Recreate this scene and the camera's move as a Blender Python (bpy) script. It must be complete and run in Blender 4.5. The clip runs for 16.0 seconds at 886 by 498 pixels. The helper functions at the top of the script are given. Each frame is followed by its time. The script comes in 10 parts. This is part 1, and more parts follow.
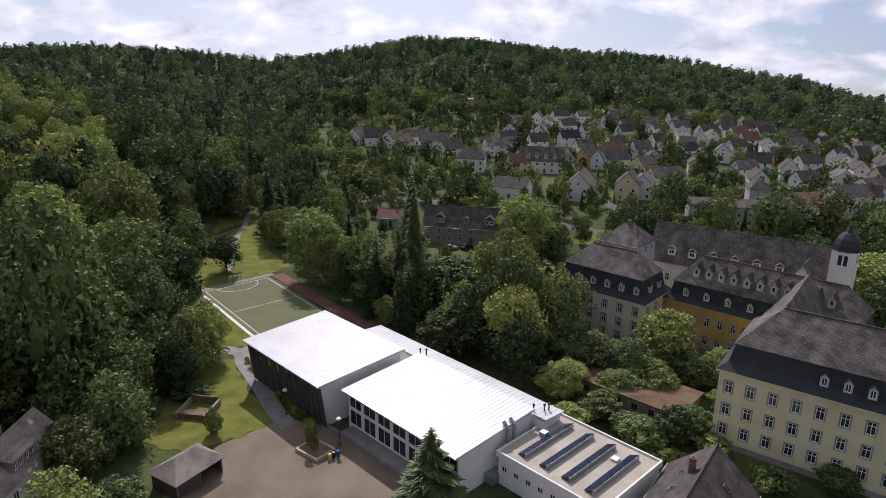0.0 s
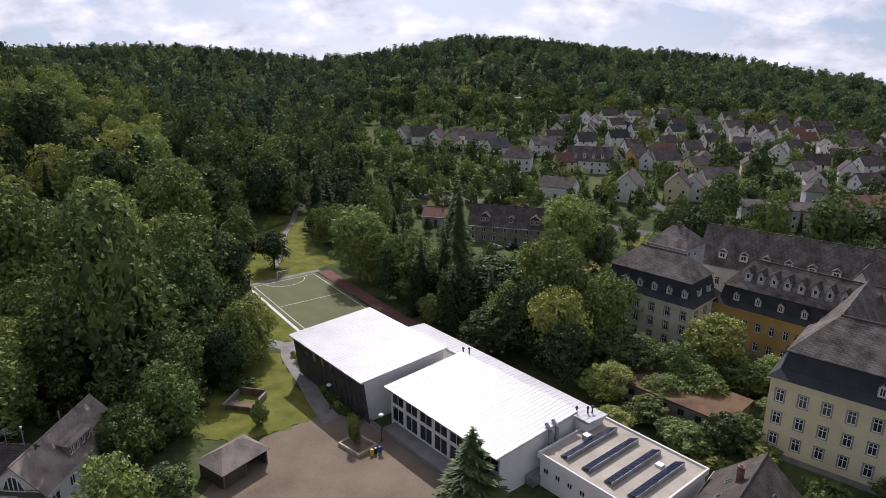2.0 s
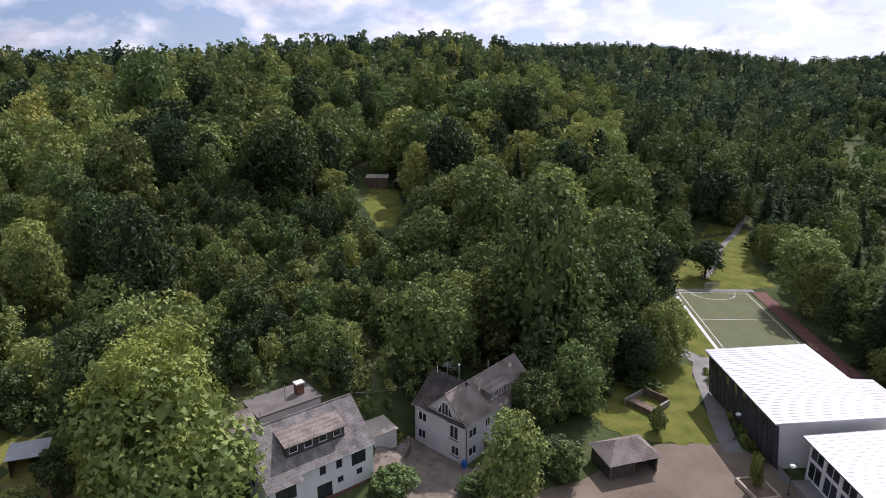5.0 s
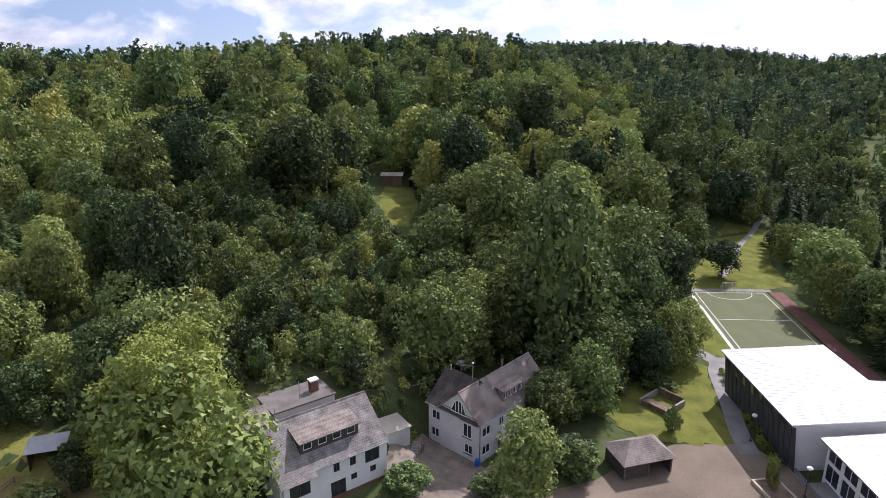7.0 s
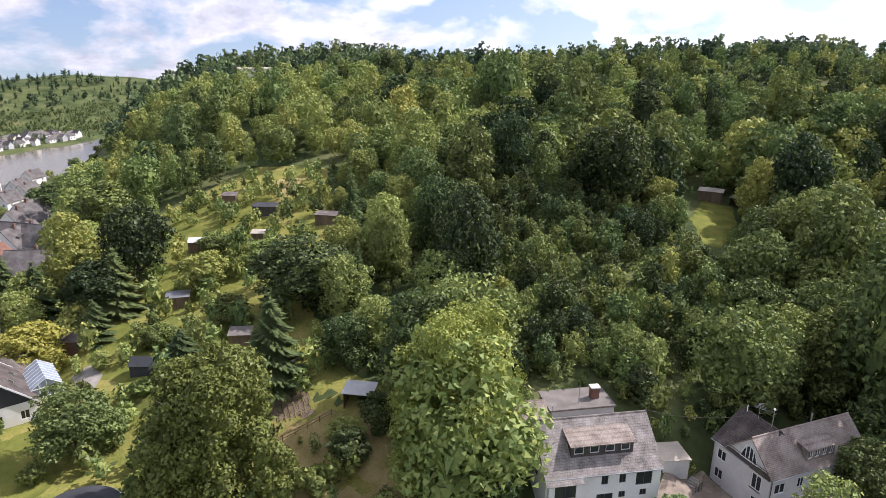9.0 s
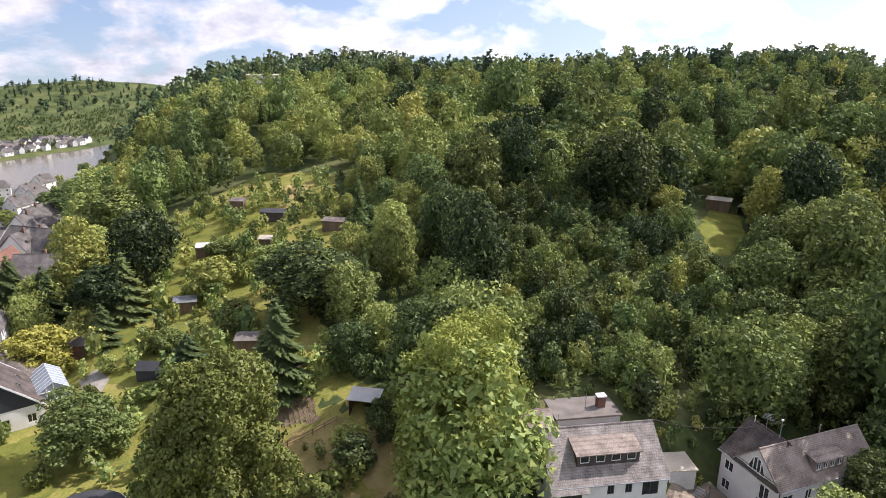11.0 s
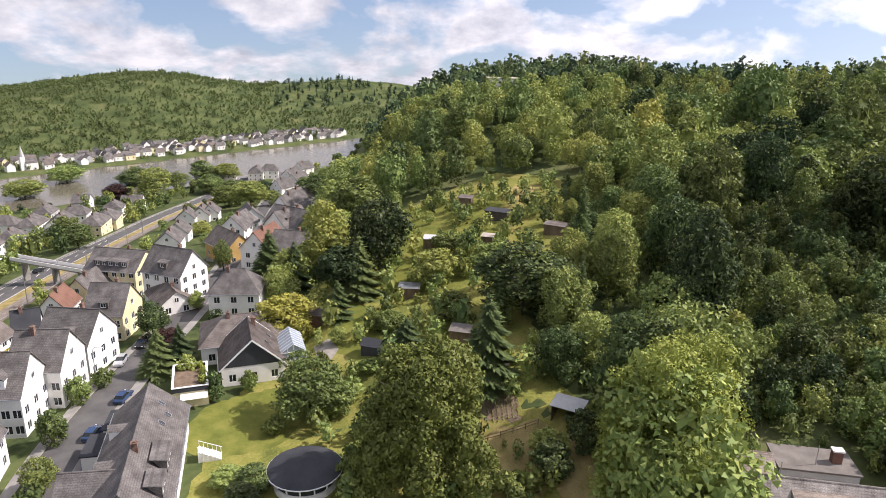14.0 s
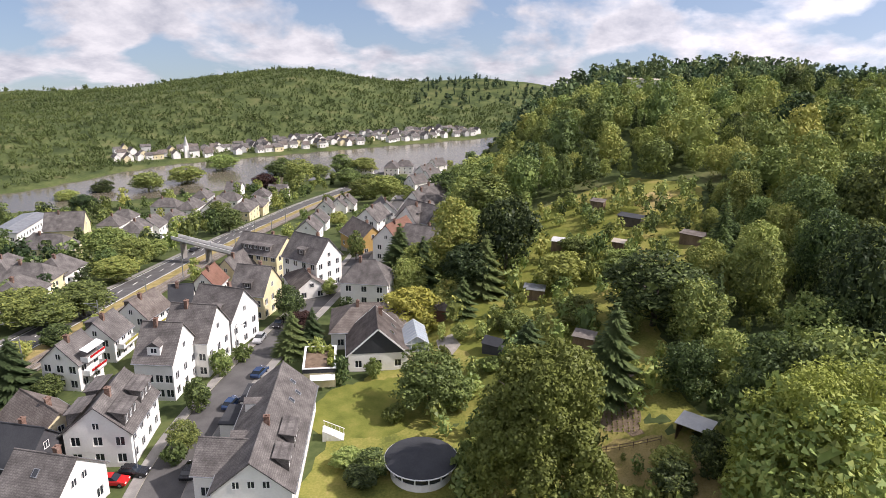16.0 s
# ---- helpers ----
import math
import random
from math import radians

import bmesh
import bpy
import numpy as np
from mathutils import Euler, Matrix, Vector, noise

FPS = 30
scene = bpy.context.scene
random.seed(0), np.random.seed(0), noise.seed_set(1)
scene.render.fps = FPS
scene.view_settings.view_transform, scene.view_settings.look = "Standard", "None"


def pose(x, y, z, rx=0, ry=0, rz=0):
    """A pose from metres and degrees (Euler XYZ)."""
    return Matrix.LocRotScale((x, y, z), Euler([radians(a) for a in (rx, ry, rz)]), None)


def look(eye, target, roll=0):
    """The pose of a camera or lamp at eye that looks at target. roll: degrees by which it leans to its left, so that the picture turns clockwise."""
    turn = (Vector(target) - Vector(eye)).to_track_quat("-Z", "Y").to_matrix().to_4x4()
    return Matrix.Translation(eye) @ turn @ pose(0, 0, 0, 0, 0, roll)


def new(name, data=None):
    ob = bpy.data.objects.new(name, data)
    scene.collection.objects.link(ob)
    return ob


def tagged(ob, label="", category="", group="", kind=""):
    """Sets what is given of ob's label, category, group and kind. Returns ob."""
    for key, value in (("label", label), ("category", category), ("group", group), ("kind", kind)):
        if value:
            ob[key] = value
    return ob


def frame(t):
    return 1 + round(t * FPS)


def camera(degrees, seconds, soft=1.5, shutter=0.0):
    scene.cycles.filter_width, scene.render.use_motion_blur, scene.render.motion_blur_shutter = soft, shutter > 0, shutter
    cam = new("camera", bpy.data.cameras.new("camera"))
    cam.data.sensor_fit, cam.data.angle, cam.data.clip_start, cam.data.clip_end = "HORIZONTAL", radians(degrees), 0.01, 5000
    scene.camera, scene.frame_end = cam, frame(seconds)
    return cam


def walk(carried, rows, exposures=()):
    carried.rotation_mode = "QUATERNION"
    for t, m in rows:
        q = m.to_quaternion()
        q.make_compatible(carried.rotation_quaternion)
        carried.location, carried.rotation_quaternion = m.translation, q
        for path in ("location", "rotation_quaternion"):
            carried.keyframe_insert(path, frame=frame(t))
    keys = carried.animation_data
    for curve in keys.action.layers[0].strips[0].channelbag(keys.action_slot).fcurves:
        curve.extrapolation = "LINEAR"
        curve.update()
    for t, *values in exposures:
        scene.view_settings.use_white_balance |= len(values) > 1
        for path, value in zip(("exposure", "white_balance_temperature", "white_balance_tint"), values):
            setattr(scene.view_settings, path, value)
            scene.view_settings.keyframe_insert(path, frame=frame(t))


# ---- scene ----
# ---------------------------------------------------------------- lie of the land
def ramp(v, a, b):
    u = np.clip((v - a) / (b - a), 0.0, 1.0)
    return u * u * (3 - 2 * u)


def bump_at(v, centre, width):
    return np.exp(-((v - centre) / width) ** 2)


def rough(x, y):
    return (np.sin(x * 0.021 + 1.3) * np.cos(y * 0.017 - 0.4) + 0.5 * np.sin(x * 0.051 - y * 0.043)
            + 0.35 * np.cos(x * 0.083 + y * 0.071 + 2.0))


EYE = 60.0
# upward angles of the skyline, by bearing: the near wooded hill and the ridges behind the town
CREST = ((12, 16, 21, 27, 34, 36, 39, 43, 48, 52, 56, 60, 64, 68, 72, 76, 81, 85, 88, 92, 96),
         (-8.0, -7.0, -5.5, -3.1, -1.4, -0.7, 0.0, 0.2, -0.1, -0.3, -0.4, -0.8, -1.0, -1.2, -1.0, -0.8, -1.2, -1.5, -2.3, -3.6, -5.5))
RIDGE = ((-60, -33, -30, -27, -23, -19, -14, -10, -3, 2, 7, 11, 14, 18, 22, 26, 30, 34, 60),
         (-5.5, -4.6, -4.1, -3.2, -2.8, -2.0, -1.5, -1.4, -0.6, -0.4, -1.3, -2.0, -2.3, -1.8, -1.3, -1.1, -1.2, -1.3, -3.0))


def land(x, y):
    """Height of the ground: valley floor, wooded hill, far ridges, river bed and the bank beyond it."""
    x, y = np.asarray(x, float), np.asarray(y, float)
    r = np.hypot(x, y) + 1e-6
    az = np.degrees(np.arctan2(-x, y))
    s = -0.702 * x - 0.712 * y
    z = -38.0 * ramp(s, 95, 436) * ramp(y, -20, -75)
    # wooded hill
    d1 = np.maximum(-x - 68 - 22 * ramp(y, 60, 0) + 14 * np.sin(y * 0.03), 0) * 0.19
    d2 = np.maximum(y + 27, 0) * 0.36
    m = -np.log(np.exp(-d1 / 7) + np.exp(-d2 / 7)) * 7 + 4.85
    m = np.maximum(m, 0) * np.minimum(1, np.maximum(d1, 0) / 3) * np.minimum(1, d2 / 3)
    hill = 52 * (1 - np.exp(-m / 52))
    z = z + hill + 1.6 * rough(x, y) * np.minimum(1, hill / 8)
    # level court round the villas
    court = np.exp(-((x + 56) / 10.5) ** 6 - ((y - 70) / 10) ** 6)
    z = z * (1 - court)
    # the hill's crest, seen against the sky
    crest_up = np.interp(az, CREST[0], CREST[1])
    rc = 450 + 55 * ramp(az, 70, 82)
    zc = EYE + rc * np.tan(np.radians(crest_up)) - 13.5
    foot = 26.0 * ramp(az, 12, 40) + 8.0 * rough(x, y) * 0.2
    u = np.clip((r - 235) / (rc - 235), 0.0, 1.0)
    rise = foot + (zc - foot) * (u + 0.12 * np.sin(np.pi * u)) + 1.3 * rough(x * 1.3, y * 1.3)
    rise = np.where(r > rc, zc - 0.22 * (r - rc), rise)
    on_hill = ramp(az, 12, 20) * (1 - ramp(az, 89, 94))
    z = z + (rise - z) * ramp(r, 215, 290) * on_hill
    # ridges beyond the town
    ridge_up = np.interp(az, RIDGE[0], RIDGE[1])
    top = EYE + 930 * np.tan(np.radians(ridge_up)) - 9.0
    spur = 5 * rough(x * 0.55, y * 0.55) * ramp(r, 560, 700) * (1 - ramp(r, 800, 900))
    low = 5 * ramp(r, 300, 480) * ramp(y, 50, 200) - 12 * ramp(-az, 15, 36) * ramp(r, 330, 520)
    ridge = low + (top - low) * ramp(r, 480, 930) + spur
    z = np.where((y > 40) & (az < 60), np.maximum(z, ridge) + (ridge - np.maximum(z, ridge)) * (1 - ramp(az, 10, 16)) * ramp(r, 240, 300), z)
    # far bank of the river
    edge = 552 - 56 * ramp(az, 120, 134)
    dn = s - edge
    bank = -38.5 + (26 + 21 * bump_at(az, 111, 6) + 5 * bump_at(az, 119, 5)) * ramp(dn, 34, 270) + 2.0 * rough(x, y) * ramp(dn, 60, 140) + 15 * bump_at(az, 94, 6) * ramp(dn, 170, 330) - 9 * ramp(az, 117, 128) * ramp(dn, 100, 270)
    z = np.where((dn > -3) & (az > 60), bank, z)
    # river bed
    bed = ramp(s, 434, 441) * (1 - ramp(s, edge - 4, edge + 2)) * ((az > 60) | (az < -120))
    z = z * (1 - bed) - 43.0 * bed
    # the land sinks beyond the ridges
    return z - 0.14 * np.maximum(r - 1080, 0)


def lie(x, y):
    return float(land(x, y))
# ---------------------------------------------------------------- camera
cam = camera(66.3, 16.0, soft=0.55)
TURN = [
    (0.0, 72.46, -0.40, -0.12), (0.5, 72.44, -0.32, 0.15), (1.0, 72.45, -0.26, 0.61), (1.5, 72.41, -0.18, 1.20),
    (2.0, 72.35, -0.16, 3.75), (2.5, 72.31, -0.12, 10.38), (3.0, 72.31, -0.16, 19.42), (3.5, 72.36, -0.23, 27.16),
    (4.0, 72.37, -0.21, 33.75), (4.5, 72.35, -0.29, 39.50), (4.7, 72.34, -0.28, 40.55), (6.8, 72.13, -0.12, 41.40),
    (7.0, 72.12, -0.11, 42.05), (7.5, 72.12, -0.27, 46.62), (8.0, 72.15, -0.37, 54.27), (8.5, 72.24, -0.44, 62.67),
    (9.0, 72.31, -0.65, 68.54), (9.2, 72.36, -0.68, 69.65), (11.3, 72.95, -0.92, 69.20), (11.5, 72.98, -0.93, 69.59),
    (12.0, 73.06, -0.94, 72.41), (12.5, 73.10, -1.04, 75.94), (13.0, 73.02, -1.04, 80.39), (13.5, 73.01, -1.10, 84.96),
    (14.0, 72.89, -1.19, 88.49), (14.5, 72.86, -1.32, 90.86), (15.0, 72.86, -1.30, 91.02), (15.5, 72.73, -1.11, 95.34),
    (16.0, 72.61, -1.29, 99.73)]
walk(cam, [(t, pose(0, 0, EYE, rx, ry, rz)) for t, rx, ry, rz in TURN],
     exposures=[(0.0, -0.45, 6060, 21), (2.0, -0.45, 6060, 21), (3.5, -0.36, 5980, 22), (7.0, 0.07, 5820, 24), (9.0, 0.44, 6060, 22), (11.5, 0.5, 6300, 21), (13.0, 0.43, 6400, 20), (16.0, 0.23, 6400, 20)])

# ---------------------------------------------------------------- sky and sun
SUN_TURN, SUN_UP = 7.0, 45.0      # degrees from +y towards -x, and above the horizon
world = bpy.data.worlds.new("sky")
scene.world = world
world.use_nodes = True
wn, wl = world.node_tree.nodes, world.node_tree.links
wn.clear()


def wnode(kind, **values):
    n = wn.new(kind)
    for key, value in values.items():
        n.inputs[key].default_value = value
    return n


coord = wn.new("ShaderNodeTexCoord")
lift = wn.new("ShaderNodeVectorMath")
lift.operation = "ADD"
lift.inputs[1].default_value = (0, 0, 0.15)
unit = wn.new("ShaderNodeVectorMath")
unit.operation = "NORMALIZE"
sky = wn.new("ShaderNodeTexSky")
sky.sky_type, sky.sun_disc = "NISHITA", False
sky.sun_elevation, sky.sun_rotation = radians(SUN_UP), radians(-SUN_TURN)
sky.air_density, sky.dust_density, sky.ozone_density = 1.0, 1.8, 1.2
wl.new(coord.outputs["Generated"], lift.inputs[0])
wl.new(lift.outputs[0], unit.inputs[0])
wl.new(unit.outputs[0], sky.inputs["Vector"])
# cumulus: noise on a plane overhead
sep = wn.new("ShaderNodeSeparateXYZ")
wl.new(unit.outputs[0], sep.inputs[0])
low = wn.new("ShaderNodeMath")
low.operation = "MAXIMUM"
low.inputs[1].default_value = 0.02
wl.new(sep.outputs["Z"], low.inputs[0])
up = wn.new("ShaderNodeMath")
up.operation = "POWER"
up.inputs[1].default_value = 0.30
wl.new(low.outputs[0], up.inputs[0])
over = wn.new("ShaderNodeCombineXYZ")
for axis in ("X", "Y"):
    div = wn.new("ShaderNodeMath")
    div.operation = "DIVIDE"
    wl.new(sep.outputs[axis], div.inputs[0])
    wl.new(up.outputs[0], div.inputs[1])
    wl.new(div.outputs[0], over.inputs[axis])
puff = wnode("ShaderNodeTexNoise", Scale=3.6, Detail=8.0, Roughness=0.52, Distortion=0.2)
wl.new(over.outputs[0], puff.inputs["Vector"])
edge = wn.new("ShaderNodeValToRGB")
edge.color_ramp.elements[0].position, edge.color_ramp.elements[1].position = 0.44, 0.54
wl.new(puff.outputs["Fac"], edge.inputs[0])
body = wnode("ShaderNodeTexNoise", Scale=8.0, Detail=6.0, Roughness=0.6)
wl.new(over.outputs[0], body.inputs["Vector"])
shade = wn.new("ShaderNodeValToRGB")
shade.color_ramp.elements[0].position, shade.color_ramp.elements[1].position = 0.30, 0.62
shade.color_ramp.elements[0].color, shade.color_ramp.elements[1].color = (4.7, 5.0, 5.6, 1), (8.6, 8.6, 8.7, 1)
wl.new(body.outputs["Fac"], shade.inputs[0])
mix = wn.new("ShaderNodeMix")
mix.data_type = "RGBA"
wl.new(edge.outputs["Color"], mix.inputs["Factor"])
wl.new(sky.outputs[0], mix.inputs["A"])
toward = wn.new("ShaderNodeVectorMath")
toward.operation = "DOT_PRODUCT"
toward.inputs[1].default_value = (-math.sin(radians(SUN_TURN)) * math.cos(radians(SUN_UP)), math.cos(radians(SUN_TURN)) * math.cos(radians(SUN_UP)), math.sin(radians(SUN_UP)))
wl.new(unit.outputs[0], toward.inputs[0])
glow = wn.new("ShaderNodeMapRange")
glow.inputs["From Min"].default_value, glow.inputs["From Max"].default_value = 0.2, 0.85
glow.inputs["To Min"].default_value, glow.inputs["To Max"].default_value = 0.74, 1.42
wl.new(toward.outputs["Value"], glow.inputs["Value"])
lit = wn.new("ShaderNodeVectorMath")
lit.operation = "SCALE"
wl.new(shade.outputs["Color"], lit.inputs[0])
wl.new(glow.outputs["Result"], lit.inputs["Scale"])
wl.new(lit.outputs[0], mix.inputs["B"])
back = wnode("ShaderNodeBackground", Strength=0.12)
wl.new(mix.outputs["Result"], back.inputs["Color"])
wout = wn.new("ShaderNodeOutputWorld")
wl.new(back.outputs[0], wout.inputs["Surface"])

sun = new("sun", bpy.data.lights.new("sun", "SUN"))
sun.data.energy, sun.data.angle, sun.data.color = 5.0, radians(0.6), (1.0, 0.95, 0.87)
a, e = radians(SUN_TURN), radians(SUN_UP)
sun.matrix_world = look((-math.sin(a) * math.cos(e) * 900, math.cos(a) * math.cos(e) * 900, math.sin(e) * 900), (0, 0, 0))
# ---------------------------------------------------------------- materials
def material(name, stops, scale=0.6, grain=8.0, rough_at=0.85, bump=0.15, metal=0.0, detail=6.0, spec=0.3, island=0.0, obj=0.0, stretch=(1, 1, 1), courses=0.0):
    """A mottled surface: stops are colours from dark to light; scale in features per metre; grain is a finer second scale."""
    m = bpy.data.materials.new(name)
    m.use_nodes = True
    n, l = m.node_tree.nodes, m.node_tree.links
    p = n["Principled BSDF"]
    p.inputs["Roughness"].default_value = rough_at
    p.inputs["Metallic"].default_value = metal
    p.inputs["Specular IOR Level"].default_value = spec
    c = n.new("ShaderNodeNewGeometry")
    mp = n.new("ShaderNodeMapping")
    mp.inputs["Scale"].default_value = stretch
    l.new(c.outputs["Position"], mp.inputs["Vector"])
    a = n.new("ShaderNodeTexNoise")
    a.inputs["Scale"].default_value, a.inputs["Detail"].default_value = scale, detail
    b = n.new("ShaderNodeTexNoise")
    b.inputs["Scale"].default_value, b.inputs["Detail"].default_value = scale * grain, 4.0
    l.new(mp.outputs[0], a.inputs["Vector"])
    l.new(mp.outputs[0], b.inputs["Vector"])
    add = n.new("ShaderNodeMath")
    add.operation = "MULTIPLY_ADD"
    add.inputs[1].default_value = 0.45
    l.new(b.outputs["Fac"], add.inputs[0])
    l.new(a.outputs["Fac"], add.inputs[2])
    fac = add
    for weight, socket in ((island, c.outputs["Random Per Island"]), (obj, None)):
        if weight:
            if socket is None:
                socket = n.new("ShaderNodeObjectInfo").outputs["Random"]
            more = n.new("ShaderNodeMath")
            more.operation = "MULTIPLY_ADD"
            more.inputs[1].default_value = weight
            l.new(socket, more.inputs[0])
            l.new(fac.outputs[0], more.inputs[2])
            fac = more
    if courses:
        sp = n.new("ShaderNodeSeparateXYZ")
        l.new(c.outputs["Position"], sp.inputs[0])
        sm = n.new("ShaderNodeMath")
        sm.operation = "MULTIPLY_ADD"
        sm.inputs[1].default_value = 0.83
        l.new(sp.outputs["Y"], sm.inputs[0])
        l.new(sp.outputs["X"], sm.inputs[2])
        cb = n.new("ShaderNodeCombineXYZ")
        l.new(sm.outputs[0], cb.inputs["X"])
        l.new(sp.outputs["Z"], cb.inputs["Y"])
        bk = n.new("ShaderNodeTexBrick")
        bk.inputs["Scale"].default_value = 1.0
        bk.inputs["Brick Width"].default_value, bk.inputs["Row Height"].default_value = courses * 1.5, courses
        bk.inputs["Mortar Size"].default_value = 0.03
        bk.inputs["Color1"].default_value, bk.inputs["Color2"].default_value, bk.inputs["Mortar"].default_value = (0.19, 0.19, 0.19, 1), (0.32, 0.32, 0.32, 1), (0.10, 0.10, 0.10, 1)
        l.new(cb.outputs[0], bk.inputs["Vector"])
        more = n.new("ShaderNodeMath")
        more.operation = "ADD"
        l.new(bk.outputs["Color"], more.inputs[0])
        l.new(fac.outputs[0], more.inputs[1])
        fac = more
    lo, hi = 0.45 + (0.12 if courses else 0) + 0.2 * (island + obj), 1.0 + (0.3 if courses else 0) + 0.75 * (island + obj)
    r = n.new("ShaderNodeValToRGB")
    while len(r.color_ramp.elements) < len(stops):
        r.color_ramp.elements.new(0.5)
    for i, col in enumerate(stops):
        u = i / max(1, len(stops) - 1)
        r.color_ramp.elements[i].position = 0.12 + 0.76 * u
        r.color_ramp.elements[i].color = (*col, 1)
    rng = n.new("ShaderNodeMapRange")
    rng.inputs["From Min"].default_value, rng.inputs["From Max"].default_value = lo, hi
    l.new(fac.outputs[0], rng.inputs["Value"])
    l.new(rng.outputs["Result"], r.inputs[0])
    l.new(r.outputs["Color"], p.inputs["Base Color"])
    if bump:
        bp = n.new("ShaderNodeBump")
        bp.inputs["Strength"].default_value, bp.inputs["Distance"].default_value = bump, 0.15
        l.new(b.outputs["Fac"], bp.inputs["Height"])
        l.new(bp.outputs["Normal"], p.inputs["Normal"])
    return m


def foliage(name, stops, by_tree, vary=0.5, tinted=False):
    """Leaves: a tone for each tree (object's own or stored tone), a smaller one for each leaf clump, some light through the leaf."""
    m = bpy.data.materials.new(name)
    m.use_nodes = True
    n, l = m.node_tree.nodes, m.node_tree.links
    n.remove(n["Principled BSDF"])
    c = n.new("ShaderNodeNewGeometry")
    if by_tree == "object":
        tone = n.new("ShaderNodeObjectInfo").outputs["Random"]
    else:
        at = n.new("ShaderNodeAttribute")
        at.attribute_name = "tone"
        tone = at.outputs["Fac"]
    k = n.new("ShaderNodeMath")
    k.operation = "MULTIPLY_ADD"
    k.inputs[1].default_value, k.inputs[2].default_value = vary, -0.42 * vary
    few = n.new("ShaderNodeMath")
    few.operation = "POWER"
    few.inputs[1].default_value = 2.2
    l.new(c.outputs["Random Per Island"], few.inputs[0])
    l.new(few.outputs[0], k.inputs[0])
    s = n.new("ShaderNodeMath")
    s.operation = "ADD"
    l.new(tone, s.inputs[0])
    l.new(k.outputs[0], s.inputs[1])
    r = n.new("ShaderNodeValToRGB")
    while len(r.color_ramp.elements) < len(stops):
        r.color_ramp.elements.new(0.5)
    for i, col in enumerate(stops):
        r.color_ramp.elements[i].position = i / (len(stops) - 1)
        r.color_ramp.elements[i].color = (*col, 1)
    l.new(s.outputs[0], r.inputs[0])
    spin = n.new("ShaderNodeMath")
    spin.operation = "MULTIPLY"
    spin.inputs[1].default_value = 37.3
    l.new(tone, spin.inputs[0])
    part_of = n.new("ShaderNodeMath")
    part_of.operation = "FRACT"
    l.new(spin.outputs[0], part_of.inputs[0])
    tint = n.new("ShaderNodeValToRGB")
    tint.color_ramp.elements.new(0.5)
    for i, (at_, col) in enumerate(((0.0, (0.90 if tinted else 1.0, 1.0, 1.02)), (0.5, (1.03, 1.0, 0.96)), (1.0, (1.12 if tinted else 1.0, 0.99, 0.88 if tinted else 1.0)))):
        tint.color_ramp.elements[i].position = at_
        tint.color_ramp.elements[i].color = (*col, 1)
    l.new(part_of.outputs[0], tint.inputs[0])
    hue = n.new("ShaderNodeVectorMath")
    hue.operation = "MULTIPLY"
    l.new(r.outputs["Color"], hue.inputs[0])
    l.new(tint.outputs["Color"], hue.inputs[1])
    d = n.new("ShaderNodeBsdfDiffuse")
    t = n.new("ShaderNodeBsdfTranslucent")
    g = n.new("ShaderNodeBsdfGlossy")
    g.inputs["Roughness"].default_value = 0.5
    g.inputs["Color"].default_value = (0.9, 0.95, 0.9, 1)
    l.new(hue.outputs[0], d.inputs["Color"])
    l.new(hue.outputs[0], t.inputs["Color"])
    m1, m2 = n.new("ShaderNodeMixShader"), n.new("ShaderNodeMixShader")
    m1.inputs[0].default_value, m2.inputs[0].default_value = 0.16, 0.014
    l.new(d.outputs[0], m1.inputs[1])
    l.new(t.outputs[0], m1.inputs[2])
    l.new(m1.outputs[0], m2.inputs[1])
    l.new(g.outputs[0], m2.inputs[2])
    l.new(m2.outputs[0], n["Material Output"].inputs["Surface"])
    return m


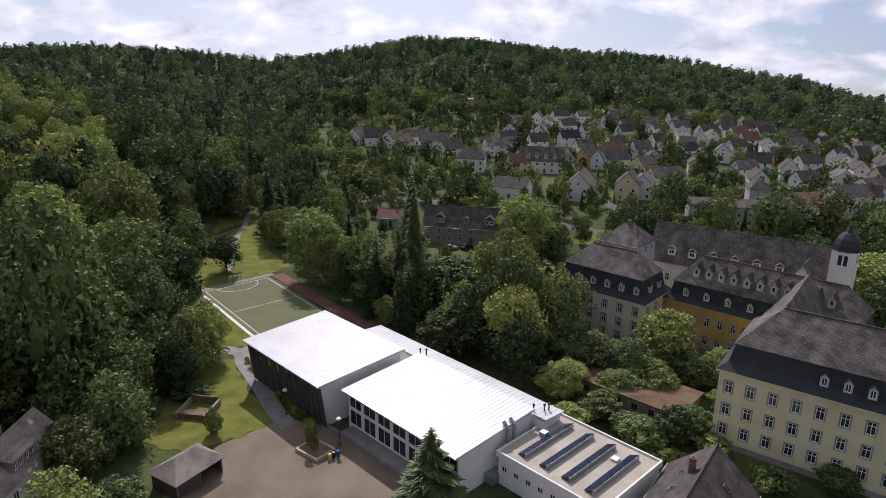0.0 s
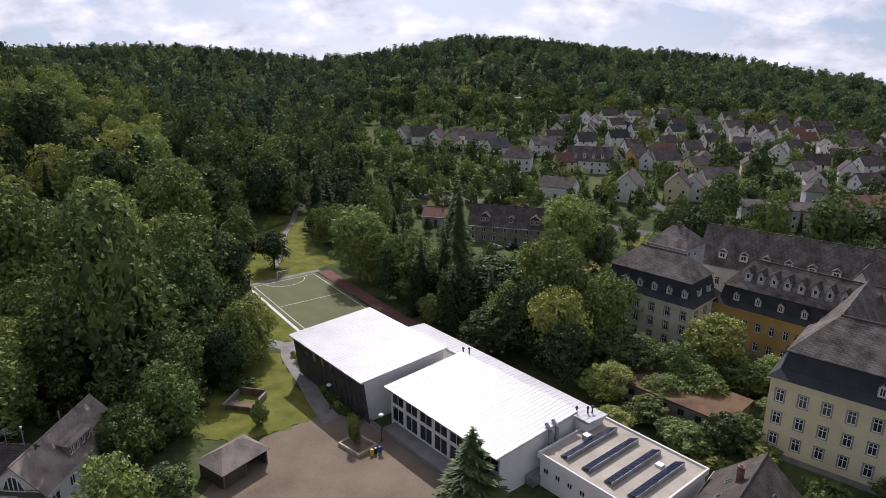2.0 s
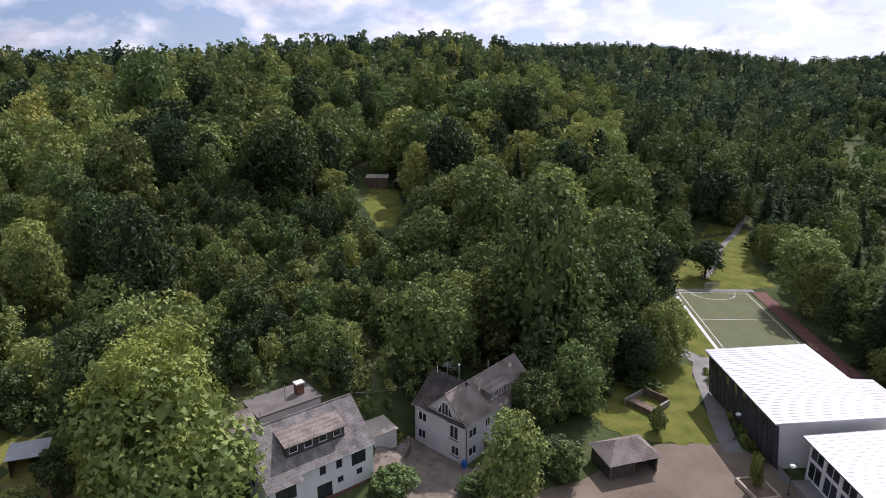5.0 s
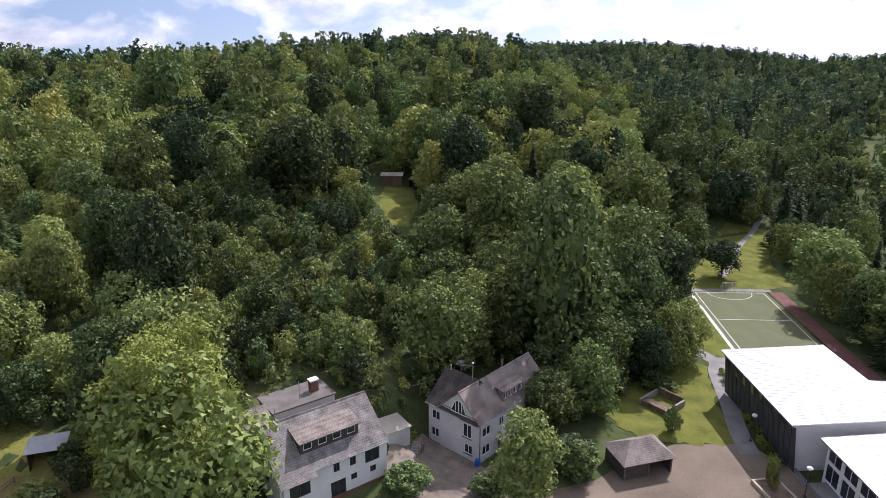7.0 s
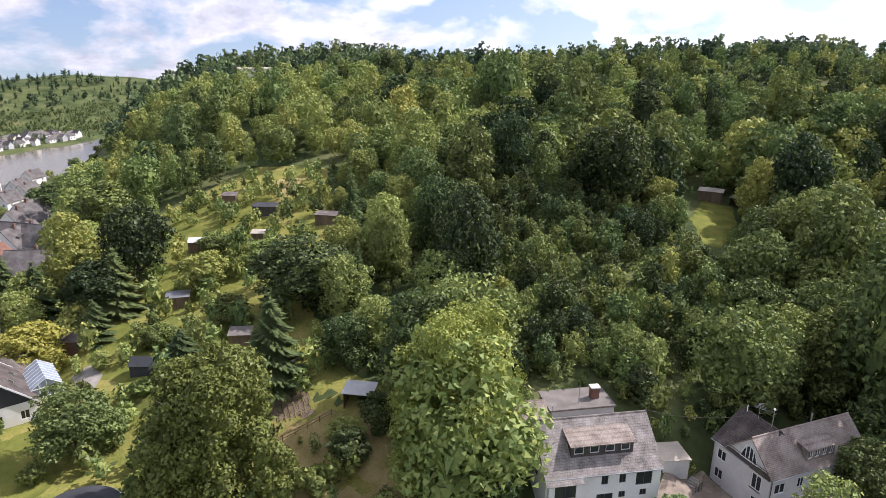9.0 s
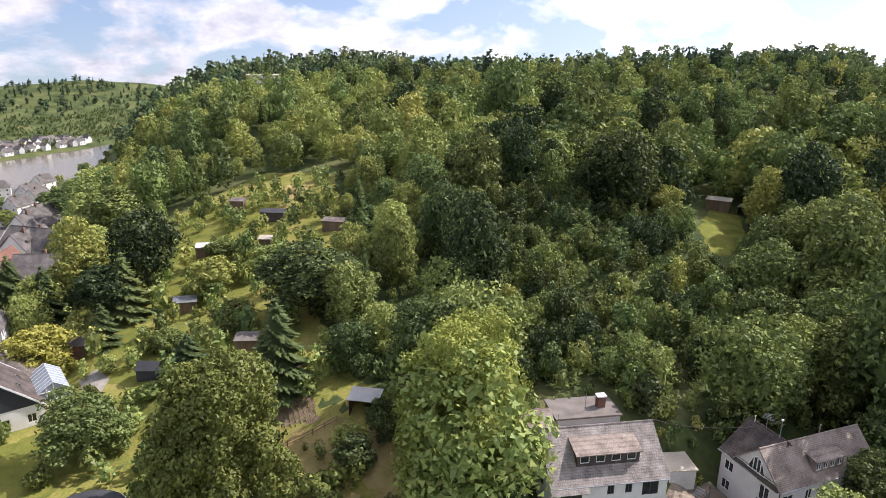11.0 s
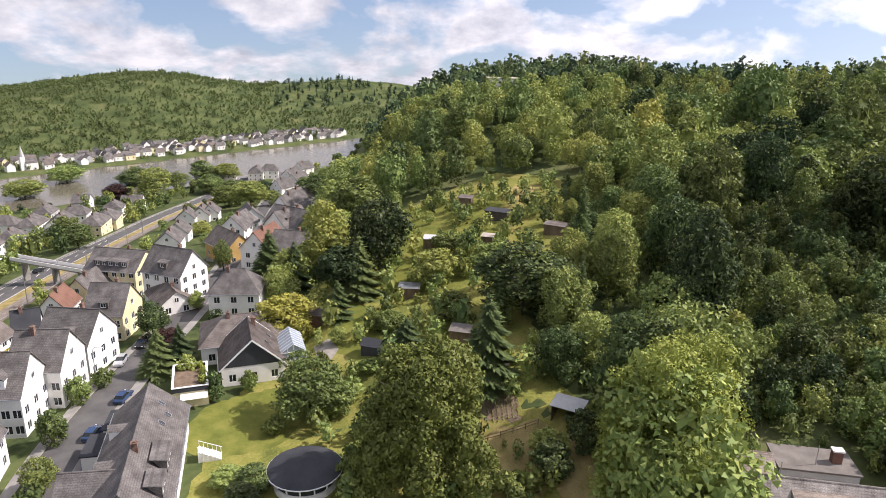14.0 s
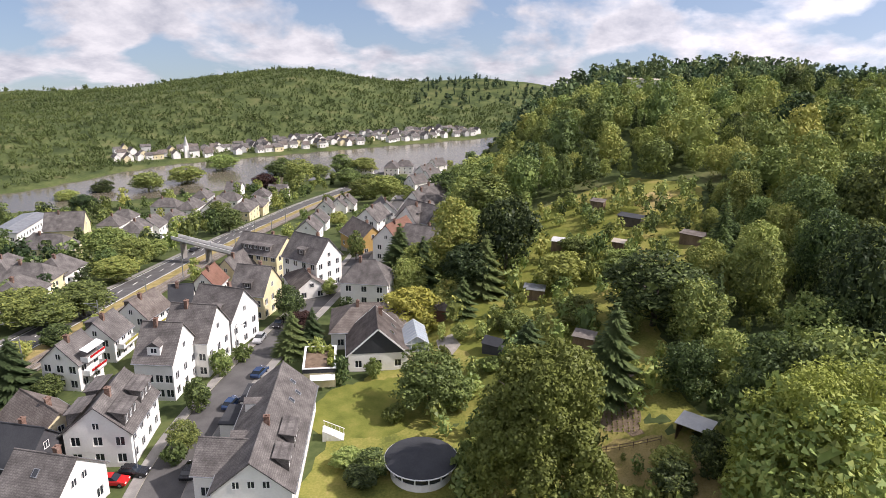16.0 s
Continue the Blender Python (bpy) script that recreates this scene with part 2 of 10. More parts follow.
LEAFY = [(0.035, 0.053, 0.022), (0.085, 0.117, 0.043), (0.155, 0.205, 0.066), (0.248, 0.305, 0.088), (0.350, 0.375, 0.110)]
M = {
    "leaf": foliage("leaf", LEAFY, "object", tinted=True),
    "wood": foliage("wood", LEAFY, "stored", tinted=True),
    "farwood": foliage("farwood", LEAFY, "stored", 0.34, True),
    # far ridges: distance haze put into the leaf colours, less red, more blue
    "hazed_ridgewood": foliage("hazed_ridgewood", [(0.030, 0.052, 0.030), (0.064, 0.098, 0.050), (0.112, 0.160, 0.074), (0.180, 0.235, 0.098), (0.26, 0.30, 0.118)], "stored", 0.34, True),
    "needle": foliage("needle", [(0.060, 0.088, 0.038), (0.105, 0.145, 0.055), (0.160, 0.200, 0.072)], "object"),
    "limelit": foliage("limelit", [(0.128, 0.158, 0.036), (0.225, 0.270, 0.058), (0.335, 0.370, 0.083)], "object"),
    "golden": foliage("golden", [(0.22, 0.22, 0.045), (0.30, 0.29, 0.06), (0.38, 0.35, 0.07)], "object"),
    "olive": foliage("olive", [(0.135, 0.160, 0.040), (0.225, 0.258, 0.064), (0.32, 0.355, 0.09)], "object"),
    "copper": foliage("copper", [(0.035, 0.018, 0.020), (0.055, 0.028, 0.026), (0.075, 0.045, 0.030)], "object"),
    "orchard": foliage("orchard", [(0.100, 0.128, 0.040), (0.185, 0.225, 0.064), (0.290, 0.320, 0.088)], "object", tinted=True),
    "scrub": foliage("scrub", [(0.070, 0.098, 0.036), (0.110, 0.146, 0.050), (0.160, 0.196, 0.066)], "stored"),
    "bark": material("bark", [(0.05, 0.04, 0.03), (0.12, 0.10, 0.08)], 3, 6),
    "land": material("land", [(0.036, 0.050, 0.021), (0.062, 0.082, 0.031), (0.090, 0.110, 0.041), (0.125, 0.128, 0.056)], 0.05, 14, 0.95, 0.5, spec=0.05),
    "lawn": material("lawn", [(0.100, 0.118, 0.026), (0.150, 0.162, 0.036), (0.205, 0.198, 0.052)], 0.3, 20, 0.95, 0.3, spec=0.05),
    "meadow": material("meadow", [(0.105, 0.120, 0.032), (0.172, 0.182, 0.044), (0.235, 0.222, 0.060), (0.30, 0.25, 0.092)], 0.16, 16, 0.95, 0.4, spec=0.05),
    "dry": material("dry", [(0.19, 0.165, 0.060), (0.31, 0.245, 0.100), (0.39, 0.31, 0.145)], 0.3, 14, 0.95, 0.4, spec=0.05),
    "turf": material("turf", [(0.115, 0.125, 0.055), (0.145, 0.152, 0.070)], 0.25, 30, 0.9, 0.1),
    "yard": material("yard", [(0.140, 0.108, 0.075), (0.192, 0.150, 0.106), (0.235, 0.186, 0.134)], 0.12, 30, 0.92, 0.15),
    "asphalt": material("asphalt", [(0.075, 0.072, 0.070), (0.12, 0.115, 0.11)], 0.3, 30, 0.9, 0.15),
    "paving": material("paving", [(0.20, 0.19, 0.175), (0.30, 0.285, 0.26)], 0.5, 12, 0.9, 0.2),
    "soil": material("soil", [(0.14, 0.10, 0.065), (0.25, 0.19, 0.125)], 0.8, 8, 0.95, 0.6),
    "red": material("red", [(0.13, 0.062, 0.048), (0.20, 0.10, 0.078)], 0.6, 10, 0.9, 0.2),
    "gravel": material("gravel", [(0.17, 0.138, 0.105), (0.30, 0.248, 0.192)], 0.7, 12, 0.95, 0.5),
    "metalroof": material("metalroof", [(0.50, 0.50, 0.50), (0.62, 0.62, 0.61)], 0.2, 12, 0.38, 0.05, spec=0.5),
    "white": material("white", [(0.72, 0.70, 0.655), (0.83, 0.815, 0.77)], 0.35, 10, 0.85, 0.08),
    "cream": material("cream", [(0.62, 0.53, 0.32), (0.74, 0.66, 0.43)], 0.3, 10, 0.85, 0.08),
    "palecream": material("palecream", [(0.60, 0.55, 0.42), (0.72, 0.67, 0.53)], 0.3, 10, 0.85, 0.08),
    "ochre": material("ochre", [(0.42, 0.27, 0.09), (0.58, 0.38, 0.14)], 0.3, 10, 0.85, 0.08),
    "greywall": material("greywall", [(0.38, 0.38, 0.37), (0.52, 0.52, 0.50)], 0.3, 10, 0.85, 0.08),
    "darkwall": material("darkwall", [(0.045, 0.045, 0.05), (0.08, 0.08, 0.085)], 0.5, 10, 0.7, 0.1),
    "slate": material("slate", [(0.070, 0.064, 0.060), (0.122, 0.112, 0.105), (0.200, 0.184, 0.172)], 0.5, 9, 0.75, 0.35, spec=0.12, courses=0.2),
    "slatebrown": material("slatebrown", [(0.088, 0.073, 0.064), (0.140, 0.120, 0.106), (0.215, 0.190, 0.168)], 0.5, 9, 0.8, 0.35, spec=0.12, courses=0.2),
    "wornroof": material("wornroof", [(0.125, 0.100, 0.082), (0.210, 0.172, 0.142), (0.290, 0.245, 0.205), (0.345, 0.300, 0.255)], 0.45, 9, 0.85, 0.4, spec=0.3, courses=0.16),
    "wornslate": material("wornslate", [(0.105, 0.095, 0.086), (0.205, 0.182, 0.162), (0.265, 0.238, 0.212), (0.36, 0.335, 0.305)], 0.8, 7, 0.85, 0.5, spec=0.3, courses=0.22),
    "slatedark": material("slatedark", [(0.048, 0.040, 0.036), (0.090, 0.076, 0.068), (0.140, 0.120, 0.106)], 0.6, 9, 0.75, 0.45, spec=0.12, courses=0.22),
    "schoolslate": material("schoolslate", [(0.052, 0.045, 0.038), (0.100, 0.087, 0.075), (0.160, 0.142, 0.124), (0.230, 0.207, 0.182)], 0.5, 9, 0.8, 0.4, spec=0.12, courses=0.24),
    "wornbrick": material("wornbrick", [(0.10, 0.060, 0.045), (0.19, 0.115, 0.085), (0.26, 0.19, 0.155)], 2.0, 6, 0.9, 0.4),
    "felt": material("felt", [(0.13, 0.115, 0.10), (0.20, 0.18, 0.16)], 0.5, 10, 0.9, 0.2),
    "paleroof": material("paleroof", [(0.50, 0.45, 0.42), (0.62, 0.57, 0.53)], 0.8, 10, 0.8, 0.1),
    "palegrey": material("palegrey", [(0.52, 0.50, 0.48), (0.64, 0.62, 0.60)], 0.35, 10, 0.88, 0.08),
    "redtile": material("redtile", [(0.13, 0.066, 0.046), (0.21, 0.112, 0.080)], 0.6, 9, 0.85, 0.3, courses=0.3),
    "darkroof": material("darkroof", [(0.030, 0.032, 0.036), (0.050, 0.052, 0.056)], 0.4, 12, 0.8, 0.1),
    "flatroof": material("flatroof", [(0.34, 0.30, 0.24), (0.48, 0.43, 0.355)], 0.25, 14, 0.9, 0.15),
    "oldroof": material("oldroof", [(0.10, 0.06, 0.04), (0.17, 0.10, 0.06), (0.12, 0.13, 0.05)], 0.35, 10, 0.95, 0.4),
    "timber": material("timber", [(0.12, 0.085, 0.055), (0.22, 0.16, 0.11)], 1.2, 8, 0.85, 0.2, stretch=(1, 1, 0.2)),
    "paletimber": material("paletimber", [(0.40, 0.33, 0.23), (0.56, 0.48, 0.35)], 1.2, 8, 0.85, 0.2),
    "frame": material("frame", [(0.68, 0.68, 0.66), (0.80, 0.80, 0.78)], 1.0, 8, 0.5, 0.0),
    "darkframe": material("darkframe", [(0.06, 0.05, 0.045), (0.10, 0.085, 0.07)], 1.0, 8, 0.6, 0.0),
    "stone": material("stone", [(0.22, 0.20, 0.17), (0.36, 0.33, 0.28)], 0.7, 8, 0.9, 0.4),
    "line": material("line", [(0.60, 0.60, 0.56), (0.75, 0.75, 0.70)], 0.5, 10, 0.8, 0.0),
    "steel": material("steel", [(0.28, 0.29, 0.30), (0.42, 0.43, 0.44)], 0.8, 8, 0.45, 0.05, metal=0.7),
    "solar": material("solar", [(0.018, 0.024, 0.05), (0.03, 0.04, 0.075)], 0.6, 10, 0.12, 0.0, spec=0.7),
    "blue": material("blue", [(0.02, 0.09, 0.33), (0.03, 0.14, 0.45)], 0.6, 10, 0.4, 0.0),
    "yellow": material("yellow", [(0.65, 0.42, 0.03), (0.75, 0.5, 0.05)], 0.6, 10, 0.5, 0.0),
    "carred": material("carred", [(0.45, 0.012, 0.012), (0.5, 0.02, 0.02)], 0.6, 10, 0.25, 0.0, spec=0.6),
    "carblue": material("carblue", [(0.02, 0.04, 0.10), (0.03, 0.06, 0.13)], 0.6, 10, 0.25, 0.0, spec=0.6),
    "carblack": material("carblack", [(0.012, 0.012, 0.014), (0.02, 0.02, 0.022)], 0.6, 10, 0.25, 0.0, spec=0.6),
    "carsilver": material("carsilver", [(0.42, 0.43, 0.44), (0.5, 0.51, 0.52)], 0.6, 10, 0.3, 0.0, spec=0.6, metal=0.4),
    "rubber": material("rubber", [(0.015, 0.015, 0.015), (0.03, 0.03, 0.03)], 1, 8, 0.9, 0.0),
}


def glassy(name, colour, rough_at=0.05):
    m = bpy.data.materials.new(name)
    m.use_nodes = True
    p = m.node_tree.nodes["Principled BSDF"]
    p.inputs["Base Color"].default_value = (*colour, 1)
    p.inputs["Roughness"].default_value = rough_at
    p.inputs["Specular IOR Level"].default_value = 0.6
    return m


M["glass"] = glassy("glass", (0.030, 0.034, 0.040))
# conservatory panes: the sky's reflection is painted in as a pale blue base
M["sky_toned_glass"] = glassy("sky_toned_glass", (0.30, 0.35, 0.40), 0.12)
M["carglass"] = glassy("carglass", (0.02, 0.025, 0.03))


def river_water():
    m = bpy.data.materials.new("water")
    m.use_nodes = True
    n, l = m.node_tree.nodes, m.node_tree.links
    p = n["Principled BSDF"]
    p.inputs["Base Color"].default_value = (0.13, 0.115, 0.085, 1)
    p.inputs["Roughness"].default_value = 0.16
    g = n.new("ShaderNodeNewGeometry")
    w = n.new("ShaderNodeTexNoise")
    w.inputs["Scale"].default_value, w.inputs["Detail"].default_value = 0.5, 6
    bp = n.new("ShaderNodeBump")
    bp.inputs["Strength"].default_value, bp.inputs["Distance"].default_value = 0.25, 0.3
    l.new(g.outputs["Position"], w.inputs["Vector"])
    l.new(w.outputs["Fac"], bp.inputs["Height"])
    l.new(bp.outputs["Normal"], p.inputs["Normal"])
    return m


M["water"] = river_water()
# ---------------------------------------------------------------- mesh helpers
def ground_at(x, y):
    return lie(x, y)


def mesh_from(name, verts, faces, mat, smooth=False):
    me = bpy.data.meshes.new(name)
    me.from_pydata(verts, [], faces)
    me.materials.append(M[mat] if isinstance(mat, str) else mat)
    if smooth:
        me.polygons.foreach_set("use_smooth", [True] * len(me.polygons))
    me.update()
    return me


def part(name, bm, mat, parent, label=""):
    """Links a bmesh as one mesh object under its thing or part."""
    me = bpy.data.meshes.new(name)
    bmesh.ops.recalc_face_normals(bm, faces=bm.faces)
    bm.to_mesh(me)
    bm.free()
    me.materials.append(M[mat])
    ob = new(name, me)
    ob.parent = parent
    if label:
        ob["label"] = label
    return ob


def put_part(name, me, parent, m=None, label=""):
    ob = new(name, me)
    ob.parent = parent
    if m is not None:
        ob.matrix_basis = m
    if label:
        ob["label"] = label
    return ob


def thing(name, m, label, category, group="", kind=""):
    ob = new(name)
    ob.empty_display_size = 0.5
    ob.matrix_basis = m
    return tagged(ob, label, category, group, kind)


def box(bm, x0, x1, y0, y1, z0, z1):
    v = [bm.verts.new(p) for p in ((x0, y0, z0), (x1, y0, z0), (x1, y1, z0), (x0, y1, z0), (x0, y0, z1), (x1, y0, z1), (x1, y1, z1), (x0, y1, z1))]
    for f in ((3, 2, 1, 0), (4, 5, 6, 7), (0, 1, 5, 4), (1, 2, 6, 5), (2, 3, 7, 6), (3, 0, 4, 7)):
        bm.faces.new([v[i] for i in f])


def slab(bm, corners, thick):
    """A plate on a flat outline, thickened downwards along its normal."""
    p = [Vector(c) for c in corners]
    nrm = (p[1] - p[0]).cross(p[2] - p[0]).normalized()
    if nrm.z < 0:
        nrm = -nrm
    a = [bm.verts.new(c) for c in p]
    b = [bm.verts.new(c - nrm * thick) for c in p]
    bm.faces.new(a)
    bm.faces.new(b[::-1])
    k = len(p)
    for i in range(k):
        bm.faces.new((a[i], b[i], b[(i + 1) % k], a[(i + 1) % k]))


def tube(bm, a, b, r0, r1=None, sides=8):
    a, b = Vector(a), Vector(b)
    r1 = r0 if r1 is None else r1
    q = (b - a).to_track_quat("Z", "Y").to_matrix()
    ring = []
    for c, r in ((a, r0), (b, r1)):
        ring.append([bm.verts.new(c + q @ Vector((math.cos(k * math.tau / sides) * r, math.sin(k * math.tau / sides) * r, 0))) for k in range(sides)])
    for k in range(sides):
        j = (k + 1) % sides
        bm.faces.new((ring[0][k], ring[0][j], ring[1][j], ring[1][k]))
    bm.faces.new(ring[0][::-1])
    bm.faces.new(ring[1])


def facade(bm, origin, along, width, height, holes, deep=0.16):
    """An upright wall face with real openings and their reveals. holes: (x, z, w, h) from its lower left, seen from outside."""
    o, u, w = Vector(origin), Vector(along).normalized(), Vector((0, 0, 1))
    inward = Vector((-u.y, u.x, 0))
    xs = sorted({0.0, width, *[h[0] for h in holes], *[h[0] + h[2] for h in holes]})
    zs = sorted({0.0, height, *[h[1] for h in holes], *[h[1] + h[3] for h in holes]})
    cache = {}

    def at(x, z, d=0.0):
        k = (round(x, 3), round(z, 3), d)
        if k not in cache:
            cache[k] = bm.verts.new(o + u * x + w * z + inward * d)
        return cache[k]
    for i in range(len(xs) - 1):
        for j in range(len(zs) - 1):
            mx, mz = (xs[i] + xs[i + 1]) / 2, (zs[j] + zs[j + 1]) / 2
            if any(h[0] < mx < h[0] + h[2] and h[1] < mz < h[1] + h[3] for h in holes):
                continue
            bm.faces.new((at(xs[i], zs[j]), at(xs[i + 1], zs[j]), at(xs[i + 1], zs[j + 1]), at(xs[i], zs[j + 1])))
    for x, z, ww, hh in holes:
        c = [(x, z), (x + ww, z), (x + ww, z + hh), (x, z + hh)]
        for k in range(4):
            p, q = c[k], c[(k + 1) % 4]
            bm.faces.new((at(*p), at(*q), at(*q, deep), at(*p, deep)))


WINDOWS = {}
HOUSES = []


def window_meshes(w, h, mat, cross):
    key = (round(w, 2), round(h, 2), mat, cross)
    if key not in WINDOWS:
        bm = bmesh.new()
        f = min(0.09, w * 0.12)
        xs = {0: [(f, w - f)], 1: [(f, w / 2 - f / 2), (w / 2 + f / 2, w - f)], 2: [(f, w / 2 - f / 2), (w / 2 + f / 2, w - f)]}[min(cross, 2)]
        zs = [(f, h - f)] if cross < 2 else [(f, h * 0.66), (h * 0.66 + f, h - f)]
        facade(bm, (0, 0.05, 0), (1, 0, 0), w, h, [(a, c, b - a, d - c) for a, b in xs for c, d in zs], 0.07)
        me = bpy.data.meshes.new("window")
        bm.to_mesh(me)
        bm.free()
        me.materials.append(M[mat])
        pane = mesh_from("pane", [(f * 0.5, 0.11, f * 0.5), (w - f * 0.5, 0.11, f * 0.5), (w - f * 0.5, 0.11, h - f * 0.5), (f * 0.5, 0.11, h - f * 0.5)], [(0, 1, 2, 3)], "glass")
        WINDOWS[key] = (me, pane)
    return WINDOWS[key]


PLAIN = {}


def plain_window(w, h, mat):
    """A far window: frame and pane in one mesh."""
    key = (round(w, 2), round(h, 2), mat)
    if key not in PLAIN:
        bm = bmesh.new()
        f = 0.1
        o = [bm.verts.new((px, 0.07, pz)) for px, pz in ((0, 0), (w, 0), (w, h), (0, h))]
        i4 = [bm.verts.new((px, 0.07, pz)) for px, pz in ((f, f), (w - f, f), (w - f, h - f), (f, h - f))]
        b4 = [bm.verts.new((px, 0.13, pz)) for px, pz in ((f, f), (w - f, f), (w - f, h - f), (f, h - f))]
        for q in range(4):
            e = (q + 1) % 4
            bm.faces.new((o[q], o[e], i4[e], i4[q]))
            bm.faces.new((i4[q], i4[e], b4[e], b4[q]))
        bm.faces.new(b4).material_index = 1
        me = bpy.data.meshes.new("window")
        bm.to_mesh(me)
        bm.free()
        me.materials.append(M[mat])
        me.materials.append(M["glass"])
        PLAIN[key] = me
    return PLAIN[key]


def set_window(parent, origin, along, hole, mat="frame", cross=1, name="window"):
    x, z, w, h = hole
    if cross < 0:
        u = Vector(along).normalized()
        return put_part(name, plain_window(w, h, mat), parent, Matrix.Translation(Vector(origin) + u * x + Vector((0, 0, z))) @ Matrix.Rotation(math.atan2(u.y, u.x), 4, "Z"))
    me, pane = window_meshes(w, h, mat, cross)
    u = Vector(along).normalized()
    m = Matrix.Translation(Vector(origin) + u * x + Vector((0, 0, z))) @ Matrix.Rotation(math.atan2(u.y, u.x), 4, "Z")
    ob = put_part(name, me, parent, m)
    put_part("pane", pane, ob)
    return ob


def row_of(n, width, z, w, h, margin=None):
    """n openings evenly along a wall."""
    margin = width / (2 * n) if margin is None else margin
    step = (width - 2 * margin) / max(1, n - 1) if n > 1 else 0
    return [((margin + i * step if n > 1 else width / 2) - w / 2, z, w, h) for i in range(n)]


def trim_roof(rf, rx, hx, hd, over, ez, top, roof):
    bm = bmesh.new()
    tube(bm, (-rx - 0.02, 0, top - 0.02), (rx + 0.02, 0, top - 0.02), 0.13, sides=6)
    part("ridge_cap", bm, roof, rf)
    for sy in (-1, 1):
        bm = bmesh.new()
        tube(bm, (-hx, sy * (hd + over + 0.07), ez - 0.02), (hx, sy * (hd + over + 0.07), ez - 0.02), 0.08, sides=6)
        part("gutter", bm, "steel", rf)


def house(name, x, y, turn, w, d, eave, ridge, label, wall="white", roof="slate", hip=0.0, over=0.45, rows=((0.9, 1.1, 1.35),), cols=(3, 2), frame="frame",
          cross=1, dormers=(), chimneys=((0.3, 0.1),), gablewin=1, sink=0.6, base=None, group="", door=True, category="house", skylights=(), fine=True, openings=None):
    """A house: walls with openings, gabled or hipped roof with thickness, dormers, chimneys. Local x runs along the ridge; the long sides face -y and +y."""
    z = ground_at(x, y) if base is None else base
    HOUSES.append((x, y, max(w, d) * 0.55 + 1.5))
    root = thing(name, pose(x, y, z - 0.02, 0, 0, turn), label, category, group)
    if not fine:
        cross = -1
        cols = (max(2, cols[0] - 1), cols[1])
    hw, hd = w / 2, d / 2
    bm = bmesh.new()
    sides = [((-hw, -hd, 0), (1, 0, 0), w, cols[0]), ((hw, -hd, 0), (0, 1, 0), d, cols[1]), ((hw, hd, 0), (-1, 0, 0), w, cols[0]), ((-hw, hd, 0), (0, -1, 0), d, cols[1])]
    wins = []
    for i, (o, u, length, n) in enumerate(sides):
        holes = []
        for zz, ww, hh in rows:
            if zz + hh < eave - 0.1 and n:
                holes += row_of(n, length, zz, ww, hh)
        if door and i == 0 and holes:
            k = len(row_of(n, length, 0, 1, 1)) // 2
            zz, ww, hh = holes[k][1], holes[k][2], holes[k][3]
            holes[k] = (holes[k][0], 0.12, 1.0, 2.05)
        if openings is not None:
            holes = list(openings.get(i, ()))
        facade(bm, o, u, length, eave, holes)
        if not fine:
            bm.faces.new([bm.verts.new(Vector(o) + Vector(u) * q + Vector((0, 0, zq))) for q, zq in ((0, -2.5), (length, -2.5), (length, 0), (0, 0))])
        wins += [(o, u, hole) for hole in holes]
    if hip < 0.99:
        for sx in (-1, 1):
            if hip == 0:
                v = [bm.verts.new(p) for p in ((sx * hw, -hd, eave), (sx * hw, hd, eave), (sx * hw, 0, ridge))]
                bm.faces.new(v)
    part("wall", bm, wall, root)
    for o, u, hole in wins:
        if hole[1] < 0.2 and hole[3] > 2:
            b2 = bmesh.new()
            box(b2, 0, hole[2], 0.06, 0.13, 0, hole[3])
            box(b2, 0.12, hole[2] - 0.12, 0.03, 0.06, 1.1, hole[3] - 0.2)
            dr = part("door", b2, "darkframe", root)
            dr.matrix_basis = Matrix.Translation(Vector(o) + Vector(u) * hole[0] + Vector((0, 0, hole[1]))) @ Matrix.Rotation(math.atan2(u[1], u[0]), 4, "Z")
        else:
            set_window(root, o, u, hole, frame, cross)
    # roof
    slope = (ridge - eave) / hd
    ez = eave - over * slope
    hx = hw + (over if hip else over * 0.6)
    rx = hx if hip == 0 else hw - hip * hd * 0.95
    t = 0.16
    bm = bmesh.new()
    lift = 0.05
    for sy in (-1, 1):
        q = [(-hx, sy * (hd + over), ez + lift), (hx, sy * (hd + over), ez + lift), (rx, 0, ridge + lift), (-rx, 0, ridge + lift)]
        slab(bm, q, t)
    if hip:
        for sx in (-1, 1):
            slab(bm, [(sx * hx, -(hd + over), ez + lift), (sx * hx, hd + over, ez + lift), (sx * rx, 0, ridge + lift)], t)
    rf = part("roof", bm, roof, root)
    if fine:
        trim_roof(rf, rx, hx, hd, over, ez, ridge + lift, roof)
    # gable windows
    if hip == 0 and gablewin:
        for sx in (-1, 1):
            for k in range(gablewin):
                yy = (k - (gablewin - 1) / 2) * 1.9
                o = (sx * (hw + 0.13), yy - sx * 0.5, eave + 0.35)
                set_window(root, o, (0, sx, 0), (0, 0, 1.0, 1.15), frame, cross)
    # dormers: side, place along the ridge, width, height up the slope, kind
    for side, px, dw, kind, *high in dormers:
        y1 = hd * 0.86
        zb = eave + (hd - y1) * slope
        count = high[1] if len(high) > 1 else max(1, round(dw / 1.75))
        tall = high[0] if high else min(1.55, (ridge - zb) * 0.62)
        y0 = y1 - tall / slope * (0.8 if kind == "shed" else 0.98)
        bm = bmesh.new()
        holes = row_of(count, dw, 0.35, min(1.15, dw / count * 0.66), tall - 0.55)
        facade(bm, (px - dw / 2, -y1, zb), (1, 0, 0), dw, tall, holes)
